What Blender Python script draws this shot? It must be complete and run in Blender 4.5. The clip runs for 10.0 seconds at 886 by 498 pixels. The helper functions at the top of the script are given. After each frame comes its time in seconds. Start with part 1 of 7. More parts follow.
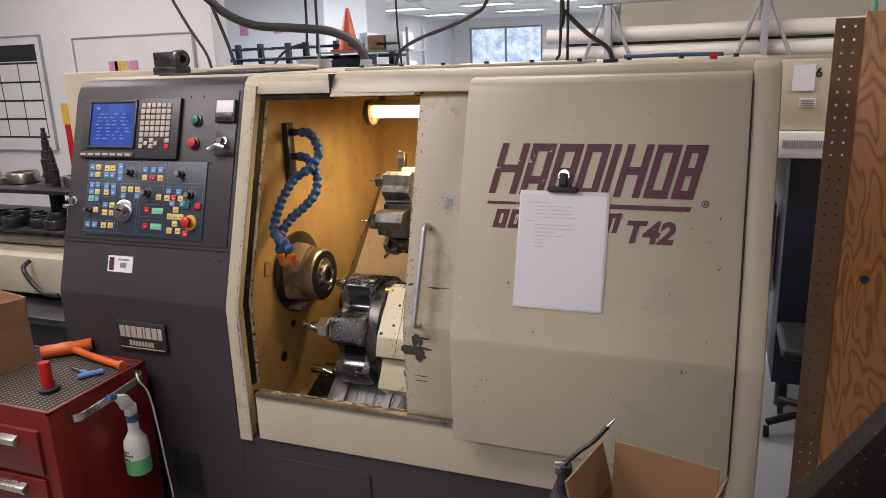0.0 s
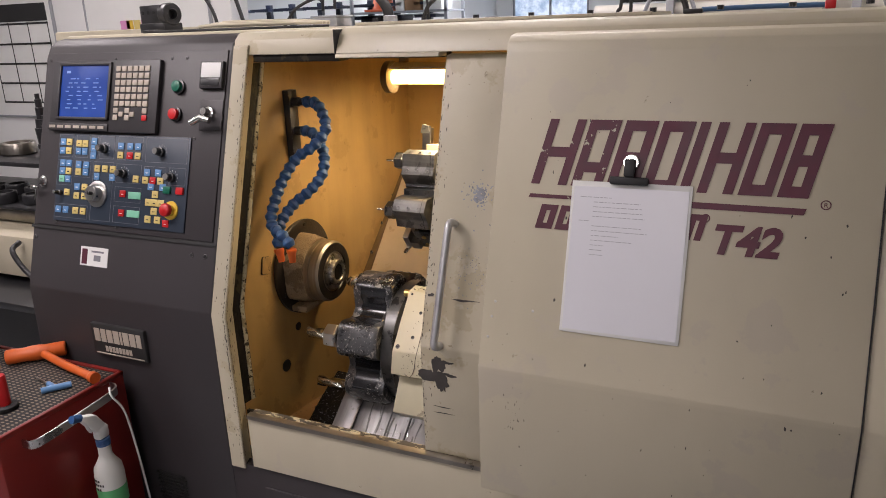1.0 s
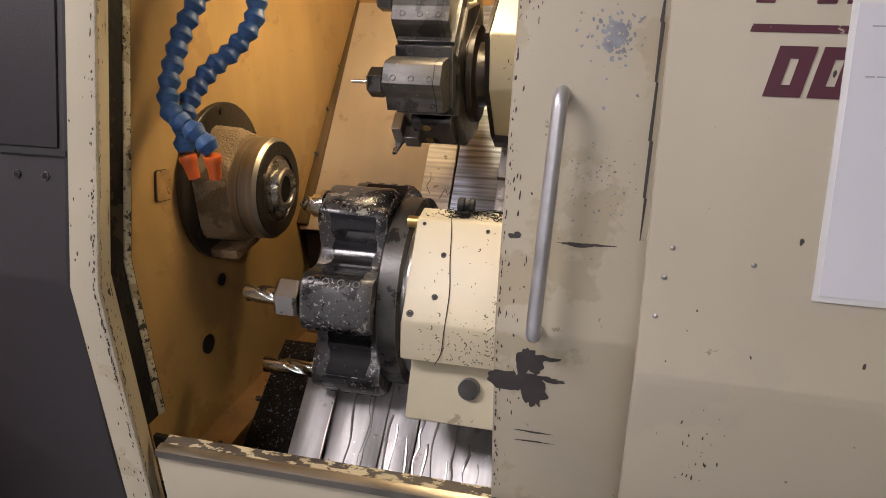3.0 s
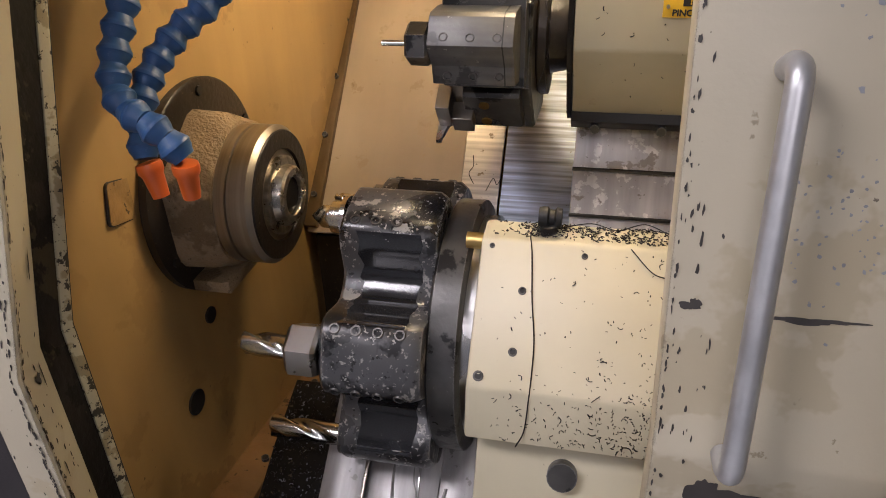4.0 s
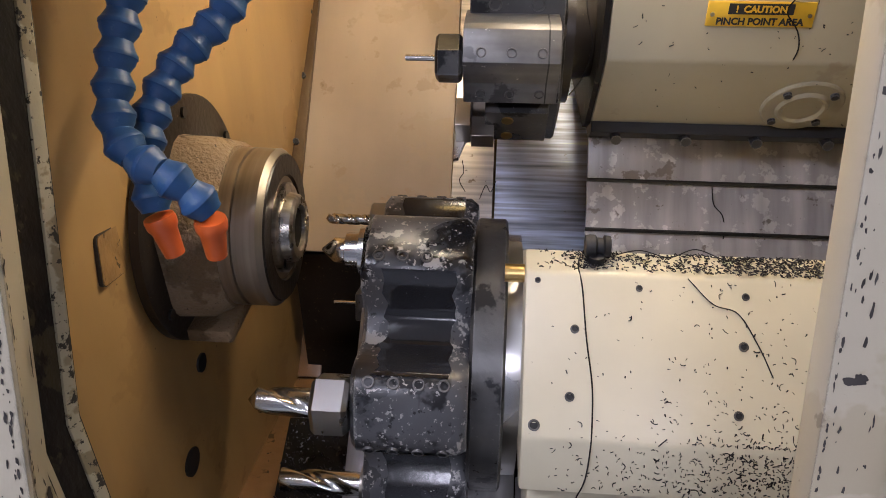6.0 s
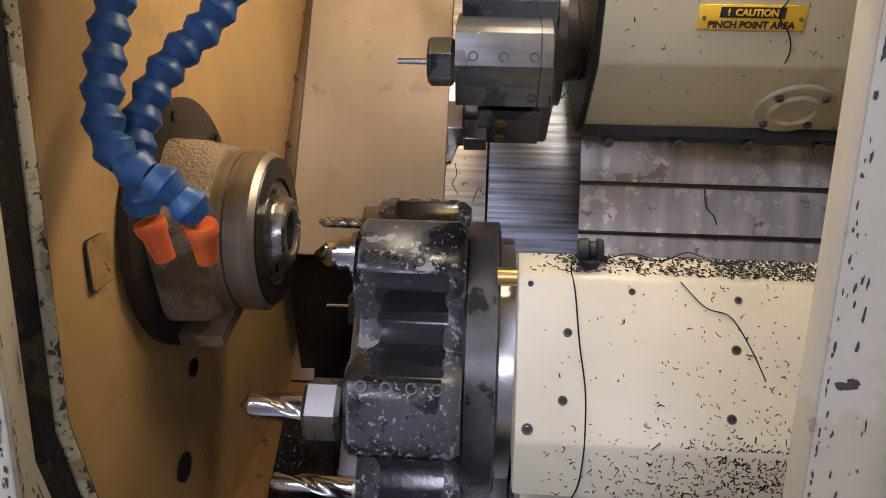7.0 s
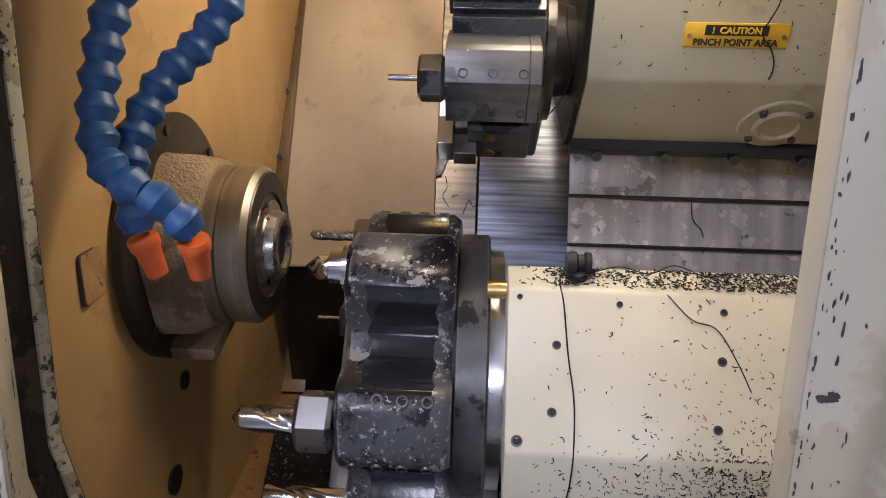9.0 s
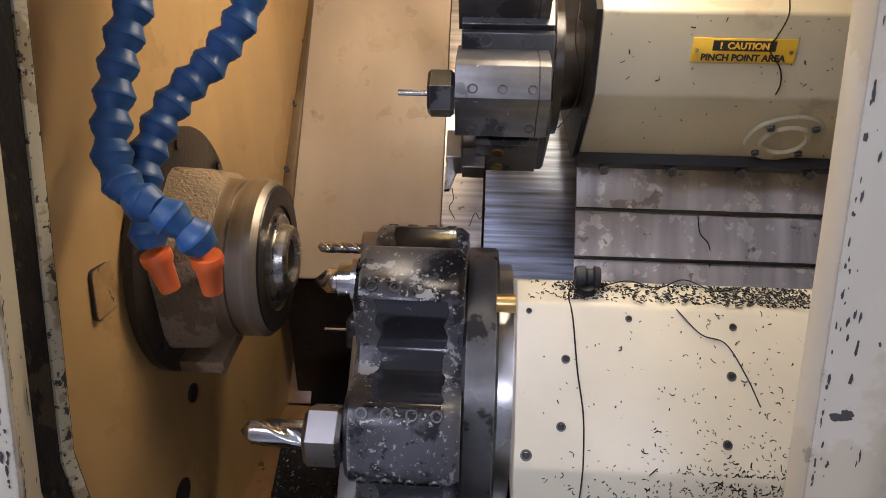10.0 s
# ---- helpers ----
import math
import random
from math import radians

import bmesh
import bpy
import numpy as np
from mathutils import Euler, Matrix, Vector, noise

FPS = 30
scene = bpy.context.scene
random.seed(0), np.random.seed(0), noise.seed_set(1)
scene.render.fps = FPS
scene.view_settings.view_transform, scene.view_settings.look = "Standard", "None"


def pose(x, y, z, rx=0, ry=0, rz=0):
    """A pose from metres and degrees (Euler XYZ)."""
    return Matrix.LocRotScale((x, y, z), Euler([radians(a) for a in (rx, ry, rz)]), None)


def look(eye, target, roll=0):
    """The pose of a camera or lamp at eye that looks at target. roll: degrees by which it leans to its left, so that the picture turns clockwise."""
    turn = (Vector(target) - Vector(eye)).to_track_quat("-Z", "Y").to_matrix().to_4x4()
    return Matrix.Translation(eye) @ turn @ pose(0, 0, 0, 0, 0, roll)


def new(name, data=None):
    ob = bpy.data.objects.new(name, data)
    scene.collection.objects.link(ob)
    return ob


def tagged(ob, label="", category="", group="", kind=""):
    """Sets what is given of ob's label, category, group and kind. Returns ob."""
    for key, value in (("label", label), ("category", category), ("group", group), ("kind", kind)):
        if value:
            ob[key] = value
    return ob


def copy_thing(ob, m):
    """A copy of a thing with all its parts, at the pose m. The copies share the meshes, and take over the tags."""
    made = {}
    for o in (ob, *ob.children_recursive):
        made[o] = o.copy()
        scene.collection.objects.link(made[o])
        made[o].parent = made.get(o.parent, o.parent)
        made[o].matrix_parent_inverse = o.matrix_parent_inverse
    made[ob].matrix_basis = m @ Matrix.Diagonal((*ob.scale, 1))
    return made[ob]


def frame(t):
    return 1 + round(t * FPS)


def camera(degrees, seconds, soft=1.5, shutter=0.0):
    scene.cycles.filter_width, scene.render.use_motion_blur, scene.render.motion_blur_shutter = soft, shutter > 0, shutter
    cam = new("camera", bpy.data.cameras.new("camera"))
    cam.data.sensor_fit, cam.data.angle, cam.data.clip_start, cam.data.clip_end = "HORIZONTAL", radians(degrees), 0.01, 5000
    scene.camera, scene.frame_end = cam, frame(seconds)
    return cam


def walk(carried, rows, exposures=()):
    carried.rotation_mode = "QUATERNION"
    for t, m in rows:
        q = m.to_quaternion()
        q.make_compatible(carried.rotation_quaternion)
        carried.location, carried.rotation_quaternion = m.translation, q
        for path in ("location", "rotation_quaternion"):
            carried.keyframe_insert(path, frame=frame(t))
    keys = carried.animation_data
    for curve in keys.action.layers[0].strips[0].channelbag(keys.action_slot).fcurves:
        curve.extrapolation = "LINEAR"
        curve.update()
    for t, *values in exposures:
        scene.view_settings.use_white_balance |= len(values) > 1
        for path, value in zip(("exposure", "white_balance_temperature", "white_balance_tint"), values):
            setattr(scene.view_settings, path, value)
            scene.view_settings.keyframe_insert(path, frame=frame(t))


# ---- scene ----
cam = camera(62.8, 10.0, soft=0.9)
PATH = [
    (0, (0.462, -1.688, 1.811), (-0.232, 0.117, 1.301), -2.0),
    (0.5, (0.439, -1.467, 1.796), (-0.385, 0.267, 1.236), -2.4),
    (1, (0.336, -1.292, 1.783), (-0.451, 0.447, 1.187), -2.1),
    (1.5, (0.253, -1.124, 1.745), (-0.521, 0.613, 1.126), -2.0),
    (2, (0.101, -0.988, 1.68), (-0.64, 0.717, 0.941), -1.7),
    (2.5, (-0.109, -0.838, 1.638), (-0.604, 0.9, 0.781), -1.0),
    (2.7, (-0.162, -0.79, 1.609), (-0.613, 0.955, 0.742), -0.7),
    (3.8, (-0.317, -0.425, 1.498), (-0.731, 1.283, 0.544), -1.5),
    (4, (-0.379, -0.382, 1.499), (-0.787, 1.307, 0.508), -2.2),
    (4.2, (-0.44, -0.354, 1.518), (-0.809, 1.332, 0.507), -3.2),
    (4.5, (-0.494, -0.331, 1.517), (-0.746, 1.36, 0.48), -2.0),
    (5, (-0.527, -0.306, 1.522), (-0.71, 1.379, 0.462), -1.4),
    (6.5, (-0.542, -0.295, 1.525), (-0.664, 1.387, 0.451), 0.1),
    (7, (-0.54, -0.293, 1.526), (-0.66, 1.392, 0.455), -0.1),
    (7.5, (-0.542, -0.295, 1.53), (-0.644, 1.393, 0.461), 0.3),
    (8, (-0.539, -0.299, 1.532), (-0.634, 1.39, 0.465), 0.4),
    (8.5, (-0.535, -0.301, 1.532), (-0.638, 1.397, 0.481), 0.2),
    (9, (-0.539, -0.298, 1.535), (-0.635, 1.401, 0.485), 0.3),
    (9.5, (-0.549, -0.295, 1.54), (-0.632, 1.404, 0.487), 0.5),
    (10, (-0.548, -0.297, 1.542), (-0.647, 1.413, 0.51), 0.3),
]
walk(cam, [(t, look(eye, target, roll)) for t, eye, target, roll in PATH], [(0, 0.15, 6500, 17), (1.4, 0.10, 6500, 18), (2.0, 0.17, 6500, 18), (2.7, 0.20, 6400, 17), (4.0, 0.14, 6050, 18), (5.0, 0.18, 5650, 19), (10, 0.18, 5250, 20)])


# ---- world, lights ----
world = bpy.data.worlds.new("world")
scene.world = world
world.use_nodes = True
sky = world.node_tree.nodes.new("ShaderNodeTexSky")
sky.sky_type, sky.sun_disc = "NISHITA", False
sky.sun_elevation, sky.sun_rotation = radians(40), radians(120)
world.node_tree.links.new(sky.outputs[0], world.node_tree.nodes["Background"].inputs[0])
world.node_tree.nodes["Background"].inputs[1].default_value = 0.12


def area(name, m, w, h, power, col=(1, 1, 1)):
    la = bpy.data.lights.new(name, "AREA")
    la.shape, la.size, la.size_y, la.energy, la.color = "RECTANGLE", w, h, power, col
    ob = new(name, la)
    ob.matrix_world = m
    return ob


CEIL = 3.0
LAMPS = [(-1.7, -0.9), (-0.3, -2.9), (-3.9, -1.2), (-0.6, 1.4), (2.2, 1.4), (-3.2, 0.9), (-1.5, 6.0), (2.0, 6.0), (-5.0, 6.0)]
for k, (lx, ly) in enumerate(LAMPS):
    area("troffer_lamp", pose(lx, ly, CEIL - 0.09), 1.15, 0.55, 35 if k == 0 else (75 if k >= 6 else 18 if k in (2, 5) else 30 if k == 1 else 22), (0.88, 0.94, 1.0) if k >= 6 else (1.0, 0.925, 0.90))
for lx, ly in ((-4.8, 9.5), (-0.4, 12.5), (-4.8, 15.5), (-0.4, 18.5), (2.0, 18.5)):
    area("troffer_lamp", pose(lx, ly, CEIL - 0.09), 1.15, 0.55, 95, (0.92, 0.96, 1.0))
area("worklight_lamp", look((-0.49, 0.56, 1.612), (-0.56, 0.50, 1.0)), 0.34, 0.045, 4.1, (1.0, 0.79, 0.46))

# ---- materials ----


def mat(name, col, rough=0.5, metal=0.0, var=0.12, scale=3.0, bump=0.05, bscale=120.0, rvar=0.15, spots=None, stretch=None, spec=0.5, emit=None, streak=None):
    """A surface with two scales of variation; spots: (colour, scale, threshold) of chips or dirt."""
    m = bpy.data.materials.new(name)
    m.use_nodes = True
    nt = m.node_tree
    N, L = nt.nodes, nt.links
    b = N["Principled BSDF"]
    tc = N.new("ShaderNodeTexCoord")
    src = tc.outputs["Object"]
    if stretch:
        mp = N.new("ShaderNodeMapping")
        mp.inputs["Scale"].default_value = stretch
        L.new(src, mp.inputs[0])
        src = mp.outputs[0]
    n1 = N.new("ShaderNodeTexNoise")
    n1.inputs["Scale"].default_value, n1.inputs["Detail"].default_value = scale, 6
    L.new(src, n1.inputs["Vector"])
    ramp = N.new("ShaderNodeValToRGB")
    ramp.color_ramp.elements[0].position, ramp.color_ramp.elements[1].position = 0.3, 0.7
    ramp.color_ramp.elements[0].color = (*[c * (1 - var) for c in col], 1)
    ramp.color_ramp.elements[1].color = (*[min(1, c * (1 + var)) for c in col], 1)
    L.new(n1.outputs["Fac"], ramp.inputs[0])
    out = ramp.outputs[0]
    n2 = N.new("ShaderNodeTexNoise")
    n2.inputs["Scale"].default_value, n2.inputs["Detail"].default_value = bscale, 4
    L.new(src, n2.inputs["Vector"])
    for sc, ss, th in (spots or ()):
        n3 = N.new("ShaderNodeTexNoise")
        n3.inputs["Scale"].default_value, n3.inputs["Detail"].default_value = ss, 5
        n3.inputs["Roughness"].default_value = 0.6
        L.new(src, n3.inputs["Vector"])
        r3 = N.new("ShaderNodeValToRGB")
        r3.color_ramp.elements[0].position, r3.color_ramp.elements[1].position = th, th + 0.03
        L.new(n3.outputs["Fac"], r3.inputs[0])
        mx = N.new("ShaderNodeMix")
        mx.data_type = "RGBA"
        L.new(r3.outputs[0], mx.inputs[0])
        L.new(out, mx.inputs[6])
        mx.inputs[7].default_value = (*sc, 1)
        out = mx.outputs[2]
    if streak:
        ms = N.new("ShaderNodeMapping")
        ms.inputs["Scale"].default_value = streak[0]
        L.new(tc.outputs["Object"], ms.inputs[0])
        n4 = N.new("ShaderNodeTexNoise")
        n4.inputs["Scale"].default_value, n4.inputs["Detail"].default_value = 1.0, 5
        L.new(ms.outputs[0], n4.inputs["Vector"])
        r4 = N.new("ShaderNodeMapRange")
        r4.inputs["From Min"].default_value, r4.inputs["From Max"].default_value = 0.3, 0.7
        r4.inputs["To Min"].default_value, r4.inputs["To Max"].default_value = 1 - streak[1], 1 + streak[1]
        L.new(n4.outputs["Fac"], r4.inputs[0])
        vm = N.new("ShaderNodeVectorMath")
        vm.operation = "SCALE"
        L.new(out, vm.inputs[0])
        L.new(r4.outputs[0], vm.inputs["Scale"])
        out = vm.outputs[0]
    L.new(out, b.inputs["Base Color"])
    mr = N.new("ShaderNodeMapRange")
    mr.inputs["To Min"].default_value, mr.inputs["To Max"].default_value = max(0.02, rough - rvar), min(1, rough + rvar)
    L.new(n1.outputs["Fac"], mr.inputs[0])
    L.new(mr.outputs[0], b.inputs["Roughness"])
    b.inputs["Metallic"].default_value = metal
    b.inputs["Specular IOR Level"].default_value = spec
    if bump:
        bp = N.new("ShaderNodeBump")
        bp.inputs["Strength"].default_value, bp.inputs["Distance"].default_value = bump * 4, 0.001
        L.new(n2.outputs["Fac"], bp.inputs["Height"])
        L.new(bp.outputs[0], b.inputs["Normal"])
    if emit:
        b.inputs["Emission Color"].default_value, b.inputs["Emission Strength"].default_value = (*emit[0], 1), emit[1]
    return m


CREAM = mat("cream_paint", (0.50, 0.45, 0.335), 0.42, var=0.07, scale=2.2, bump=0.04, bscale=260, rvar=0.2, spots=[((0.487, 0.436, 0.34), 7, 0.58), ((0.30, 0.26, 0.19), 34, 0.72), ((0.13, 0.11, 0.09), 120, 0.745)], streak=((5, 5, 1.2), 0.05))
# carriage cream: darker and yellower than CREAM_IN, with dark specks
CREAM_DARKER = mat("dull_cream_casting", (0.385, 0.345, 0.235), 0.40, var=0.09, scale=7, bump=0.05, bscale=90, spots=[((0.10, 0.085, 0.06), 110, 0.69), ((0.34, 0.29, 0.20), 9, 0.60)], streak=((4, 4, 2), 0.08))
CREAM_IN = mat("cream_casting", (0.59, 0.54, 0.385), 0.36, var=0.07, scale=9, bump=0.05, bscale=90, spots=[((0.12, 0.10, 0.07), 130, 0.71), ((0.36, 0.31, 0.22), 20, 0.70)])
CREAM_WORN = mat("cream_paint_worn", (0.50, 0.45, 0.335), 0.42, var=0.08, scale=4, bump=0.05, bscale=200, spots=[((0.45, 0.39, 0.27), 8, 0.57), ((0.30, 0.25, 0.17), 45, 0.69), ((0.16, 0.13, 0.10), 110, 0.71)], streak=((6, 6, 1.5), 0.06))
CHARCOAL = mat("charcoal_paint", (0.039, 0.0345, 0.037), 0.48, var=0.10, scale=2, bump=0.10, bscale=420)
CHARCOAL2 = mat("dark_plastic", (0.032, 0.030, 0.032), 0.45, var=0.1, bump=0.05, bscale=300)
BLACK = mat("black_oxide", (0.020, 0.020, 0.022), 0.35, metal=0.0, var=0.35, scale=22, bump=0.08, bscale=90, spots=[((0.10, 0.095, 0.085), 140, 0.70)])
TURRETBLK = mat("wet_black_paint", (0.070, 0.071, 0.075), 0.30, var=0.35, scale=14, bump=0.07, bscale=150, rvar=0.20, spec=0.6, spots=[((0.014, 0.014, 0.016), 10, 0.50), ((0.17, 0.165, 0.155), 9, 0.60), ((0.36, 0.345, 0.32), 30, 0.595), ((0.38, 0.365, 0.34), 170, 0.605), ((0.008, 0.008, 0.008), 110, 0.62)])
TOOLBLK = mat("black_oxide_tooling", (0.095, 0.093, 0.090), 0.34, metal=0.45, var=0.3, scale=22, bump=0.08, bscale=160, rvar=0.18, spec=0.6, spots=[((0.018, 0.018, 0.019), 14, 0.54), ((0.17, 0.165, 0.155), 170, 0.665)])
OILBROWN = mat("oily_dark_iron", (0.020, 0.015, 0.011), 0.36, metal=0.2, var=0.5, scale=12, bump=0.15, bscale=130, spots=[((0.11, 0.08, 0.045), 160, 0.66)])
COVERM = mat("stained_cover_steel", (0.38, 0.36, 0.35), 0.34, metal=0.25, var=0.16, scale=8, bump=0.05, bscale=60, spots=[((0.55, 0.53, 0.50), 40, 0.57), ((0.20, 0.175, 0.15), 26, 0.62), ((0.14, 0.12, 0.10), 150, 0.68)], streak=((40, 4, 4), 0.30))
RINGM = mat("dull_turned_steel", (0.36, 0.32, 0.26), 0.44, metal=1.0, var=0.12, scale=18, bump=0.02, streak=((140, 3, 3), 0.16))
OILY = mat("oily_screw_steel", (0.030, 0.028, 0.026), 0.35, metal=0.5, var=0.3, scale=60)
DULLALU = mat("dull_aluminium", (0.60, 0.60, 0.61), 0.42, metal=0.75, var=0.14, scale=40, bump=0.04, bscale=200)
COLLET = mat("worn_collet_steel", (0.44, 0.41, 0.36), 0.30, metal=1.0, var=0.2, scale=60, bump=0.03, bscale=200, streak=((10, 120, 120), 0.35))
PLATEBROWN = mat("oil_stained_plate", (0.36, 0.22, 0.085), 0.4, var=0.3, scale=40, bump=0.2, bscale=200, spots=[((0.08, 0.05, 0.025), 90, 0.62)])
RIM = mat("scraped_screw_rim", (0.10, 0.095, 0.09), 0.40, metal=0.4, var=0.5, scale=90)
PALEINK = mat("pale_print", (0.42, 0.42, 0.45), 0.6, bump=0.0)
BLACKRUB = mat("black_rubber", (0.012, 0.012, 0.013), 0.55, var=0.3, scale=12)
GRIME = mat("oily_black", (0.010, 0.008, 0.006), 0.55, var=0.6, scale=9, bump=0.15, bscale=60, spec=0.25, spots=[((0.10, 0.078, 0.045), 30, 0.72), ((0.09, 0.075, 0.05), 120, 0.63)])
STEEL = mat("ground_steel", (0.54, 0.53, 0.51), 0.28, metal=1.0, var=0.14, scale=9, bump=0.02, bscale=150, rvar=0.1)
STEEL_D = mat("turned_steel", (0.34, 0.31, 0.27), 0.33, metal=1.0, var=0.2, scale=14, bump=0.03, bscale=200)
CHROME = mat("bright_steel", (0.70, 0.69, 0.67), 0.20, metal=1.0, var=0.06, scale=20, bump=0.0, rvar=0.06)
ALU = mat("wet_sheet_steel", (0.35, 0.34, 0.335), 0.42, metal=0.6, var=0.22, scale=7, bump=0.22, bscale=34, rvar=0.22, spots=[((0.22, 0.21, 0.20), 26, 0.64), ((0.50, 0.49, 0.47), 60, 0.66)], streak=((60, 8, 8), 0.22))
# blue tint paints in the cool ceiling light that the ground steel reflects
WAY = mat("blue_sheen_way_steel", (0.50, 0.56, 0.68), 0.44, metal=0.65, rvar=0.10, var=0.22, scale=7, bump=0.05, bscale=60, spots=[((0.22, 0.20, 0.18), 60, 0.70)], streak=((6, 150, 150), 0.55))
TAN = mat("stained_wall_paint", (0.44, 0.28, 0.105), 0.40, var=0.14, scale=4, bump=0.05, bscale=40, spots=[((0.385, 0.24, 0.088), 11, 0.57), ((0.10, 0.065, 0.03), 80, 0.71), ((0.28, 0.17, 0.06), 22, 0.70)], streak=((14, 14, 2), 0.10))
SHEET = mat("stained_sheet_paint", (0.52, 0.42, 0.30), 0.35, var=0.12, scale=5, bump=0.06, bscale=50, spots=[((0.49, 0.39, 0.265), 9, 0.56), ((0.46, 0.355, 0.235), 17, 0.62), ((0.36, 0.265, 0.16), 34, 0.70), ((0.16, 0.11, 0.06), 90, 0.73)], streak=((14, 3, 3), 0.07))
BRASS = mat("oily_brown_iron", (0.16, 0.105, 0.05), 0.42, metal=0.4, var=0.25, scale=12, bump=0.25, bscale=140)
BRASSY = mat("brass", (0.62, 0.43, 0.16), 0.3, metal=1.0)
BLUEH = mat("blue_hose_plastic", (0.026, 0.085, 0.225), 0.48, var=0.3, scale=25, bump=0.08, bscale=160, spots=[((0.055, 0.12, 0.25), 40, 0.58), ((0.14, 0.20, 0.30), 260, 0.70)])
ORANGE = mat("orange_plastic", (0.62, 0.115, 0.018), 0.42, var=0.12, scale=20)
MAROON = mat("maroon_decal", (0.085, 0.012, 0.028), 0.5, var=0.15, scale=30, bump=0.0)
MAROON_W = mat("maroon_decal_worn", (0.085, 0.012, 0.028), 0.5, var=0.15, scale=30, bump=0.0, spots=[((0.48, 0.44, 0.33), 70, 0.62)])
PAPER = mat("white_paper", (0.72, 0.72, 0.76), 0.35, var=0.02, scale=4, bump=0.0)
INK = mat("grey_ink", (0.20, 0.20, 0.22), 0.7, bump=0.0)
BLACKINK = mat("black_ink", (0.02, 0.02, 0.02), 0.6, bump=0.0)
WHITE = mat("white_paint", (0.74, 0.74, 0.73), 0.55, var=0.04, scale=1.0, bump=0.03, bscale=90)
WHITEPL = mat("white_plastic", (0.72, 0.72, 0.70), 0.4, var=0.05)
REDTB = mat("red_enamel", (0.165, 0.010, 0.007), 0.33, var=0.15, scale=4, bump=0.03)
RED = mat("red_plastic", (0.48, 0.012, 0.014), 0.35)
GREEN = mat("green_plastic", (0.004, 0.12, 0.07), 0.35)
YELLOW = mat("yellow_plastic", (0.68, 0.44, 0.05), 0.45)
YELSIGN = mat("yellow_sign", (0.72, 0.45, 0.02), 0.4, var=0.08, scale=40)
KEYBLUE = mat("blue_keys", (0.10, 0.24, 0.46), 0.45)
KEYYEL = mat("yellow_keys", (0.60, 0.47, 0.16), 0.45)
KEYGRN = mat("pale_green_keys", (0.20, 0.52, 0.36), 0.45)
KEYGREY = mat("grey_keys", (0.40, 0.35, 0.29), 0.5)
PANELBLUE = mat("slate_blue_overlay", (0.030, 0.042, 0.062), 0.4, var=0.1)
SCREEN = mat("lit_blue_screen", (0.02, 0.05, 0.22), 0.15, var=0.25, scale=10, bump=0.0, emit=((0.025, 0.09, 0.42), 0.20))
SCREENTXT = mat("screen_text", (0.10, 0.20, 0.45), 0.3, bump=0.0, emit=((0.10, 0.25, 0.7), 0.25))
TUBE = mat("lit_tube", (1, 0.8, 0.4), 0.4, bump=0.0, emit=((1.0, 0.64, 0.18), 11.0))
DIFF = mat("lit_diffuser", (0.9, 0.9, 0.9), 0.5, bump=0.0, emit=((1.0, 0.98, 0.95), 3.5))
CARD = mat("cardboard", (0.27, 0.150, 0.072), 0.75, var=0.1, scale=6, bump=0.06, bscale=60)
PEG = mat("brown_hardboard", (0.22, 0.125, 0.066), 0.6, var=0.12, scale=8)
FLOORM = mat("grey_epoxy_floor", (0.33, 0.345, 0.36), 0.35, var=0.08, scale=1.2, bump=0.03, bscale=30)
TILE = mat("ceiling_tile", (0.78, 0.78, 0.77), 0.8, var=0.04, scale=30, bump=0.1, bscale=60)
PVC = mat("white_pvc", (0.70, 0.68, 0.62), 0.4, var=0.06)
GREYPAINT = mat("grey_rack_paint", (0.30, 0.31, 0.33), 0.45, var=0.1)
NAVY = mat("navy_enclosure", (0.010, 0.014, 0.030), 0.4)
CLEAR = mat("milky_plastic", (0.62, 0.62, 0.58), 0.4, var=0.05)
GREENLIQ = mat("green_cleaner", (0.10, 0.42, 0.16), 0.35)
GLASS = mat("window_daylight", (0.10, 0.12, 0.14), 0.1, bump=0.0, var=0.15, scale=2.5, emit=((0.62, 0.82, 1.0), 0.95))


def seen_through(m, dark, light, scale):
    """Uneven daylight: bright sky broken by pale branches."""
    N, L = m.node_tree.nodes, m.node_tree.links
    tc, nz, rp = N.new("ShaderNodeTexCoord"), N.new("ShaderNodeTexNoise"), N.new("ShaderNodeValToRGB")
    nz.inputs["Scale"].default_value, nz.inputs["Detail"].default_value, nz.inputs["Roughness"].default_value = scale, 8, 0.7
    L.new(tc.outputs["Object"], nz.inputs["Vector"])
    rp.color_ramp.elements[0].position, rp.color_ramp.elements[1].position = 0.40, 0.60
    rp.color_ramp.elements[0].color, rp.color_ramp.elements[1].color = (*dark, 1), (*light, 1)
    L.new(nz.outputs["Fac"], rp.inputs[0])
    L.new(rp.outputs[0], N["Principled BSDF"].inputs["Emission Color"])


seen_through(GLASS, (0.30, 0.44, 0.62), (0.74, 0.86, 1.0), 3.2)
PATCH = mat("bare_primer", (0.055, 0.048, 0.044), 0.6, var=0.2, scale=40)
CHIPGREY = mat("bare_metal_chip", (0.26, 0.27, 0.30), 0.5, var=0.3, scale=60)
SWARF = mat("dark_swarf", (0.020, 0.018, 0.020), 0.35, metal=0.6, var=0.4, scale=80)
PINK = mat("pink_note", (0.60, 0.25, 0.45), 0.6, bump=0.0)
CONE = mat("orange_cone_rubber", (0.55, 0.10, 0.03), 0.5)
SKYBLUE = mat("blue_tarp", (0.03, 0.09, 0.20), 0.5)

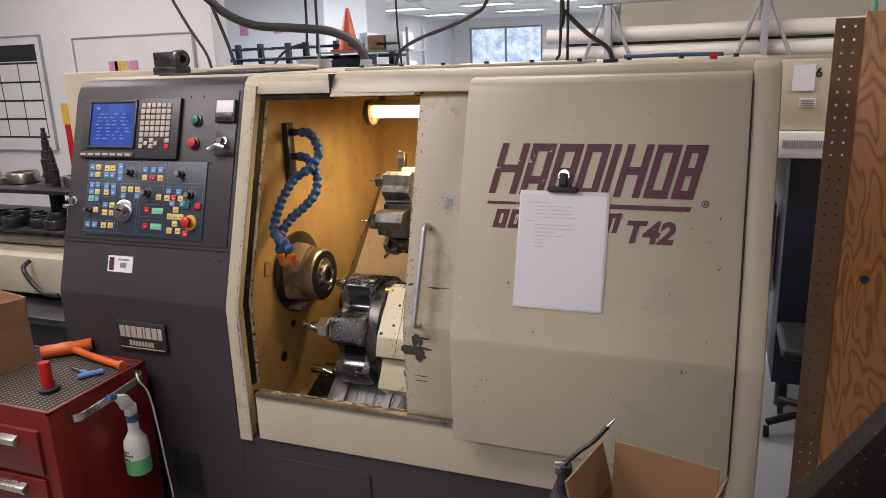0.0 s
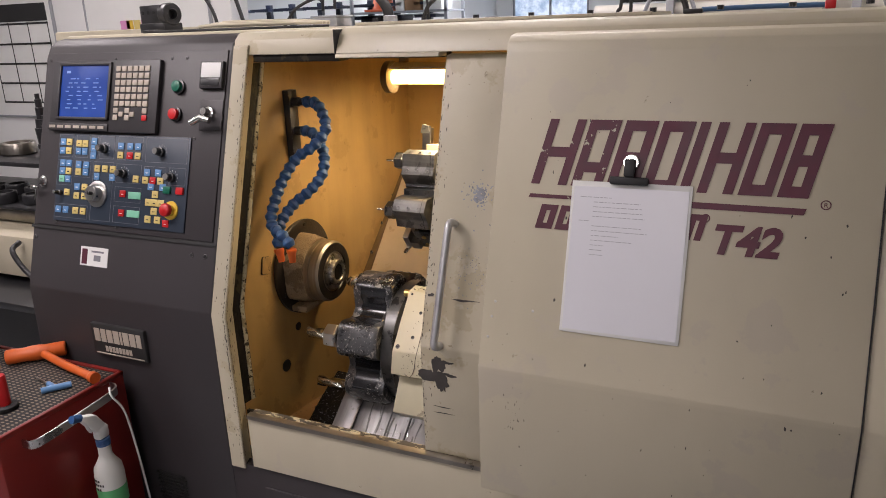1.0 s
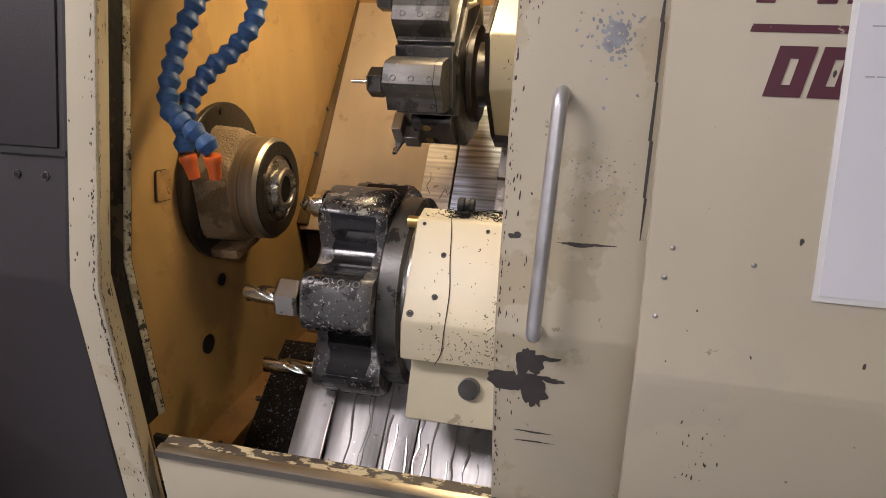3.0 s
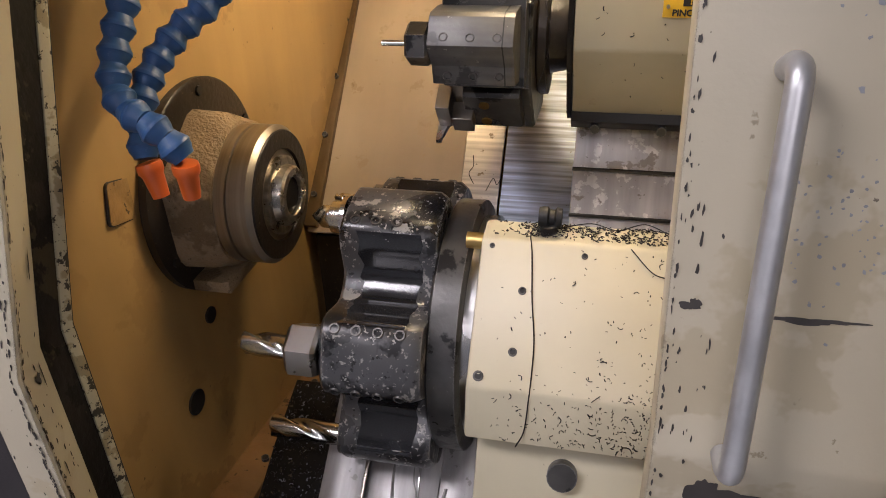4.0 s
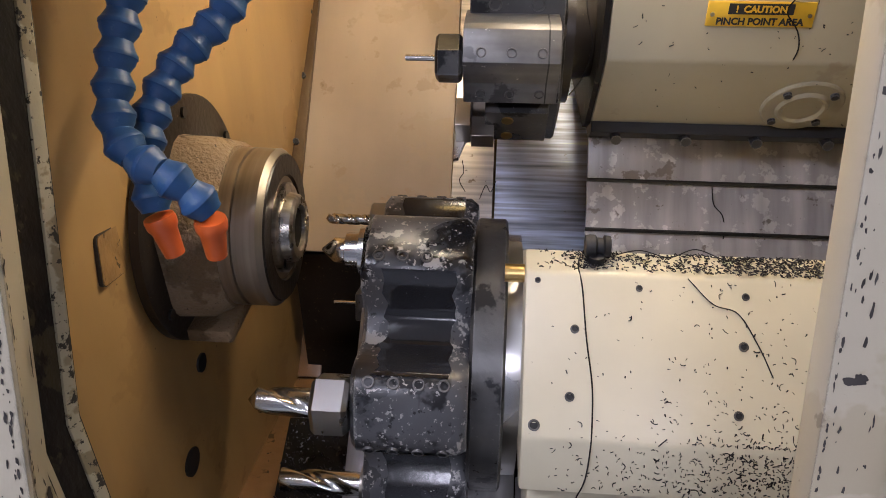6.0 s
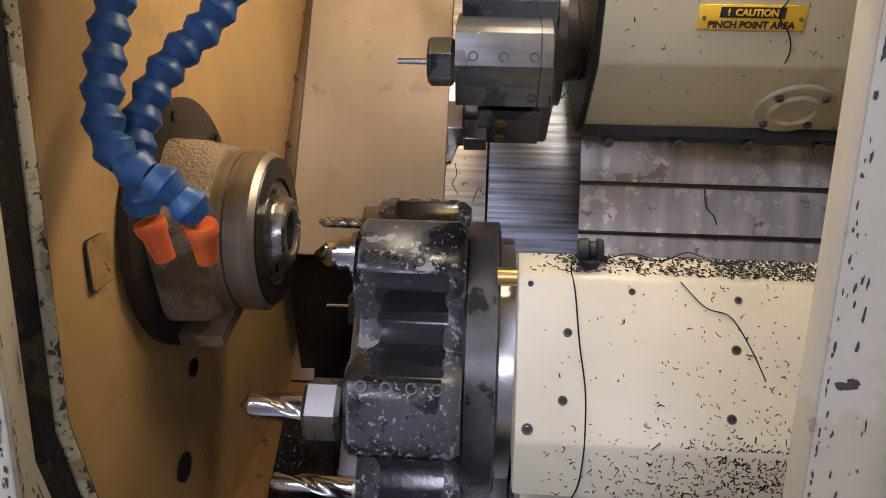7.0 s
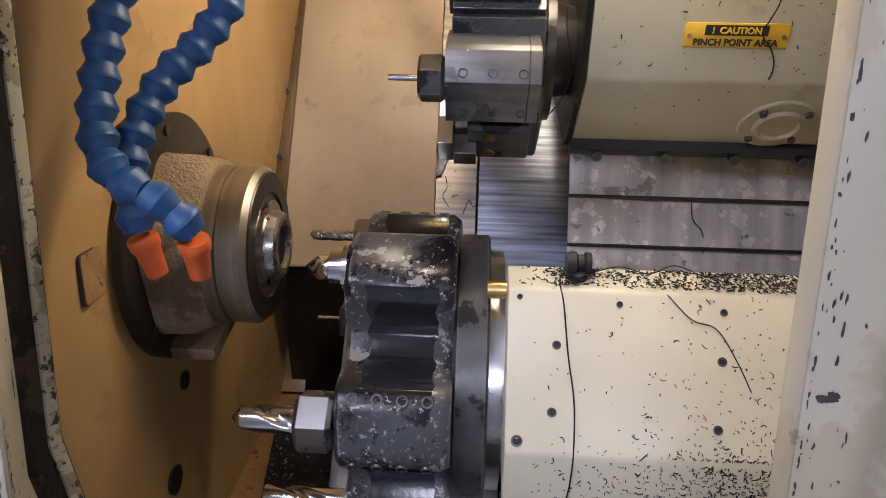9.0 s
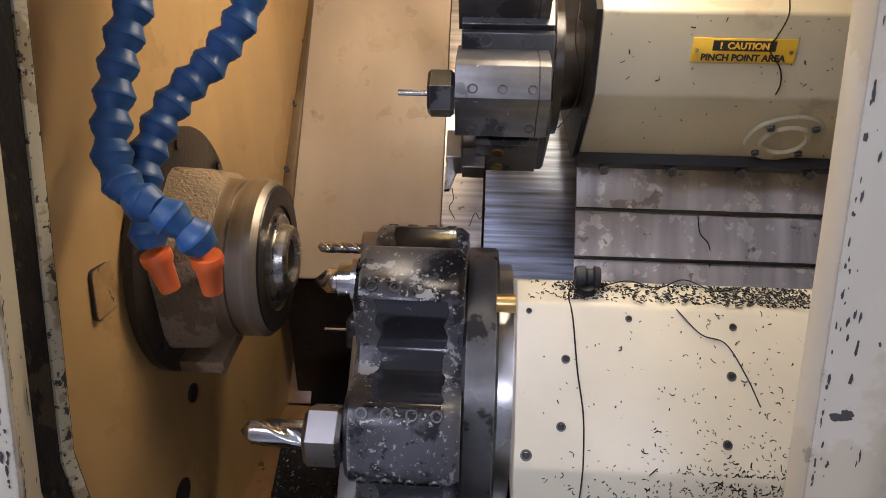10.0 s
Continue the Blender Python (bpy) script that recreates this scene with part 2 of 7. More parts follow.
def worn_edges(m, col, radius, low):
    """Paint rubbed off along sharp edges, broken up by noise."""
    N, L = m.node_tree.nodes, m.node_tree.links
    b = N["Principled BSDF"]
    bev, geo, dot = N.new("ShaderNodeBevel"), N.new("ShaderNodeNewGeometry"), N.new("ShaderNodeVectorMath")
    bev.samples = 4
    bev.inputs["Radius"].default_value = radius
    dot.operation = "DOT_PRODUCT"
    L.new(bev.outputs[0], dot.inputs[0])
    L.new(geo.outputs["Normal"], dot.inputs[1])
    tc, nz = N.new("ShaderNodeTexCoord"), N.new("ShaderNodeTexNoise")
    nz.inputs["Scale"].default_value, nz.inputs["Detail"].default_value = 70, 5
    L.new(tc.outputs["Object"], nz.inputs["Vector"])
    ad = N.new("ShaderNodeMath")
    ad.operation = "MULTIPLY_ADD"
    L.new(nz.outputs["Fac"], ad.inputs[0])
    ad.inputs[1].default_value = 0.35
    L.new(dot.outputs["Value"], ad.inputs[2])
    mr = N.new("ShaderNodeMapRange")
    mr.inputs["From Min"].default_value, mr.inputs["From Max"].default_value = low, low + 0.06
    mr.inputs["To Min"].default_value, mr.inputs["To Max"].default_value = 1, 0
    L.new(ad.outputs[0], mr.inputs[0])
    mx = N.new("ShaderNodeMix")
    mx.data_type = "RGBA"
    old = b.inputs["Base Color"].links[0].from_socket
    L.new(mr.outputs[0], mx.inputs[0])
    L.new(old, mx.inputs[6])
    mx.inputs[7].default_value = (*col, 1)
    L.new(mx.outputs[2], b.inputs["Base Color"])


worn_edges(BLACK, (0.20, 0.195, 0.19), 0.003, 1.0)
worn_edges(TURRETBLK, (0.28, 0.27, 0.25), 0.005, 1.04)
worn_edges(TOOLBLK, (0.26, 0.255, 0.25), 0.003, 1.03)
worn_edges(CREAM_WORN, (0.10, 0.09, 0.08), 0.004, 0.99)


def plywood():
    """Varnished plywood: flowing cathedral grain from distorted bands, with a fine fibre."""
    m = mat("varnished_plywood", (0.36, 0.14, 0.04), 0.36, var=0.2, scale=3, bump=0.03)
    N, L = m.node_tree.nodes, m.node_tree.links
    b = N["Principled BSDF"]
    tc = N.new("ShaderNodeTexCoord")
    mp = N.new("ShaderNodeMapping")
    mp.inputs["Scale"].default_value = (6.5, 6.5, 1.5)
    L.new(tc.outputs["Object"], mp.inputs[0])
    n = N.new("ShaderNodeTexNoise")
    n.inputs["Scale"].default_value, n.inputs["Detail"].default_value, n.inputs["Distortion"].default_value = 1.0, 2.5, 1.1
    L.new(mp.outputs[0], n.inputs["Vector"])
    k = N.new("ShaderNodeMath")
    k.operation = "MULTIPLY"
    k.inputs[1].default_value = 14.0
    L.new(n.outputs["Fac"], k.inputs[0])
    f = N.new("ShaderNodeMath")
    f.operation = "PINGPONG"
    f.inputs[1].default_value = 0.5
    L.new(k.outputs[0], f.inputs[0])
    r = N.new("ShaderNodeValToRGB")
    r.color_ramp.elements[0].position, r.color_ramp.elements[0].color = 0.0, (0.29, 0.105, 0.024, 1)
    r.color_ramp.elements[1].position, r.color_ramp.elements[1].color = 0.30, (0.52, 0.235, 0.065, 1)
    L.new(f.outputs[0], r.inputs[0])
    L.new(r.outputs[0], b.inputs["Base Color"])
    return m


PLY = plywood()


def woven_liner():
    """Black mesh of ribs with dusty gaps, in rows."""
    m = mat("black_mesh_liner", (0.03, 0.028, 0.026), 0.7, var=0.5, scale=60, bump=0.3, bscale=180)
    N, L = m.node_tree.nodes, m.node_tree.links
    b = N["Principled BSDF"]
    tc = N.new("ShaderNodeTexCoord")
    prod = N.new("ShaderNodeMath")
    prod.operation = "MULTIPLY"
    for i, (ax, sc) in enumerate((("X", 18.0), ("Y", 30.0))):
        w = N.new("ShaderNodeTexWave")
        w.bands_direction = ax
        w.inputs["Scale"].default_value, w.inputs["Distortion"].default_value, w.inputs["Detail"].default_value = sc, 0.8, 1.0
        L.new(tc.outputs["Object"], w.inputs["Vector"])
        L.new(w.outputs["Fac"], prod.inputs[i])
    r = N.new("ShaderNodeValToRGB")
    r.color_ramp.elements[0].position, r.color_ramp.elements[0].color = 0.25, (0.012, 0.011, 0.011, 1)
    r.color_ramp.elements[1].position, r.color_ramp.elements[1].color = 0.62, (0.19, 0.15, 0.11, 1)
    L.new(prod.outputs[0], r.inputs[0])
    L.new(r.outputs[0], b.inputs["Base Color"])
    return m


RUBMAT = woven_liner()
SEALM = mat("caked_rubber", (0.016, 0.013, 0.010), 0.6, var=0.6, scale=14, bump=0.4, bscale=120, spec=0.25, spots=[((0.050, 0.039, 0.022), 22, 0.55), ((0.010, 0.008, 0.006), 50, 0.53), ((0.17, 0.135, 0.08), 150, 0.69)], stretch=(1, 1, 0.6))
CREAM_CHIP = mat("cream_paint_flaked", (0.50, 0.45, 0.31), 0.45, var=0.12, scale=9, bump=0.15, bscale=130, spots=[((0.33, 0.27, 0.16), 18, 0.56), ((0.035, 0.028, 0.020), 80, 0.56), ((0.05, 0.04, 0.03), 190, 0.62)])
LEDGEM = mat("oil_browned_paint", (0.30, 0.165, 0.065), 0.36, var=0.25, scale=14, bump=0.12, bscale=110, spots=[((0.10, 0.055, 0.02), 30, 0.62), ((0.03, 0.02, 0.01), 120, 0.68)])
HOUSING = mat("sand_cast_iron", (0.26, 0.185, 0.105), 0.55, metal=0.15, var=0.25, scale=16, bump=0.8, bscale=240, spots=[((0.13, 0.085, 0.04), 12, 0.56), ((0.07, 0.045, 0.02), 150, 0.64)])
WETM = mat("wet_film", (0.34, 0.34, 0.33), 0.06, metal=0.3, var=0.1, scale=30, bump=0.0, rvar=0.02, spec=0.8)
STRIPM = mat("bright_strip_steel", (0.66, 0.62, 0.55), 0.34, metal=0.7, var=0.18, scale=9, bump=0.08, bscale=60, spots=[((0.30, 0.25, 0.18), 40, 0.66), ((0.10, 0.08, 0.06), 120, 0.70)], streak=((4, 120, 120), 0.30))
SILLM = mat("worn_sill", (0.055, 0.045, 0.035), 0.5, var=0.5, scale=20, bump=0.3, bscale=140, spots=[((0.47, 0.41, 0.27), 70, 0.54), ((0.40, 0.34, 0.22), 26, 0.58)], stretch=(0.5, 1, 1))
# glossy black that stands in for the shaded recesses of the lower turret
RECESSBLK = mat("glossy_recess_black", (0.016, 0.016, 0.018), 0.14, var=0.3, scale=30, bump=0.04, bscale=170, rvar=0.08, spec=0.7, spots=[((0.33, 0.32, 0.30), 200, 0.69)])
HOLDM = mat("worn_holder_steel", (0.13, 0.127, 0.123), 0.44, metal=0.55, var=0.25, scale=30, bump=0.08, bscale=160, rvar=0.14, spots=[((0.07, 0.068, 0.066), 16, 0.56), ((0.34, 0.33, 0.31), 150, 0.68)], streak=((8, 90, 90), 0.15))
FLAKE = mat("dark_paint_flake", (0.040, 0.034, 0.030), 0.6, var=0.3, scale=60, bump=0.0)

# ---- builders ----
PLACE = {}


def thing(name, label, category, loc=(0, 0, 0), group="", kind=""):
    e = new(name)
    e.empty_display_size = 0.05
    e.location = loc
    PLACE[e.name] = Matrix.Translation(loc)
    return tagged(e, label, category, group, kind)


def part(name, bm, material, parent=None, label="", smooth=40):
    me = bpy.data.meshes.new(name)
    bmesh.ops.recalc_face_normals(bm, faces=bm.faces)
    bm.to_mesh(me)
    bm.free()
    me.materials.append(material)
    if smooth:
        me.shade_smooth()
        me.set_sharp_from_angle(angle=radians(smooth))
    ob = new(name, me)
    PLACE[ob.name] = Matrix.Identity(4)
    if parent:
        ob.parent = parent
        ob.matrix_parent_inverse = PLACE[parent.name].inverted()
    if label:
        ob["label"] = label
    return ob


def same_mesh(name, src, m, parent):
    """Another part on the mesh of src, moved by m."""
    ob = new(name, src.data)
    PLACE[ob.name] = m
    ob.parent = parent
    ob.matrix_parent_inverse = PLACE[parent.name].inverted()
    ob.matrix_basis = m
    return ob


def solid(name, bm, material, label, category, kind="", smooth=40, group=""):
    return tagged(part(name, bm, material, None, "", smooth), label, category, group, kind)


def add(bm, other, m=None):
    me = bpy.data.meshes.new("tmp")
    other.to_mesh(me)
    other.free()
    if m is not None:
        me.transform(m)
    bm.from_mesh(me)
    bpy.data.meshes.remove(me)


def box(bm, x0, x1, y0, y1, z0, z1, bev=0.0, seg=2, m=None):
    t = bmesh.new()
    bmesh.ops.create_cube(t, size=1.0)
    for v in t.verts:
        v.co = Vector(((x0 + x1) / 2 + v.co.x * (x1 - x0), (y0 + y1) / 2 + v.co.y * (y1 - y0), (z0 + z1) / 2 + v.co.z * (z1 - z0)))
    if bev:
        bmesh.ops.bevel(t, geom=t.edges[:], offset=bev, segments=seg, affect="EDGES", profile=0.5)
    add(bm, t, m)
    return bm


def lathe(bm, p, q, prof, n=32):
    """Revolve prof [(s, r), ...] about the line from p towards q; s in metres from p."""
    p, q = Vector(p), Vector(q)
    d = (q - p).normalized()
    rot = d.to_track_quat("Z", "Y").to_matrix()
    rings = []
    for s, r in prof:
        if r <= 1e-6:
            rings.append([bm.verts.new(p + d * s)])
        else:
            rings.append([bm.verts.new(p + d * s + rot @ Vector((r * math.cos(2 * math.pi * k / n), r * math.sin(2 * math.pi * k / n), 0))) for k in range(n)])
    for a, b in zip(rings, rings[1:]):
        for k in range(n):
            k2 = (k + 1) % n
            if len(a) == 1 and len(b) == 1:
                continue
            if len(a) == 1:
                bm.faces.new((a[0], b[k], b[k2]))
            elif len(b) == 1:
                bm.faces.new((a[k], b[0], a[k2]))
            else:
                bm.faces.new((a[k], b[k], b[k2], a[k2]))
    return bm


def cyl(bm, p, q, r, r2=None, n=24):
    h = (Vector(q) - Vector(p)).length
    return lathe(bm, p, q, [(0, 0), (0, r), (h, r if r2 is None else r2), (h, 0)], n)


def prism(bm, pts, x0, x1, bev=0.0, axis="x"):
    """A prism from a profile of (y, z) points along x (or of (x, z) along y, (x, y) along z)."""
    t = bmesh.new()

    def at(a, b, s):
        return Vector((s, a, b)) if axis == "x" else Vector((a, s, b)) if axis == "y" else Vector((a, b, s))
    A = [t.verts.new(at(a, b, x0)) for a, b in pts]
    B = [t.verts.new(at(a, b, x1)) for a, b in pts]
    t.faces.new(A)
    t.faces.new(B[::-1])
    for k in range(len(pts)):
        k2 = (k + 1) % len(pts)
        t.faces.new((A[k], A[k2], B[k2], B[k]))
    bmesh.ops.recalc_face_normals(t, faces=t.faces)
    if bev:
        bmesh.ops.bevel(t, geom=t.edges[:], offset=bev, segments=2, affect="EDGES", profile=0.5)
    add(bm, t)
    return bm


def smooth_line(pts, n=8):
    """Points along a smooth line through pts."""
    P = [Vector(p) for p in pts]
    P = [P[0] * 2 - P[1]] + P + [P[-1] * 2 - P[-2]]
    out = []
    for i in range(1, len(P) - 2):
        a, b, c, d = P[i - 1:i + 3]
        for k in range(n):
            u = k / n
            out.append(0.5 * ((2 * b) + (c - a) * u + (2 * a - 5 * b + 4 * c - d) * u * u + (3 * b - a - 3 * c + d) * u ** 3))
    out.append(P[-2])
    return out


def tube(bm, pts, r, n=10):
    P = [Vector(p) for p in pts]
    rings = []
    up = Vector((0, 0, 1))
    for i, p in enumerate(P):
        d = (P[min(i + 1, len(P) - 1)] - P[max(i - 1, 0)]).normalized()
        if abs(d.dot(up)) > 0.95:
            up = Vector((0, 1, 0)) if abs(d.y) < 0.9 else Vector((1, 0, 0))
        a = d.cross(up).normalized()
        b = d.cross(a)
        up = -b if b.dot(up) < 0 else b
        b = up
        a = d.cross(b).normalized()
        rr = r(i / max(1, len(P) - 1)) if callable(r) else r
        rings.append([bm.verts.new(p + rr * (a * math.cos(2 * math.pi * k / n) + b * math.sin(2 * math.pi * k / n))) for k in range(n)])
    for A, B in zip(rings, rings[1:]):
        for k in range(n):
            bm.faces.new((A[k], A[(k + 1) % n], B[(k + 1) % n], B[k]))
    bm.faces.new(rings[0][::-1])
    bm.faces.new(rings[-1])
    return bm


def hexnut(bm, p, q, r, rc=0.0):
    """A hexagon prism from p to q with chamfered ends."""
    h = (Vector(q) - Vector(p)).length
    lathe(bm, p, q, [(0, rc), (0, r * 0.86), (h * 0.12, r), (h * 0.88, r), (h, r * 0.86), (h, rc)], 6)
    return bm


def B():
    return bmesh.new()


# ---- room ----
X0, X1, Y0, Y1 = -8.0, 6.0, -4.5, 22.0
solid("floor", box(B(), X0, X1, Y0, Y1, -0.1, 0.0), FLOORM, "grey epoxy-coated concrete workshop floor", "floor", "structure")
bm = B()
box(bm, X0, X1, Y0, Y1, CEIL, CEIL + 0.1)
for i in range(24):
    gx = X0 + i * 0.61
    box(bm, gx, gx + 0.02, Y0, Y1, CEIL - 0.006, CEIL + 0.01)
for i in range(22):
    gy = Y0 + i * 1.22
    box(bm, X0, X1, gy, gy + 0.02, CEIL - 0.006, CEIL + 0.01)
solid("ceiling", bm, TILE, "white suspended tile ceiling with grid", "ceiling", "structure")
# south wall is never in view; its grey lowers the frontal fill
solid("wall_south", box(B(), X0, X1, Y0 - 0.15, Y0, 0, CEIL), GREYPAINT, "unseen closing wall, grey to cut the light bounced from the front", "wall", "structure")
solid("wall_west", box(B(), X0 - 0.15, X0, Y0, Y1, 0, CEIL), WHITE, "plain white painted wall", "wall", "structure")
solid("wall_east", box(B(), X1, X1 + 0.15, Y0, Y1, 0, CEIL), WHITE, "plain white painted wall", "wall", "structure")
solid("wall_partition", box(B(), X0, -2.51, 2.2, 2.35, 0, CEIL), WHITE, "white painted partition wall with whiteboards", "wall", "structure")
WX = [(-7.45, -5.0), (1.2, 3.4)]
bm = B()
edges = [X0] + [e for w in WX for e in w] + [X1]
for a, b in zip(edges[::2], edges[1::2]):
    box(bm, a, b, Y1, Y1 + 0.2, 0, CEIL)
for a, b in WX:
    box(bm, a, b, Y1, Y1 + 0.2, 0, 0.9)
    box(bm, a, b, Y1, Y1 + 0.2, 2.72, CEIL)
solid("wall_north", bm, WHITE, "white painted far wall with windows", "wall", "structure")
for k, (a, b) in enumerate(WX):
    w = thing("window_%d" % (k + 1), "tall daylit window in a dark frame", "window", (a, Y1, 0.9), kind="structure")
    bm = B()
    for px in (a, (a + b) / 2 - 0.03, b - 0.06):
        box(bm, px, px + 0.06, Y1 + 0.02, Y1 + 0.1, 0.9, 2.72)
    box(bm, a, b, Y1 + 0.03, Y1 + 0.09, 0.9, 0.96)
    box(bm, a, b, Y1 + 0.03, Y1 + 0.09, 2.66, 2.72)
    part("window_frame", bm, GREYPAINT, w)
    part("pane", box(B(), a, b, Y1 + 0.12, Y1 + 0.13, 0.9, 2.72), GLASS, w, "bright daylight on pale trees")
solid("column", box(B(), -4.75, -4.1, 7.6, 8.1, 0, CEIL), WHITE, "white painted square column", "column", "structure")

tro = thing("ceiling_light", "recessed fluorescent ceiling light with white diffuser", "ceiling light", (0, 0, CEIL))
bm = B()
for a, b, c, d in ((-0.61, 0.61, -0.31, -0.28), (-0.61, 0.61, 0.28, 0.31), (-0.61, -0.58, -0.28, 0.28), (0.58, 0.61, -0.28, 0.28)):
    box(bm, a, b, c, d, CEIL - 0.03, CEIL)
part("frame", bm, WHITEPL, tro)
part("diffuser", box(B(), -0.58, 0.58, -0.28, 0.28, CEIL - 0.02, CEIL - 0.012), DIFF, tro, "lit white diffuser")
tro["group"] = "ceiling lights"
lamp_places = LAMPS + [(x, y) for y in (9.5, 12.5, 15.5, 18.5) for x in (-7.0, -4.8, -2.6, -0.4, 2.0)]
for lx, ly in lamp_places[1:]:
    copy_thing(tro, Matrix.Translation((lx, ly, CEIL)))
tro.location = (lamp_places[0][0], lamp_places[0][1], CEIL)

# ---- the lathe: enclosure ----
ANG = math.atan(0.32)
CA = math.cos(ANG)
YF, ZK = 0.02, 1.10


def slope(y):
    """The frame of the leaning upper front whose face passes y at the knee."""
    return Matrix.Translation((0, y, ZK)) @ Matrix.Rotation(-ANG, 4, "X")


MU, MR, ML = slope(YF), slope(-0.032), slope(0.029)


def up(z):
    return (z - ZK) / CA


def leaf(y, t, z0, z1):
    """Profile of a bent sheet: upright below the knee, leaning back above it."""
    return [(y, z0), (y, ZK), (y + 0.32 * (z1 - ZK), z1), (y + 0.32 * (z1 - ZK) + t, z1), (y + t, ZK), (y + t, z0)]


cnc = thing("cnc_lathe", "cream and charcoal cnc turning lathe with its front guard half open", "lathe", (-0.4, 0.7, 0))
# lower front
part("apron_panel", box(prism(B(), [(0.012, 0.68), (0.012, 0.815), (0.017, 0.826), (0.03, 0.83), (0.048, 0.83), (0.048, 0.68)], -0.826, 0.529), -0.826, 0.529, 0.03, 0.048, 0.60, 0.69), CREAM, cnc, "cream sheet-steel apron under the opening, oil-stained")
part("sill_rail", prism(B(), [(0.007, 0.824), (0.010, 0.833), (0.018, 0.8355), (0.026, 0.8355), (0.026, 0.829), (0.014, 0.826)], -0.826, -0.17), STEEL_D, cnc, "worn bare steel edge along the sill")
part("base_front", box(B(), -0.905, 0.56, 0.018, 0.050, 0.02, 0.675, 0.004), CHARCOAL, cnc, "charcoal painted machine base")
part("base_back", box(B(), -0.905, 0.56, 1.13, 1.25, 0.02, 0.675, 0.004), CHARCOAL, cnc)
part("base_side", box(B(), -0.905, -0.899, 0.051, 1.129, 0.02, 0.675), CHARCOAL, cnc)
part("base_side", box(B(), 0.51, 0.56, 0.051, 1.129, 0.02, 0.675), CHARCOAL, cnc)
part("base_floor", box(B(), -0.898, 0.509, 0.051, 1.129, 0.30, 0.39), CHARCOAL, cnc)
part("sill_lip", box(B(), -0.826, -0.17, 0.0265, 0.0485, 0.8285, 0.8325, 0.001), SILLM, cnc, "cream sill top with paint worn away in flakes")
bm = B()
box(bm, -0.80, -0.45, 0.013, 0.019, 0.10, 0.62, 0.003)
part("access_cover", bm, CHARCOAL, cnc, "charcoal removable access cover")
# post beside the opening


def swept(poly, z0, z1):
    """A post of (x, y) section that stands upright to the knee and leans back above it."""
    bm = B()
    rings = [[bm.verts.new((x, y + 0.32 * max(0.0, z - ZK), z)) for x, y in poly] for z in (z0, ZK, z1)]
    for P, Q in zip(rings, rings[1:]):
        for k in range(len(poly)):
            k2 = (k + 1) % len(poly)
            bm.faces.new((P[k], P[k2], Q[k2], Q[k]))
    bm.faces.new(rings[0][::-1])
    bm.faces.new(rings[-1])
    return bm


part("guard_post", swept([(-0.903, 0.016), (-0.900, 0.012), (-0.861, 0.012), (-0.8575, 0.013), (-0.8565, 0.0165), (-0.8725, 0.060), (-0.903, 0.060)], 0.665, 1.745), CREAM_WORN, cnc, "cream bent corner post with chipped edges", smooth=30)
part("door_seal", swept([(-0.882, 0.061), (-0.8742, 0.061), (-0.8722, 0.076), (-0.8722, 0.0885), (-0.882, 0.0885)], 0.83, 1.70), SEALM, cnc, "black oily rubber seal caked with dirt")
part("seal_channel", swept([(-0.897, 0.089), (-0.8705, 0.089), (-0.8665, 0.0955), (-0.8665, 0.0985), (-0.897, 0.0985)], 0.83, 1.70), CREAM_CHIP, cnc, "thin cream channel edge behind the seal")
part("channel_gap", swept([(-0.897, 0.0988), (-0.8675, 0.0988), (-0.8675, 0.1008), (-0.897, 0.1008)], 0.83, 1.70), BLACKINK, cnc)
# header
hy = YF + 0.32 * (1.725 - ZK)
part("header", prism(B(), [(hy - 0.012, 1.722), (hy + 0.012, 1.765), (hy + 0.03, 1.778), (hy + 0.07, 1.782), (hy + 0.07, 1.722)], -0.60, 0.53, 0.002), CREAM, cnc, "cream header over the opening")
part("header", prism(B(), [(hy - 0.002, 1.722), (hy + 0.010, 1.758), (hy + 0.03, 1.774), (hy + 0.07, 1.778), (hy + 0.07, 1.722)], -0.905, -0.602, 0.002), CREAM_WORN, cnc)
part("header_track", box(B(), -0.83, -0.34, hy + 0.03, hy + 0.07, 1.708, 1.722), GRIME, cnc, "grimy black door track")
part("header_lip", prism(B(), [(hy - 0.016, 1.712), (hy - 0.012, 1.7215), (hy + 0.03, 1.7215), (hy + 0.03, 1.712)], -0.60, -0.335, 0.001), CREAM_WORN, cnc, "cream folded lip under the header")
part("header_joint", box(B(), -0.6018, -0.6002, hy - 0.013, hy + 0.05, 1.722, 1.776), BLACKINK, cnc)
part("header_grime", box(B(), -0.85, -0.602, hy + 0.005, hy + 0.05, 1.704, 1.7215, 0.002), SEALM, cnc, "oily track behind the header")
# roof
bm = B()
box(bm, -1.56, 0.585, hy + 0.07, 1.50, 1.760, 1.782, 0.004)
part("roof", bm, CREAM, cnc, "cream roof panel")
bm = B()
box(bm, -0.60, 0.10, hy + 0.085, 0.62, 1.782, 1.790, 0.002)
part("roof_lid", bm, CREAM_WORN, cnc)
for k in range(9):
    part("roof_bolt", cyl(B(), (-0.55 + k * 0.13, hy + 0.10, 1.788), (-0.55 + k * 0.13, hy + 0.10, 1.797), 0.007, n=8), BLACK, cnc)
# right pillar and end
bm = B()
prism(bm, [(-0.028, 0.60), (-0.028, ZK), (0.175, 1.735), (0.20, 1.765), (0.23, 1.78), (1.28, 1.78), (1.28, 0.60)], 0.5292, 0.590, 0.008)
part("end_cover", bm, CREAM, cnc, "cream end cover of the guard")
bm = B()
prism(bm, [(0.05, 0.02), (0.05, 0.60), (1.28, 0.60), (1.28, 0.02)], 0.54, 0.588)
part("end_base", bm, CHARCOAL, cnc)
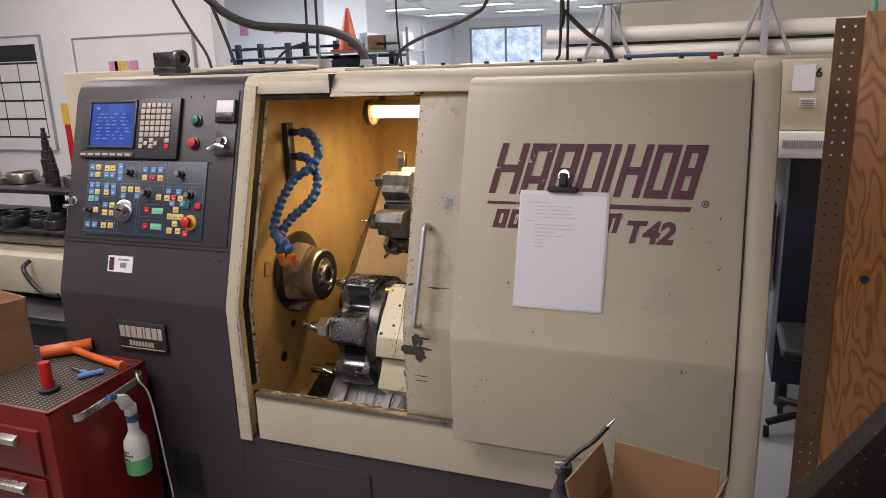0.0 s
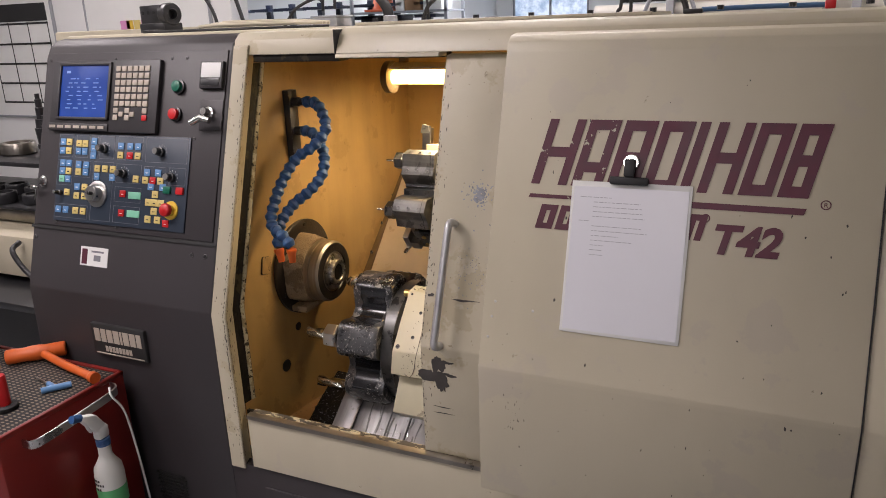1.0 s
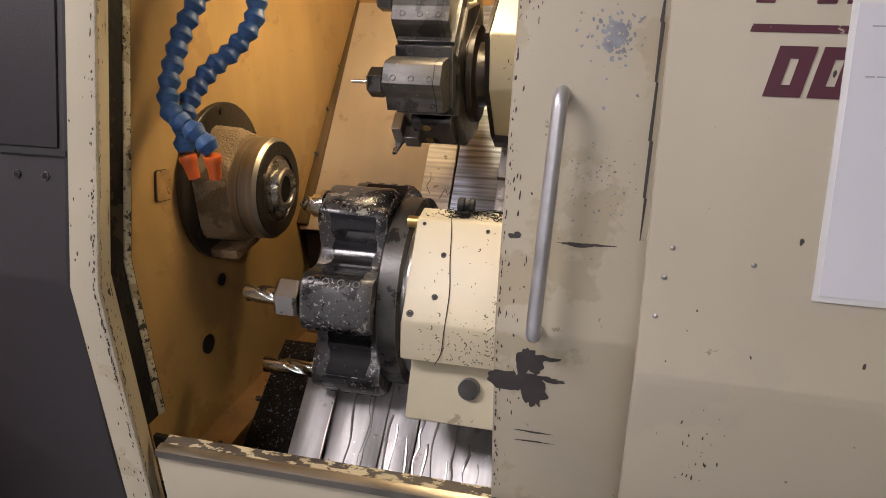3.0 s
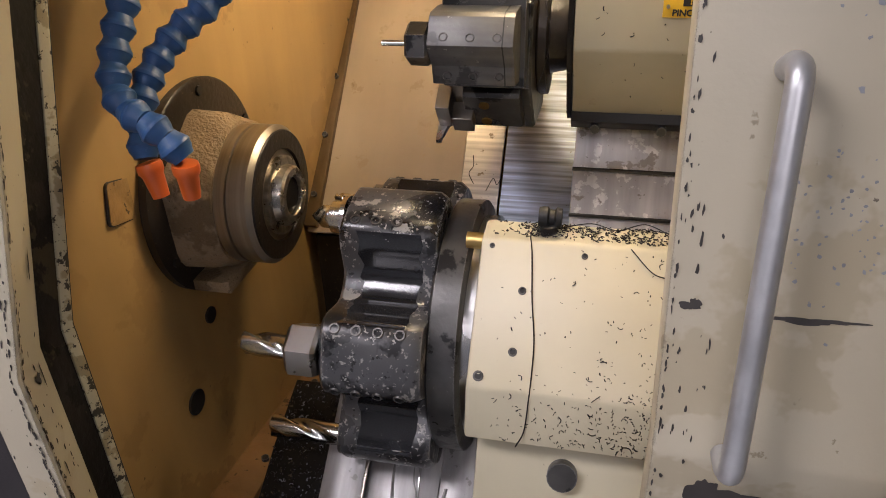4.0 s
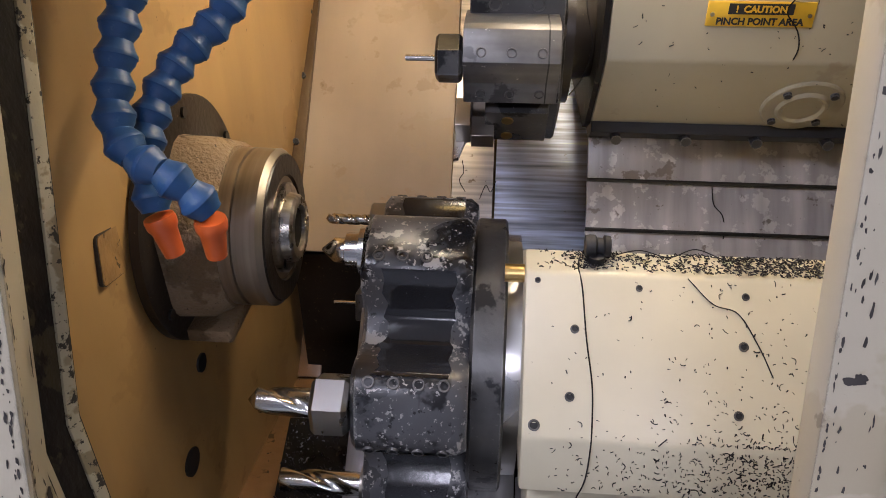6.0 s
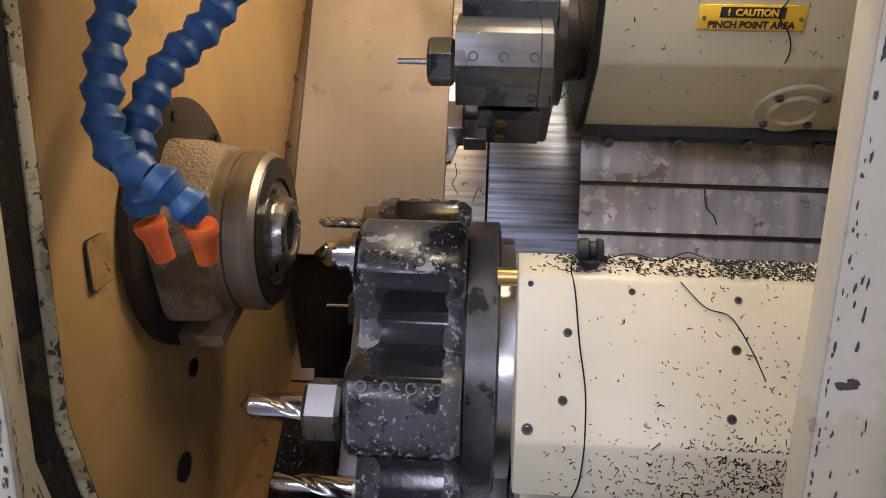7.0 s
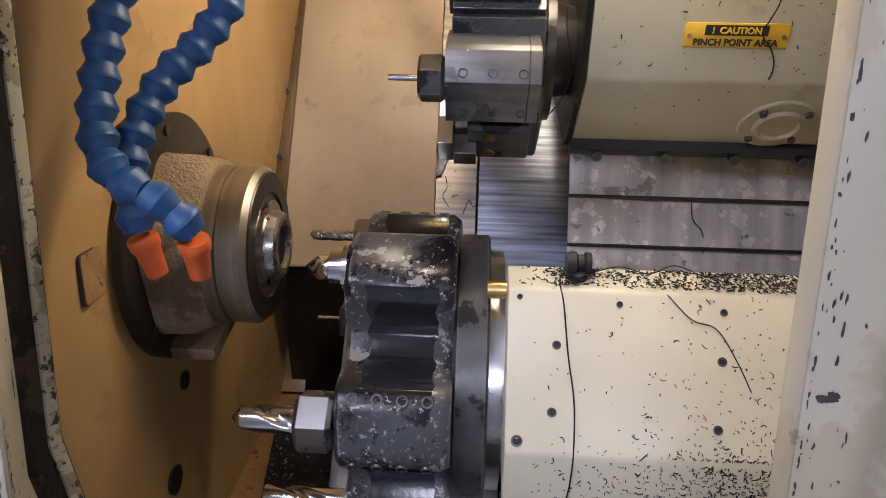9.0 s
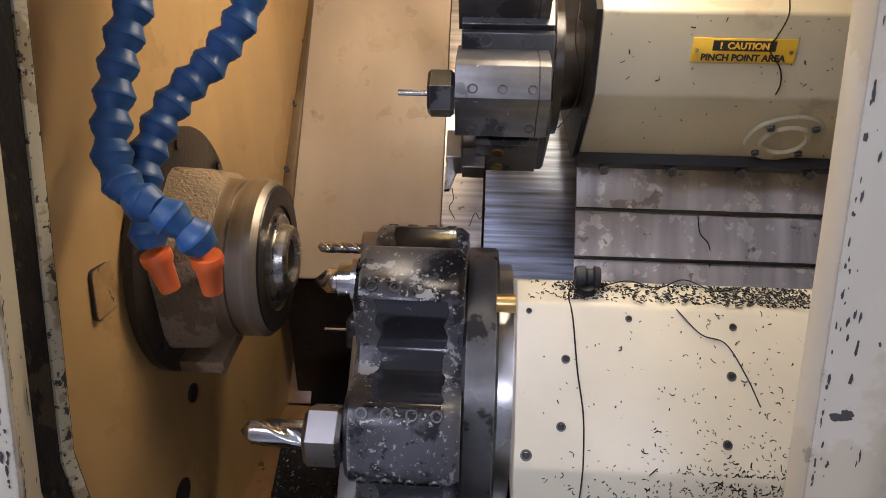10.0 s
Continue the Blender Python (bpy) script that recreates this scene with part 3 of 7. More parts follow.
part("end_latch", box(B(), 0.590, 0.60, 0.16, 0.20, 1.30, 1.45, 0.003), BLACK, cnc)

# ---- inside the guard ----


def wall_x(y):
    return -0.895 + 0.05 * (y - 0.28)


def head_wall():
    bm = B()
    y0, y1 = 0.105, 1.12
    P = [(0.100, 0.60), (0.100, 1.09), (0.305, 1.75), (1.12, 1.75), (1.12, 0.50), (0.3, 0.50)]
    A = [bm.verts.new((wall_x(y), y, z)) for y, z in P]
    C = [bm.verts.new((wall_x(y) - 0.006, y, z)) for y, z in P]
    bm.faces.new(A)
    bm.faces.new(C[::-1])
    for k in range(len(P)):
        bm.faces.new((A[k], A[(k + 1) % 6], C[(k + 1) % 6], C[k]))
    return bm


part("headstock_wall", head_wall(), TAN, cnc, "amber-stained cream sheet wall round the spindle")


def bed(y):
    return y + 0.25


def slab(x0, x1, y0, y1, lift, t=0.006, f=bed):
    """A plate lying on the slanted bed."""
    k = lift / math.sqrt(2)
    return [(y0 - k, f(y0) + k), (y1 - k, f(y1) + k), (y1 - k + t, f(y1) + k - t), (y0 - k + t, f(y0) + k - t)]


part("back_sheet", prism(B(), slab(0, 0, 0.655, 1.08, 0), -0.872, -0.612), SHEET, cnc, "cream slanted sheet stained by coolant")
part("back_strip", prism(B(), slab(0, 0, 0.655, 1.08, 0.004), -0.610, -0.545), STRIPM, cnc, "bare bright strip with hanging swarf")
part("slide_way", prism(B(), slab(0, 0, 0.50, 1.08, 0.0, 0.03), -0.541, -0.28), WAY, cnc, "polished steel slide way")
part("corner_rail", prism(B(), slab(0, 0, 0.66, 1.085, 0.012, 0.014), -0.880, -0.853, 0.002), BRASS, cnc, "brown angle rail along the corner")
for y in (0.70, 0.78, 0.862, 0.945, 1.03):
    part("rail_screw", cyl(B(), (-0.866, y - 0.008, bed(y) + 0.008), (-0.866, y - 0.013, bed(y) + 0.013), 0.005, n=8), BLACK, cnc)
part("back_wall", box(B(), -0.86, 0.50, 1.08, 1.10, 0.4, 1.75), TAN, cnc, "amber-stained rear sheet")
part("inner_roof", box(B(), -0.88, 0.50, 0.30, 1.08, 1.745, 1.752), TAN, cnc)
part("inner_end_wall", box(B(), 0.50, 0.528, 0.36, 1.08, 0.4, 1.744), TAN, cnc)
part("sump_floor", box(B(), -0.88, 0.50, 0.08, 1.08, 0.40, 0.42), GRIME, cnc, "dark oily sump")
part("sump_front", box(B(), -0.86, 0.50, 0.0515, 0.060, 0.42, 0.82), GRIME, cnc)
# near-black sheet added to paint the shade in the gap below the bed
part("under_bed_shade", prism(B(), [(0.66, 0.895), (0.70, 0.89), (0.70, 0.42), (0.66, 0.42)], -0.86, -0.40), OILBROWN, cnc, "dark sheet standing in for the shade under the slanted sheet")
part("wall_ledge", prism(B(), [(0.10, 0.684), (0.38, 0.667), (0.64, 0.644), (0.74, 0.56), (0.74, 0.54), (0.62, 0.620), (0.10, 0.662)], -0.898, -0.833, 0.002), LEDGEM, cnc, "brown ledge along the foot of the wall")
for y, z in ((0.347, 0.669), (0.55, 0.652), (0.20, 0.678)):
    part("ledge_bolt", cyl(B(), (-0.850, y, z - 0.005), (-0.850, y, z + 0.006), 0.006, n=8), BLACK, cnc)
part("ledge_bracket", prism(B(), [(0.645, 0.645), (0.80, 0.805), (0.803, 0.800), (0.648, 0.640)], -0.880, -0.836, 0.0008), LEDGEM, cnc, "oily brown strip climbing from the ledge")
# chute


def chute(y):
    return 0.74 * y + 0.527


def chute_plate(x0, x1, y0, y1, dz, t=0.008, bev=0.001):
    return prism(B(), [(y0, chute(y0) + dz), (y1, chute(y1) + dz), (y1, chute(y1) + dz - t), (y0, chute(y0) + dz - t)], x0, x1, bev)


part("chute_plate", chute_plate(-0.722, -0.660, 0.063, 0.512, 0.0), ALU, cnc, "wet bare-steel chute plate")
part("chute_plate", chute_plate(-0.662, -0.560, 0.063, 0.505, -0.012), ALU, cnc)
part("chute_plate", chute_plate(-0.562, -0.502, 0.063, 0.47, -0.018), ALU, cnc)
part("chute_plate", chute_plate(-0.500, 0.10, 0.063, 0.35, -0.022), ALU, cnc)
part("chute_seam", chute_plate(-0.664, -0.6595, 0.063, 0.505, 0.0015, 0.004, 0.0005), STEEL_D, cnc)
g = random.Random(31)
bm = B()
for k in range(15):
    x = -0.64 + 0.27 * (k + g.uniform(-0.4, 0.4)) / 15
    ya = g.uniform(0.20, 0.33)
    pts = []
    while ya > 0.066:
        pts.append((x, ya, chute(ya) - (0.0125 if x < -0.562 else 0.0185 if x < -0.502 else 0.0225)))
        x += g.gauss(0, 0.004)
        ya -= g.uniform(0.012, 0.03)
    if len(pts) > 3:
        wid = g.uniform(0.0012, 0.0028)
        tube(bm, smooth_line(pts, 4), lambda u, w=wid: w * (0.7 + 0.5 * math.sin(9 * u + w * 4000) ** 2), 7)
o = part("coolant_film", bm, WETM, cnc, "glossy runs of coolant on the chute")
o["kind"] = "stuff"
part("chute_side", prism(B(), [(0.085, chute(0.085) - 0.008), (0.512, chute(0.512) - 0.008), (0.512, 0.42), (0.085, 0.42)], -0.716, -0.708), GRIME, cnc)

# flange, spindle
AY, AZ = 0.394, 1.105
wx = wall_x(AY)
bm = B()
lathe(bm, (wx - 0.002, AY + 0.009, AZ + 0.003), (0, AY + 0.009, AZ + 0.003), [(0, 0), (0, 0.140), (0.010, 0.140), (0.013, 0.136), (0.013, 0.0)], 56)
fl = part("spindle_flange", bm, OILBROWN, cnc, "black round flange plate")
for k in range(6):
    a = radians(60 * k + 25)
    p = Vector((wx + 0.010, AY + 0.009 + 0.125 * math.cos(a), AZ + 0.003 + 0.125 * math.sin(a)))
    part("flange_screw", cyl(B(), p, p + Vector((0.004, 0, 0)), 0.006, n=10), OILY, fl)
bm = B()
n = 48
ringA, ringB, ringC = [], [], []
for k in range(n):
    a = 2 * math.pi * k / n
    e = abs((a - radians(62) + math.pi / 6) % (math.pi / 3) - math.pi / 6)
    r = min(0.099 / math.cos(e), 0.1095)
    c = Vector((0, math.cos(a), math.sin(a)))
    ringA.append(bm.verts.new(Vector((wx + 0.008, AY, AZ)) + c * r))
    ringB.append(bm.verts.new(Vector((wx + 0.050, AY, AZ)) + c * (r - 0.002)))
    ringC.append(bm.verts.new(Vector((wx + 0.066, AY, AZ)) + c * min(r - 0.010, 0.094)))
for P, Q in ((ringA, ringB), (ringB, ringC)):
    for k in range(n):
        bm.faces.new((P[k], P[(k + 1) % n], Q[(k + 1) % n], Q[k]))
bm.faces.new(ringC)
part("spindle_housing", bm, HOUSING, cnc, "rough cast spindle housing brown with oil")
part("housing_rib", box(B(), wx + 0.010, wx + 0.062, AY - 0.080, AY + 0.010, AZ - 0.107, AZ - 0.090, 0.003), HOUSING, cnc, "cast rib under the spindle housing")
sp = part("spindle_nose", lathe(B(), (wx + 0.066, AY, AZ), (0, AY, AZ), [(0, 0), (0, 0.089), (0.014, 0.089), (0.015, 0.086), (0.017, 0.086), (0.018, 0.089), (0.041, 0.089), (0.047, 0.084), (0.048, 0.076), (0.046, 0.070), (0.046, 0.0)], 64), RINGM, cnc, "turned steel spindle nose", smooth=20)
part("collet_closer", lathe(B(), (wx + 0.106, AY, AZ), (0, AY, AZ), [(0, 0), (0, 0.060), (0.003, 0.060), (0.003, 0.051), (0.011, 0.051), (0.0125, 0.048), (0.0125, 0.040), (0.016, 0.0395), (0.022, 0.038), (0.025, 0.035), (0.025, 0.026), (0.023, 0.0245), (-0.01, 0.0235), (-0.01, 0)], 56), COLLET, sp, "bright collet in the spindle", smooth=20)
part("nose_face", lathe(B(), (wx + 0.1125, AY, AZ), (0, AY, AZ), [(0, 0.058), (0, 0.0835), (0.0026, 0.082), (0.0030, 0.060), (0, 0.058)], 64), OILBROWN, sp, "dark oily face of the nose")
# black disc fills the bore so that its depth looks unlit
part("bore_shade", cyl(B(), (wx + 0.10, AY, AZ), (wx + 0.1255, AY, AZ), 0.0238, n=40), GRIME, sp, "black disc standing in for the shade inside the collet bore")
MP = Matrix.Translation((wall_x(0.25) + 0.003, 0.250, 1.157)) @ Matrix.Rotation(radians(3), 4, "Z") @ Matrix.Rotation(radians(-14), 4, "X")


def round_rect(hy, hz, r, x0, x1):
    pts = []
    for cy, cz, a0 in ((hy - r, hz - r, 0), (-hy + r, hz - r, 90), (-hy + r, -hz + r, 180), (hy - r, -hz + r, 270)):
        pts += [(cy + r * math.cos(radians(a0 + k * 30)), cz + r * math.sin(radians(a0 + k * 30))) for k in range(4)]
    return prism(B(), pts, x0, x1)


rim = part("data_plate", round_rect(0.0280, 0.0250, 0.006, -0.006, -0.0022), PATCH, cnc, "small blank plate with a grimy dark edge")
rim.matrix_basis = MP
face = part("plate_face", round_rect(0.0268, 0.0238, 0.0055, -0.005, -0.0014), PLATEBROWN, rim)
face.matrix_basis = Matrix.Identity(4)
for (y, z, r) in ((0.282, 0.836, 0.018), (0.352, 0.933, 0.012)):
    part("hole_plug", cyl(B(), (wall_x(y) - 0.001, y, z), (wall_x(y) + 0.0025, y, z), r, n=24), BLACKRUB, cnc, "black plugged hole")

# coolant manifold
bm = B()
box(bm, -0.897, -0.870, 0.385, 0.425, 1.425, 1.620, 0.003)
man = part("coolant_manifold", bm, BLACK, cnc, "black oily coolant manifold bar")
for z in (1.588, 1.508):
    part("pipe_fitting", lathe(B(), (-0.870, 0.405, z), (0, 0.405, z), [(0, 0), (0, 0.013), (0.02, 0.013), (0.022, 0.010), (0.045, 0.010), (0.045, 0)], 12), BLACK, man)
part("orange_fitting", cyl(B(), (-0.827, 0.405, 1.588), (-0.810, 0.405, 1.588), 0.012, n=12), ORANGE, man)

# coolant hoses
HOSE1 = [(-0.824, 0.405, 1.588), (-0.785, 0.397, 1.580), (-0.748, 0.37, 1.525), (-0.769, 0.34, 1.481), (-0.808, 0.31, 1.45), (-0.831, 0.275, 1.401), (-0.839, 0.245, 1.357), (-0.839, 0.215, 1.312), (-0.824, 0.198, 1.286), (-0.795, 0.19, 1.272), (-0.772, 0.19, 1.248), (-0.768, 0.191, 1.228)]
TIP1 = (-0.769, 0.192, 1.194)
HOSE2 = [(-0.838, 0.405, 1.508), (-0.809, 0.4, 1.500), (-0.765, 0.375, 1.455), (-0.756, 0.345, 1.402), (-0.78, 0.315, 1.361), (-0.808, 0.285, 1.334), (-0.824, 0.255, 1.305), (-0.828, 0.228, 1.275), (-0.822, 0.21, 1.243), (-0.816, 0.203, 1.221)]
TIP2 = (-0.808, 0.200, 1.187)

HOSE = B()
lathe(HOSE, (0, 0, -0.013), (0, 0, 1), [(0, 0), (0, 0.0112), (0.003, 0.0120), (0.0100, 0.0154), (0.0112, 0.0164), (0.0140, 0.0164), (0.0150, 0.0154), (0.0185, 0.0148), (0.0235, 0.0118), (0.026, 0.0112), (0.026, 0)], 20)
NOZ = B()
lathe(NOZ, (0, 0, 0), (0, 0, 1), [(0, 0.0), (0, 0.0125), (0.003, 0.0134), (0.009, 0.0130), (0.013, 0.0108), (0.036, 0.0086), (0.036, 0.0055), (0.02, 0.0055), (0.02, 0)], 18)


def coolant_hose(pts, label, tip):
    h = thing("coolant_hose", label, "coolant hose", pts[0], group="segmented coolant hoses")
    line = smooth_line(pts, 24)
    total = sum((b - a).length for a, b in zip(line, line[1:]))
    step = total / round(total / 0.0236) - 1e-6
    acc, placed, want = 0.0, [], 0.0
    for a, b in zip(line, line[1:]):
        d = (b - a).length
        while acc + d >= want:
            u = (want - acc) / d
            placed.append((a + (b - a) * u, (b - a).normalized()))
            want += step
        acc += d
    first = None
    for p, d in placed[:-1]:
        m = Matrix.Translation(p) @ d.to_track_quat("Z", "Y").to_matrix().to_4x4()
        if coolant_hose.mesh is None:
            first = part("segment", HOSE.copy(), BLUEH, h)
            coolant_hose.mesh = first
            first.matrix_basis = m
        else:
            same_mesh("segment", coolant_hose.mesh, m, h)
    p, d = placed[-1]
    d = (Vector(tip) - p).normalized()
    nz = part("nozzle", NOZ.copy(), ORANGE, h, "orange plastic nozzle")
    nz.matrix_basis = Matrix.Translation(p - d * 0.006) @ d.to_track_quat("Z", "Y").to_matrix().to_4x4()


coolant_hose.mesh = None
coolant_hose(HOSE1, "blue segmented coolant hose with an orange nozzle, looped", TIP1)
coolant_hose(HOSE2, "blue segmented coolant hose with an orange nozzle, crossing behind", TIP2)
HOSE.free()
NOZ.free()

# work light
wl = thing("work_light", "amber fluorescent work lamp in a round housing", "work light", (-0.5, 0.58, 1.745))
part("tube", cyl(B(), (-0.645, 0.58, 1.640), (-0.24, 0.58, 1.640), 0.020, n=20), TUBE, wl, "glowing amber tube")
bm = B()
lathe(bm, (-0.668, 0.58, 1.640), (0, 0.58, 1.640), [(0, 0), (0, 0.040), (0.004, 0.045), (0.022, 0.045), (0.024, 0.040), (0.024, 0.025), (0.019, 0)], 28)
part("end_cap", bm, BRASS, wl, "oily brown end cap")
part("reflector", prism(B(), [(0.545, 1.668), (0.58, 1.680), (0.615, 1.668), (0.615, 1.664), (0.58, 1.676), (0.545, 1.664)], -0.64, -0.24), CREAM_IN, wl)
part("bracket", box(B(), -0.62, -0.60, 0.57, 0.59, 1.68, 1.746), BRASS, wl)

# ---- upper carriage, way covers ----
car = thing("turret_carriage", "cream painted upper carriage spattered with dark swarf", "machine carriage", (-0.1, 0.7, 1.15))
CP = [(0.508, 1.268), (0.508, 1.362), (0.60, 1.405), (0.98, 1.405), (0.98, 1.15), (0.60, 1.15), (0.576, 1.166)]
part("casting", prism(B(), CP, -0.424, 0.45, 0.004), CREAM_DARKER, car, "cream painted casting")
part("end_wiper", prism(B(), [(y, z) for y, z in CP], -0.431, -0.4245), GRIME, car, "grimy black end wiper")
part("wiper", prism(B(), [(0.572, 1.170), (0.562, 1.160), (0.585, 1.143), (0.62, 1.143), (0.62, 1.152)], -0.424, 0.45), BLACKRUB, car, "black wiper strip")
for k in range(6):
    x = -0.392 + k * 0.086
    part("wiper_screw", cyl(B(), (x, 0.578, 1.152), (x, 0.560, 1.150), 0.007, n=8), BLACK, car)
KF = Matrix.Translation((-0.184, 0.549, 1.206)) @ Matrix.Rotation(math.atan2(0.068, 0.102), 4, "X") @ Matrix.Rotation(radians(90), 4, "X")
bm = B()
lathe(bm, (0, 0, -0.002), (0, 0, 1), [(0, 0), (0, 0.046), (0.004, 0.046), (0.006, 0.044), (0.006, 0.030), (0.010, 0.027), (0.010, 0.024), (0.007, 0.021), (0.007, 0)], 40)
cv = part("round_cover", bm, CREAM_DARKER, car, "dull round cover in the same cream as the casting")
cv.matrix_basis = KF
for k in range(4):
    a = radians(45 + 90 * k)
    c = part("cover_screw", cyl(B(), (0.037 * math.cos(a), 0.037 * math.sin(a), 0.004), (0.037 * math.cos(a), 0.037 * math.sin(a), 0.008), 0.005, n=8), BLACK, car)
    c.matrix_basis = KF
for k, (y0, z0, y1, z1) in enumerate(((0.640, 1.150, 0.586, 1.082), (0.592, 1.078, 0.549, 1.027), (0.556, 1.024, 0.49, 0.938))):
    bm = prism(B(), [(y0, z0), (y1, z1), (y1, z1 - 0.004), (y1 + 0.004, z1 - 0.005), (y0 + 0.004, z0 - 0.004)], -0.418, 0.45)
    cvr = part("way_cover", bm, COVERM, cnc, "grey steel telescopic way cover with dried coolant")
    part("cover_lip", prism(B(), [(y1 - 0.0008, z1 + 0.0003), (y1 - 0.0014, z1 - 0.0030), (y1 + 0.003, z1 - 0.006), (y1 + 0.0010, z1 + 0.0012)], -0.419, 0.45), OILY, cvr)

# warning plate
sg = thing("warning_sign", "yellow and black pinch-point caution plate on the carriage", "warning sign", (-0.27, 0.508, 1.31))
part("plate", box(B(), -0.3245, -0.2135, 0.5055, 0.5085, 1.3085, 1.3345, 0.0008), YELSIGN, sg, "yellow metal plate")
part("black_band", box(B(), -0.303, -0.236, 0.5045, 0.506, 1.3215, 1.3325), BLACKINK, sg)
for x in (-0.319, -0.219):
    part("rivet", cyl(B(), (x, 0.506, 1.321), (x, 0.5035, 1.321), 0.0022, n=10), STEEL, sg)


def lettering(name, body, x, y, z, size, material, parent, m=None, shear=0.0, extrude=0.0006, align="LEFT", bold=0.0):
    cu = bpy.data.curves.new(name, "FONT")
    cu.body, cu.size, cu.extrude, cu.shear, cu.align_x, cu.offset = body, size, extrude, shear, align, bold
    cu.resolution_u = 3
    tmp = bpy.data.objects.new("tmp", cu)
    me = bpy.data.meshes.new_from_object(tmp)
    bpy.data.objects.remove(tmp)
    bpy.data.curves.remove(cu)
    me.transform((m or Matrix.Identity(4)) @ Matrix.Translation((x, y, z)) @ Matrix.Rotation(radians(90), 4, "X"))
    me.materials.append(material)
    ob = new(name, me)
    PLACE[ob.name] = Matrix.Identity(4)
    ob.parent = parent
    ob.matrix_parent_inverse = PLACE[parent.name].inverted()
    return ob


lettering("caution_word", "!  CAUTION", -0.2695, 0.5040, 1.3238, 0.0098, YELSIGN, sg, align="CENTER", bold=0.0003)
lettering("pinch_text", "PINCH POINT AREA", -0.2690, 0.5050, 1.3107, 0.0101, BLACKINK, sg, align="CENTER", bold=0.0003)

# ---- upper turret ----
TY, TZ, TR = 0.612, 1.270, 0.187
ut = thing("upper_turret", "black-oxide tool turret holding several cutting tools", "tool turret", (-0.45, TY, TZ))
bm = B()
lathe(bm, (-0.486, TY, TZ), (0, TY, TZ), [(0, 0), (0, 0.128), (0.003, 0.131), (0.012, 0.131), (0.015, 0.128), (0.015, 0)], 8)
bmesh.ops.rotate(bm, cent=(0, TY, TZ), matrix=Matrix.Rotation(radians(20), 3, "X"), verts=bm.verts)
part("tool_disc", bm, TOOLBLK, ut, "octagonal black tool disc", smooth=20)
part("hub_ring", lathe(B(), (-0.472, TY, TZ), (0, TY, TZ), [(0, 0), (0, 0.082), (0.004, 0.086), (0.014, 0.086), (0.016, 0.058), (0.047, 0.052), (0.047, 0)], 56), OILBROWN, ut, "oily dark hub ring")
bm = B()
lathe(bm, (-0.575, TY, TZ), (0, TY, TZ), [(0, 0), (0, 0.125), (0.004, 0.130), (0.096, 0.130), (0.096, 0)], 8)
bmesh.ops.rotate(bm, cent=(0, TY, TZ), matrix=Matrix.Rotation(radians(20), 3, "X"), verts=bm.verts)
part("turret_body", bm, STEEL_D, ut, "oily steel turret body", smooth=20)


def station(ang):
    """Frame of a turret station: local x along the spindle, local z outwards."""
    return Matrix.Translation((0, TY, TZ)) @ Matrix.Rotation(radians(ang) - math.pi / 2, 4, "X")


def set_screw(parent, m, r=0.0055):
    bm = B()
    lathe(bm, (0, 0, -0.004), (0, 0, 1), [(0.0, r * 1.08), (0.0045, r * 1.08), (0.0052, r), (0.0052, r * 0.74), (-0.003, r * 0.68), (-0.003, 0)], 14)
    s = part("set_screw", bm, RIM, parent)
    s.matrix_basis = m
    # faces inside the socket are blackened to paint the shade of the pit
    s.data.materials.append(BLACKRUB)
    for f in s.data.polygons:
        if all(math.hypot(s.data.vertices[v].co.x, s.data.vertices[v].co.y) < r * 0.75 for v in f.vertices):
            f.material_index = 1
    return s


def drill_bit(bm, p, q, r, turns=1.6, tip=0.012):
    """A twist drill from shank p to point q: two lands with flutes."""
    p, q = Vector(p), Vector(q)
    L = (q - p).length
    d = (q - p).normalized()
    rot = d.to_track_quat("Z", "Y").to_matrix()
    n, steps = 28, 36
    rings = []
    for i in range(steps + 1):
        s = i / steps * (L - tip)
        tw = turns * 2 * math.pi * i / steps
        ring = []
        for k in range(n):
            a = 2 * math.pi * k / n
            f = max(0.0, -math.cos(2 * a) - 0.1) / 0.9
            rr = r * (1.0 - 0.34 * f * f * (3 - 2 * f))
            ring.append(bm.verts.new(p + d * s + rot @ Vector((rr * math.cos(a + tw), rr * math.sin(a + tw), 0))))
        rings.append(ring)
    for A, C in zip(rings, rings[1:]):
        for k in range(n):
            bm.faces.new((A[k], A[(k + 1) % n], C[(k + 1) % n], C[k]))
    e = bm.verts.new(q)
    for k in range(n):
        bm.faces.new((rings[-1][k], rings[-1][(k + 1) % n], e))
    bm.faces.new(rings[0][::-1])
    return bm


HOLDER_SECTION = [(-0.046, TR - 0.062), (-0.046, TR - 0.014), (-0.045, TR - 0.0040), (-0.023, TR + 0.0045), (0.002, TR + 0.028), (0.032, TR + 0.013), (0.036, TR + 0.005), (0.040, TR - 0.030), (0.040, TR - 0.062)]


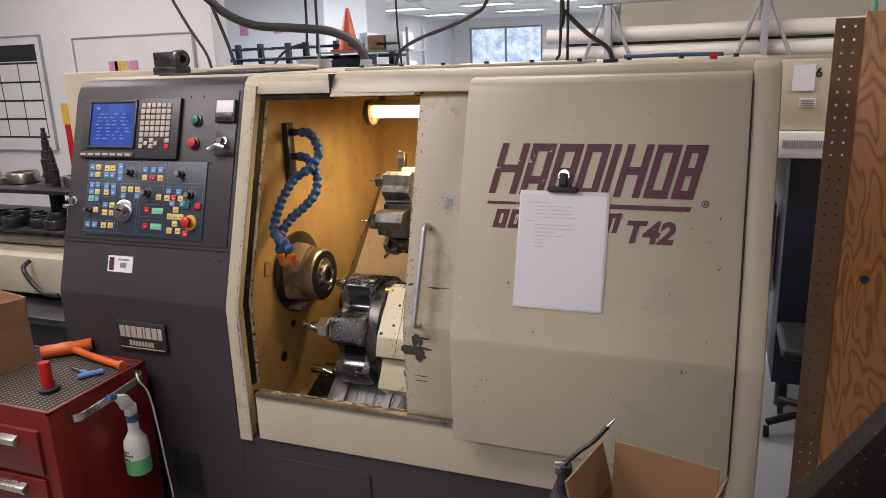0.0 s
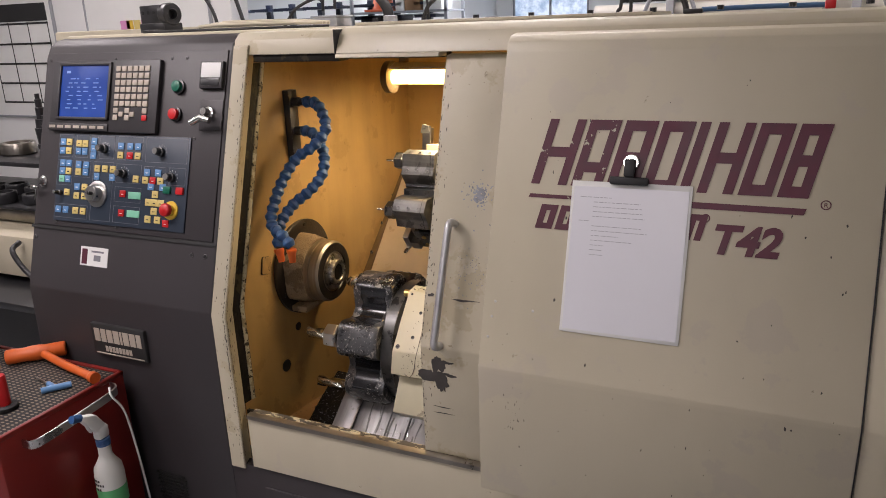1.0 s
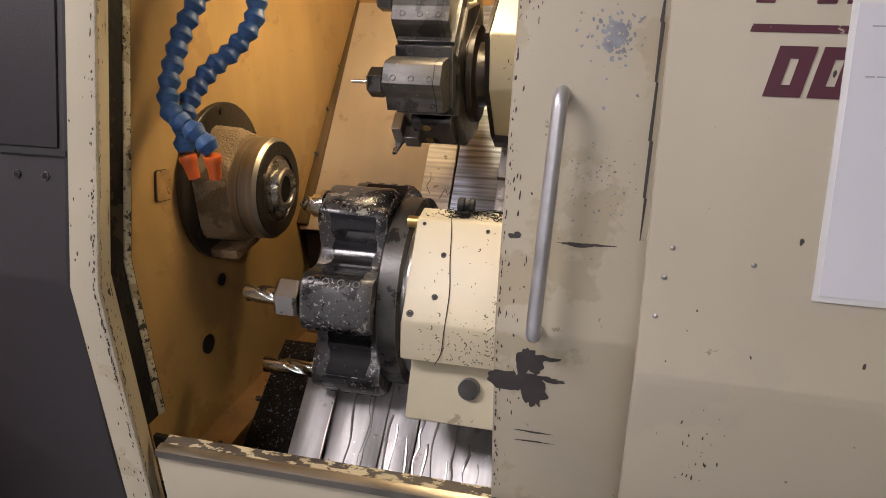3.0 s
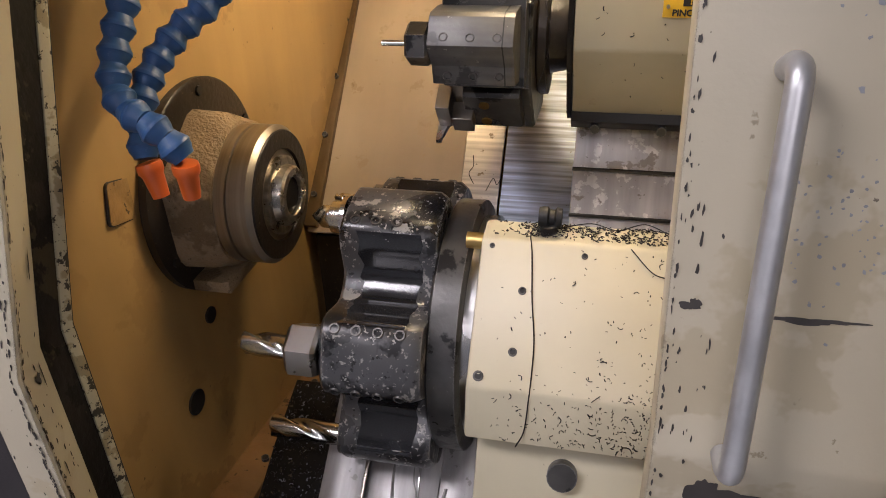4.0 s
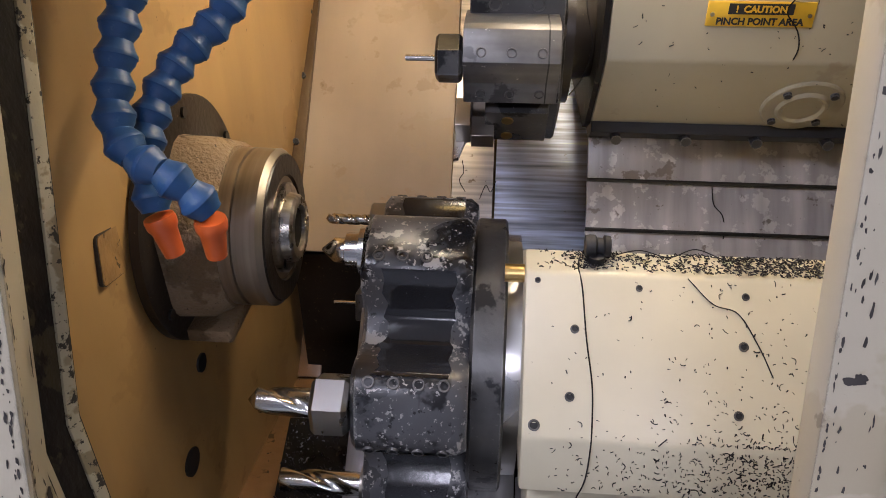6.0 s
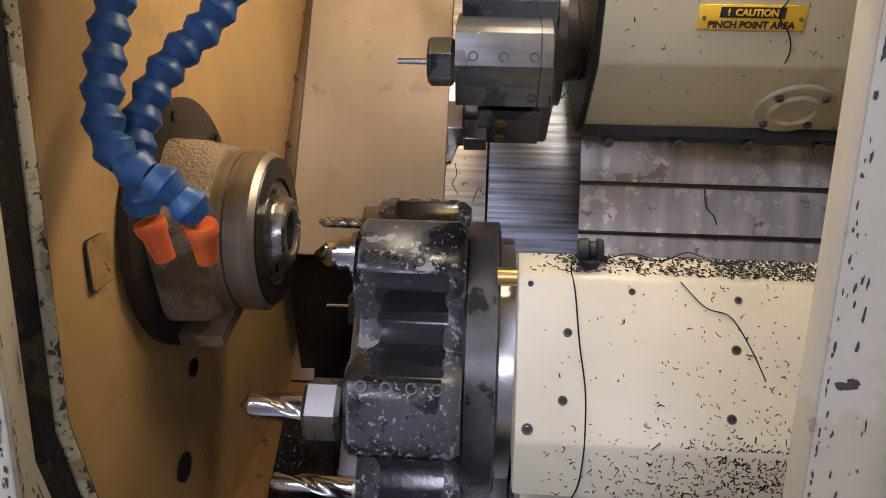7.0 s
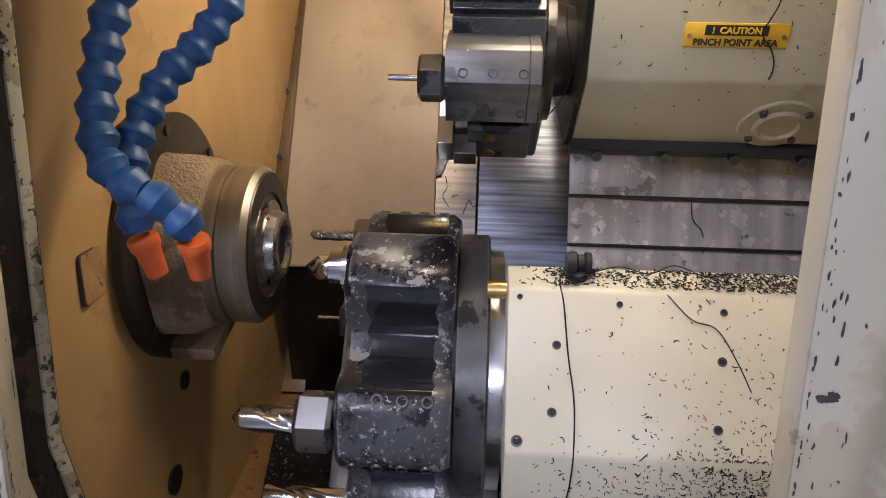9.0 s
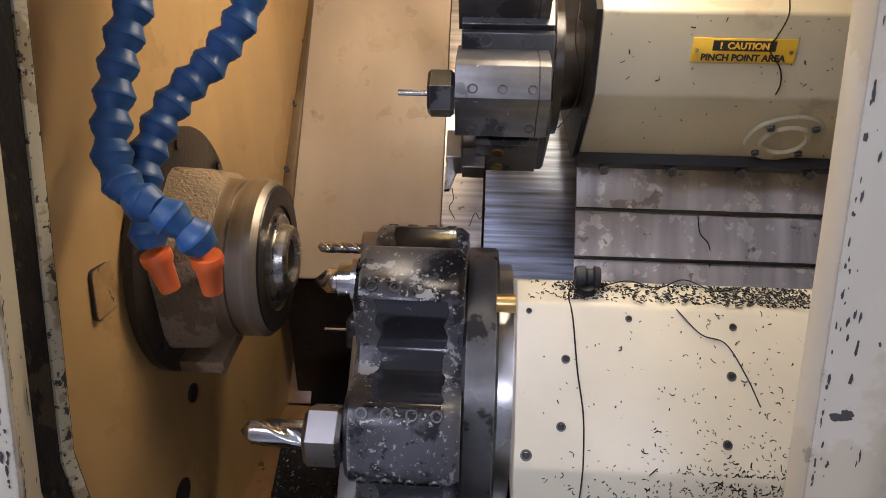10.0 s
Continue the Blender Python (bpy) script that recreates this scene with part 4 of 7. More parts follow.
def collet_holder(ang, tip, rnut=0.0245, rtool=0.0032, name="collet_holder"):
    m = station(ang)
    bm = B()
    prism(bm, HOLDER_SECTION, -0.578, -0.482, 0.0008)
    bm2 = B()
    add(bm2, bm, m)
    h = part(name, bm2, HOLDM, ut, "dark steel tool-holder block with screws", smooth=20)
    bm = B()
    prism(bm, [(y * 1.008, TR + (z - TR) * (1.012 if z > TR else 0.97)) for y, z in HOLDER_SECTION], -0.4945, -0.4930)
    bm2 = B()
    add(bm2, bm, m)
    part("clamp_slit", bm2, BLACKINK, h, smooth=0)
    bm = B()
    prism(bm, [(-0.054, TR - 0.064), (-0.054, TR - 0.042), (0.057, TR - 0.036), (0.059, TR - 0.064)], -0.574, -0.476, 0.0008)
    bm2 = B()
    add(bm2, bm, m)
    part("clamp_foot", bm2, TOOLBLK, h, smooth=20)
    for x in (-0.560, -0.530, -0.500):
        set_screw(h, m @ Matrix.Translation((x, -0.0350, TR - 0.0001)) @ Matrix.Rotation(radians(21), 4, "X"), 0.0050)
        set_screw(h, m @ Matrix.Translation((x, 0.0110, TR + 0.0235)) @ Matrix.Rotation(radians(-26.5), 4, "X"), 0.0048)
    for x in (-0.548, -0.504):
        set_screw(h, m @ Matrix.Translation((x, -0.047, TR - 0.0412)), 0.006)
        set_screw(h, m @ Matrix.Translation((x, 0.049, TR - 0.0362)) @ Matrix.Rotation(radians(3), 4, "X"), 0.0065)
    bm = B()
    hexnut(bm, (-0.606, 0, TR), (-0.579, 0, TR), rnut, 0.006)
    bm2 = B()
    add(bm2, bm, m)
    part("collet_nut", bm2, TOOLBLK, h, "black hexagonal collet nut", smooth=20)
    bm = B()
    cyl(bm, (tip, 0, TR), (-0.60, 0, TR), rtool, n=14)
    bm2 = B()
    add(bm2, bm, m)
    part("tool_shank", bm2, CHROME, h, "thin bright boring bar")
    return h


collet_holder(128, -0.637)
collet_holder(173, -0.637)


def turning_holder(ang):
    m = station(ang)
    bm = B()
    prism(bm, [(-0.036, TR - 0.082), (-0.036, TR - 0.056), (-0.030, TR - 0.051), (0.034, TR - 0.051), (0.038, TR - 0.056), (0.038, TR - 0.082)], -0.556, -0.484, 0.001)
    bm2 = B()
    add(bm2, bm, m)
    h = part("turning_holder", bm2, TOOLBLK, ut, "black turning-tool holder", smooth=20)
    bm = B()
    box(bm, -0.590, -0.572, -0.012, 0.030, TR - 0.072, TR - 0.036, 0.001)
    box(bm, -0.572, -0.545, -0.022, 0.006, TR - 0.062, TR - 0.036, 0.001)
    bm2 = B()
    add(bm2, bm, m)
    part("tool_bar", bm2, STEEL_D, h, "grey steel tool bar", smooth=20)
    bm = B()
    prism(bm, [(-0.592, TR - 0.046), (-0.592, TR - 0.014), (-0.586, TR - 0.016), (-0.580, TR - 0.036), (-0.574, TR - 0.046)], -0.020, -0.012, axis="y")
    bm2 = B()
    add(bm2, bm, m)
    part("insert_blade", bm2, STEEL, h, "narrow cutting blade", smooth=20)
    for y in (-0.022, 0.022):
        part("dowel", None or (lambda b: (cyl(b, (-0.53, y * 0.8, TR - 0.052), (-0.53, y * 0.8, TR - 0.049), 0.007, n=14), b)[1])(B()), BRASSY, h).matrix_basis = m
    return h


turning_holder(218)


def lamplit_holder(ang):
    m = station(ang)
    bm = B()
    prism(bm, [(-0.042, TR - 0.062), (-0.036, TR - 0.012), (0.036, TR - 0.012), (0.042, TR - 0.062)], -0.560, -0.482, 0.002)
    bm2 = B()
    add(bm2, bm, m)
    # cream instead of dark steel: the lamp's light is put into the colour
    h = part("plain_holder", bm2, CREAM_IN, ut, "steel holder block coloured cream to stand in for lamplight", smooth=20)
    bm = B()
    box(bm, -0.585, -0.558, -0.012, 0.012, TR - 0.03, TR + 0.035, 0.002)
    bm2 = B()
    add(bm2, bm, m)
    part("tool_bar", bm2, STEEL_D, h, smooth=20)
    bm = B()
    prism(bm, [(-0.590, TR + 0.02), (-0.584, TR + 0.045), (-0.565, TR + 0.040), (-0.560, TR + 0.02)], -0.013, 0.004, axis="y")
    bm2 = B()
    add(bm2, bm, m)
    part("cutting_tip", bm2, TOOLBLK, h, smooth=20)
    for x in (-0.545, -0.52, -0.497):
        set_screw(h, m @ Matrix.Translation((x, 0.0, TR - 0.012)))
    return h


lamplit_holder(83)
lamplit_holder(38)

# ---- lower turret ----
CY, CZ, CR = 0.420, 0.915, 0.171
TH0 = math.atan2(0.168, -0.034)
lt = thing("lower_turret", "black lobed drilling turret with scraped paint, carrying drills", "tool turret", (-0.55, CY, CZ))


def lobed(x0, x1):
    bm = B()
    n = 144
    rings = []
    for x, k in ((x0, -0.008), (x0 + 0.006, 0.0), (x1 - 0.010, 0.0), (x1, -0.008)):
        ring = []
        for i in range(n):
            a = 2 * math.pi * i / n
            c = math.cos(6 * (a - TH0))
            r = 0.168 + 0.031 * math.tanh(2.4 * (c + 0.25)) + k
            low = math.cos(a - TH0 - math.pi)
            r -= 0.10 * min(1, max(0, (low - 0.80) / 0.12))
            ring.append(bm.verts.new((x, CY + r * math.cos(a), CZ + r * math.sin(a))))
        rings.append(ring)
    for A, C in zip(rings, rings[1:]):
        for i in range(n):
            bm.faces.new((A[i], A[(i + 1) % n], C[(i + 1) % n], C[i]))
    bm.faces.new(rings[0][::-1])
    bm.faces.new(rings[-1])
    return bm


body = part("turret_body", lobed(-0.688, -0.566), TURRETBLK, lt, "black lobed turret casting, paint scraped at the holes")
part("back_disc", lathe(B(), (-0.567, CY, CZ), (0, CY, CZ), [(0, 0), (0, 0.166), (0.004, 0.170), (0.036, 0.170), (0.039, 0.166), (0.039, 0)], 72), TOOLBLK, lt, "black round back plate")
part("bearing_ring", lathe(B(), (-0.529, CY, CZ), (0, CY, CZ), [(0, 0), (0, 0.150), (0.018, 0.150), (0.018, 0)], 72), STEEL, lt, "bright ground bearing ring")


def lobe(k):
    """Frame of lobe k: local z outwards through its axis, x along the spindle."""
    return Matrix.Translation((0, CY, CZ)) @ Matrix.Rotation(TH0 - math.pi / 2 + radians(60 * k), 4, "X")


for k in (0, 1, 2, 5):
    m = lobe(k)
    for j, x in enumerate((-0.668, -0.642, -0.616, -0.590)):
        if k == 0 and j == 3:
            continue
        for tilt in ((12, -11) if k == 1 else (9,) if k == 0 else (9,)):
            a = radians(tilt)
            rise = math.tanh(2.4 * (math.cos(6 * a) + 0.25))
            r = 0.168 + 0.031 * rise
            lean = math.atan2(0.031 * 14.4 * (1 - rise * rise) * math.sin(6 * a), r)
            mm = m @ Matrix.Rotation(a, 4, "X") @ Matrix.Translation((x, 0, r + 0.0004)) @ Matrix.Rotation(lean, 4, "X")
            set_screw(body, mm, 0.0062)
# glossy black patches paint the darkness of the recesses between the lobes
def recess_patch(k):
    bm = B()
    mid = TH0 + radians(60 * k + 30)
    rows, cols = 15, 11
    g2 = random.Random(60 + k)
    wob = [g2.uniform(-1, 1) for _ in range(rows)]
    grid = []
    for i in range(rows):
        a = mid + radians(-17 + 34 * i / (rows - 1))
        c = math.cos(6 * (a - TH0))
        r = 0.168 + 0.031 * math.tanh(2.4 * (c + 0.25)) + 0.0009
        xa, xb = -0.662 + 0.006 * wob[i], -0.586 - 0.004 * wob[-i]
        grid.append([bm.verts.new((xa + (xb - xa) * j / (cols - 1), CY + r * math.cos(a), CZ + r * math.sin(a))) for j in range(cols)])
    for P, Q in zip(grid, grid[1:]):
        for j in range(cols - 1):
            bm.faces.new((P[j], P[j + 1], Q[j + 1], Q[j]))
    part("dark_recess", bm, RECESSBLK, body, "glossy black patch standing in for the dark recess between lobes", smooth=60)


for k in (0, 1, 5):
    recess_patch(k)


def at_lobe(k, bm, name, material, label=""):
    bm2 = B()
    add(bm2, bm, lobe(k))
    return part(name, bm2, material, lt, label, smooth=25 if "nut" in name or "clamp" in name else 55)


bm = B()
lathe(bm, (-0.688, 0, CR), (-1, 0, CR), [(0, 0), (0, 0.028), (0.006, 0.028), (0.007, 0.021), (0.022, 0.0205), (0.024, 0.0145), (0.036, 0.0145), (0.051, 0.0015), (0.051, 0)], 28)
at_lobe(0, bm, "centre", CHROME, "ground steel centre point")
bm = B()
hexnut(bm, (-0.730, 0, CR), (-0.690, 0, CR), 0.034, 0.01)
bmesh.ops.rotate(bm, cent=(0, 0, CR), matrix=Matrix.Rotation(radians(17), 3, "X"), verts=bm.verts)
nut = at_lobe(1, bm, "hex_nut", STEEL, "large bright hexagonal collet nut")
at_lobe(1, drill_bit(B(), (-0.730, 0, CR), (-0.803, 0, CR), 0.0155, 0.36, 0.012), "twist_drill", CHROME, "thick bright twist drill")
at_lobe(2, drill_bit(B(), (-0.690, 0, CR), (-0.800, 0, CR), 0.0150, 0.62, 0.004), "twist_drill", CHROME, "thick bright twist drill")
bm = B()
cyl(bm, (-0.695, 0, CR), (-0.688, 0, CR), 0.024)
at_lobe(2, bm, "drill_collar", STEEL_D)
bm = B()
hexnut(bm, (-0.712, 0, CR), (-0.686, 0, CR), 0.024, 0.006)
at_lobe(5, bm, "hex_nut", STEEL_D, "small dark hexagonal nut")
at_lobe(5, drill_bit(B(), (-0.708, 0, CR), (-0.775, 0, CR), 0.0075, 1.5, 0.005), "twist_drill", CHROME, "slim bright twist drill")
bm = B()
cyl(bm, (-0.715, 0, CR), (-0.688, 0, CR), 0.018)
box(bm, -0.730, -0.714, -0.022, 0.022, CR - 0.022, CR + 0.022, 0.002)
box(bm, -0.748, -0.733, -0.022, 0.022, CR - 0.022, CR + 0.022, 0.002)
at_lobe(4, bm, "bar_clamp", TOOLBLK, "black split clamp")
at_lobe(4, cyl(B(), (-0.785, 0, CR), (-0.745, 0, CR), 0.003, n=12), "boring_bar", CHROME, "thin bright boring bar")

# ---- turret head block ----
hb = thing("tailstock_slide", "cream painted tailstock slide littered with black swarf", "tailstock slide", (-0.2, 0.4, 0.80))
TOP = [(0.374, 1.101), (0.336, 1.098), (0.222, 0.972), (0.206, 0.912), (0.50, 0.912), (0.50, 1.02)]
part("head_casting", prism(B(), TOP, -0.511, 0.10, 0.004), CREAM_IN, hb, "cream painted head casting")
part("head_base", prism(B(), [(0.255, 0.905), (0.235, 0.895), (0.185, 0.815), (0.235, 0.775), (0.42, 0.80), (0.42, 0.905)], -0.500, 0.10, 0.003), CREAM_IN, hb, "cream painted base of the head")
part("joint_line", prism(B(), [(0.225, 0.914), (0.225, 0.904), (0.40, 0.904), (0.40, 0.914)], -0.505, 0.10), BLACKRUB, hb)


def on_face(x, y):
    """Frame on the slanted front of the head; z points out of it."""
    u = (y - 0.222) / (0.336 - 0.222)
    return Matrix.Translation((x, y, 0.972 + 0.126 * u)) @ Matrix.Rotation(radians(43), 4, "X")


for x, y, r in ((-0.459, 0.297, 0.0058), (-0.463, 0.251, 0.0062), (-0.498, 0.231, 0.0075), (-0.394, 0.327, 0.0045), (-0.290, 0.290, 0.0062), (-0.296, 0.244, 0.0062), (-0.498, 0.330, 0.004), (-0.287, 0.324, 0.005)):
    bm = B()
    r *= 0.85
    lathe(bm, (0, 0, -0.004), (0, 0, 1), [(0, r * 0.95), (0.0046, r * 0.95), (0.0050, r * 0.85), (0.0050, r * 0.62), (0.0042, r * 0.5), (0.0042, 0)], 14)
    s = part("face_screw", bm, RIM, hb, "oily recessed screw with its socket coloured black for shade")
    # black on the socket faces paints the shade in the recess
    s.data.materials.append(BLACKRUB)
    for f in s.data.polygons:
        if all(math.hypot(s.data.vertices[v].co.x, s.data.vertices[v].co.y) < r * 0.66 for v in f.vertices):
            f.material_index = 1
    s.matrix_basis = on_face(x, y)
bm = B()
cyl(bm, (-0.437, 0.358, 1.099), (-0.437, 0.356, 1.110), 0.010, n=14)
lathe(bm, (-0.449, 0.362, 1.116), (0, 0.362, 1.116), [(0, 0), (0, 0.011), (0.004, 0.012), (0.010, 0.012), (0.012, 0.009), (0.018, 0.009), (0.020, 0.012), (0.026, 0.011), (0.026, 0)], 16)
part("coolant_fitting", bm, BLACKRUB, hb, "black pipe fitting")
part("brass_pin", cyl(B(), (-0.532, 0.355, 1.082), (-0.511, 0.355, 1.082), 0.010, n=14), BRASSY, hb, "brass pin")
bm = B()
cyl(bm, (-0.40, 0.225, 0.862), (-0.40, 0.206, 0.870), 0.017, n=18)
part("black_plug", bm, TOOLBLK, hb)

# swarf
rng = random.Random(4)


def chip(bm, m, L, r, bend):
    pts = []
    for i in range(5):
        u = i / 4 - 0.5
        pts.append(m @ Vector((u * L, bend * (0.25 - u * u) * L, r)))
    tube(bm, pts, r, 4)


bm = B()
for i in range(1900):
    if i < 1100:
        x = -0.50 + 0.30 * (rng.random() ** 0.55) if i > 160 else rng.gauss(-0.442, 0.014)
        y, z = rng.uniform(0.338, 0.373), 1.1005 + 0.002 * rng.random()
        m = Matrix.Translation((x, y, z)) @ Matrix.Rotation(rng.uniform(0, 6.3), 4, "Z")
    elif i < 1400:
        u = rng.random() ** 0.42
        x = -0.505 + 0.28 * u
        m = on_face(x, 0.224 + 0.11 * rng.random() ** (1.2 + 2.5 * u)) @ Matrix.Rotation(rng.uniform(0, 6.3), 4, "Z")
    else:
        x = -0.50 + 0.26 * rng.random() ** 0.40
        z = rng.uniform(0.915, 0.968)
        m = Matrix.Translation((x, 0.206 + 0.016 * (z - 0.912) / 0.06, z)) @ Matrix.Rotation(radians(75), 4, "X") @ Matrix.Rotation(rng.uniform(0, 6.3), 4, "Z")
    big = rng.random()
    if i < 1100:
        chip(bm, m, rng.uniform(0.0015, 0.0050), rng.uniform(0.0004, 0.0009), rng.uniform(-1.2, 1.2))
    elif big < 0.88:
        chip(bm, m, rng.uniform(0.0010, 0.0032), rng.uniform(0.0004, 0.0007), rng.uniform(-0.6, 0.6))
    else:
        chip(bm, m, rng.uniform(0.003, 0.007 if big < 0.98 else 0.012), rng.uniform(0.0004, 0.0008), rng.uniform(-1.6, 1.6))
chips = solid("swarf_chips", bm, SWARF, "black curled steel swarf scattered on the turret head", "swarf", "stuff", 0)
hb_ = thing("swarf_heap", "heap of wet dark swarf lying beside the chute", "swarf heap", (-0.775, 0.25, 0.42))
part("heap_bed", prism(B(), [(0.062, 0.424), (0.062, 0.545), (0.20, 0.640), (0.34, 0.715), (0.44, 0.755), (0.50, 0.70), (0.50, 0.424)], -0.824, -0.7175), GRIME, hb_, "packed oily swarf")
for mt, cnt, lb in ((SWARF, 900, "black swarf chips"), (CHIPGREY, 200, "dull grey swarf chips")):
    bm = B()
    for i in range(cnt):
        y = 0.066 + 0.37 * rng.random()
        z = 0.545 + 0.688 * (y - 0.062) if y < 0.20 else 0.640 + 0.536 * (y - 0.20) if y < 0.34 else 0.715 + 0.40 * (y - 0.34)
        m = Matrix.Translation((rng.uniform(-0.822, -0.7195), y, z + 0.001 + 0.004 * rng.random())) @ Matrix.Rotation(radians(32), 4, "X") @ Matrix.Rotation(rng.uniform(0, 6.3), 4, "Z") @ Matrix.Rotation(rng.uniform(-0.6, 0.6), 4, "Y")
        chip(bm, m, rng.uniform(0.0015, 0.0055), rng.uniform(0.0005, 0.0011), rng.uniform(-1.4, 1.4))
    part("loose_swarf", bm, mt, hb_, lb, smooth=0)["kind"] = "stuff"
bm = B()
for i in range(80):
    x = rng.uniform(-0.42, 0.0)
    if rng.random() < 0.7:
        m = Matrix.Translation((x, 0.5075, rng.uniform(1.27, 1.36))) @ Matrix.Rotation(radians(90), 4, "X")
    else:
        u = rng.random()
        m = Matrix.Translation((x, 0.508 + 0.068 * u, 1.268 - 0.102 * u)) @ Matrix.Rotation(radians(124), 4, "X")
    m = m @ Matrix.Rotation(rng.uniform(0, 6.3), 4, "Z")
    chip(bm, m, rng.choice((0.0015, 0.002, 0.003, 0.005)), rng.uniform(0.0003, 0.0007), rng.uniform(-1, 1))
solid("swarf_specks", bm, SWARF, "dark swarf specks stuck on the carriage", "swarf", "stuff", 0)


def strand(pts, r, label):
    return solid("swarf_strand", tube(B(), smooth_line(pts, 8), r, 5), SWARF, label, "swarf")


def face_pt(x, y, lift=0.0012):
    return on_face(x, y) @ Vector((0, 0, lift))


on_head = [chips]
on_head.append(strand([(-0.452, 0.365, 1.103), (-0.456, 0.345, 1.101), face_pt(-0.452, 0.325), face_pt(-0.447, 0.29), face_pt(-0.441, 0.262), face_pt(-0.440, 0.24), (-0.441, 0.219, 0.965), (-0.444, 0.209, 0.93), (-0.452, 0.200, 0.914)], 0.0008, "long dark swarf strand hanging over the head"))
on_head.append(strand([(-0.424, 0.36, 1.104), (-0.39, 0.372, 1.106), (-0.36, 0.362, 1.105), (-0.33, 0.375, 1.108), (-0.30, 0.36, 1.105), (-0.27, 0.37, 1.104)], 0.0007, "curly dark swarf strand lying on the head"))
on_head.append(strand([face_pt(-0.345, 0.335), face_pt(-0.32, 0.318), face_pt(-0.295, 0.312), face_pt(-0.275, 0.29), face_pt(-0.262, 0.27)], 0.0007, "dark swarf strand lying on the head"))
strand([(-0.243, 0.507, 1.40), (-0.232, 0.503, 1.365), (-0.237, 0.5045, 1.34), (-0.243, 0.5045, 1.325), (-0.228, 0.503, 1.305), (-0.222, 0.505, 1.285), (-0.225, 0.512, 1.262)], 0.0008, "dark swarf strand hanging over the warning plate")
strand([(-0.255, 0.583, 1.077), (-0.252, 0.57, 1.058), (-0.240, 0.562, 1.045), (-0.236, 0.552, 1.020), (-0.245, 0.545, 0.99)], 0.0008, "dark swarf strand on the way cover")
strand([(-0.595, 0.76, 1.02), (-0.592, 0.745, 1.007), (-0.598, 0.735, 0.997), (-0.588, 0.72, 0.985)], 0.0007, "tangled dark swarf on the bright strip")
strand([(-0.565, 0.71, 0.978), (-0.556, 0.73, 0.992), (-0.548, 0.722, 0.985), (-0.540, 0.735, 0.998)], 0.0007, "short dark swarf on the slide way")
strand([(-0.453, 0.60, 1.40), (-0.449, 0.52, 1.375), (-0.455, 0.47, 1.34), (-0.447, 0.455, 1.30), (-0.453, 0.47, 1.26), (-0.462, 0.50, 1.23)], 0.0008, "pale swarf strand hanging from the turret disc")
on_head.append(strand([(-0.720, 0.395, 1.083), (-0.716, 0.383, 1.068), (-0.704, 0.390, 1.062), (-0.708, 0.400, 1.075), (-0.696, 0.386, 1.066), (-0.69, 0.38, 1.08)], 0.001, "curled bright swarf under the centre"))
for ob in [lt, hb] + on_head:
    ob.location.x += 0.005  # the slide stands this far along its ways

# ---- sliding guard ----
gd = thing("sliding_guard", "cream two-leaf sliding guard with chipped paint, slid half open", "machine guard", (0.1, 0.0, 0.815))
bm = B()
prism(bm, [(-0.032, 0.812), (-0.032, ZK - 0.006), (-0.031, ZK + 0.005), (0.1668, 1.720), (0.176, 1.740), (0.192, 1.752), (0.23, 1.757), (0.23, 1.750), (0.197, 1.742), (0.185, 1.718), (-0.012, ZK), (-0.012, 0.812)], -0.165, 0.527, 0.002)
outer = part("outer_leaf", bm, CREAM, gd, "cream outer sheet leaf with a rounded top")
bm = B()
y0 = 0.029
prism(bm, [(y0, 0.832), (y0, ZK), (y0 + 0.32 * 0.604, 1.704), (y0 + 0.32 * 0.61 + 0.006, 1.714), (y0 + 0.23, 1.717), (y0 + 0.235, 1.710), (y0 + 0.032, ZK), (y0 + 0.032, 0.832)], -0.327, -0.14, 0.004)
inner = part("inner_leaf", bm, CREAM_WORN, gd, "cream inner leaf with chipped edge")
hx = -0.268
hp = [ML @ Vector((hx - 0.010 * (1.364 - z) / 0.26, d, up(z))) for d, z in ((-0.002, 1.106), (-0.022, 1.104), (-0.036, 1.112), (-0.038, 1.140), (-0.038, 1.24), (-0.038, 1.33), (-0.036, 1.357), (-0.022, 1.364), (-0.002, 1.362))]
part("pull_handle", tube(B(), smooth_line(hp, 6), 0.0084, 16), DULLALU, inner, "dull bare-metal pull handle")


def flat_blob(bm, m, cx, cz, rx, rz, seed, rough=0.35, n=64, y=-0.0007):
    """An irregular flake lying on the sheet."""
    g = random.Random(seed)
    ph = [(g.uniform(0, 6.28), g.uniform(0.3, 1.0) * rough / (k + 1) ** 1.02) for k in range(5 if n < 20 else 16)]
    c = bm.verts.new(m @ Vector((cx, y, cz)))
    ring = []
    for i in range(n):
        a = 2 * math.pi * i / n
        f = 1 + sum(amp * math.sin((k + 2) * a + p) for k, (p, amp) in enumerate(ph))
        ring.append(bm.verts.new(m @ Vector((cx + rx * f * math.cos(a), y, cz + rz * f * math.sin(a)))))
    for i in range(n):
        bm.faces.new((c, ring[i], ring[(i + 1) % n]))


MLOW = Matrix.Translation((0, 0.029, 0))
bm = B()
flat_blob(bm, MLOW, -0.284, 1.060, 0.014, 0.022, 3, 0.35)
flat_blob(bm, MLOW, -0.302, 1.030, 0.026, 0.018, 8, 0.32, y=-0.0009)
flat_blob(bm, MLOW, -0.280, 1.022, 0.016, 0.022, 41, 0.4, y=-0.0010)
flat_blob(bm, MLOW, -0.262, 1.068, 0.014, 0.0035, 9, 0.4, y=-0.0011)
flat_blob(bm, MLOW, -0.262, 1.038, 0.020, 0.004, 12, 0.4, y=-0.0008)
flat_blob(bm, MLOW, -0.276, 1.012, 0.010, 0.016, 15, 0.7, y=-0.0012)
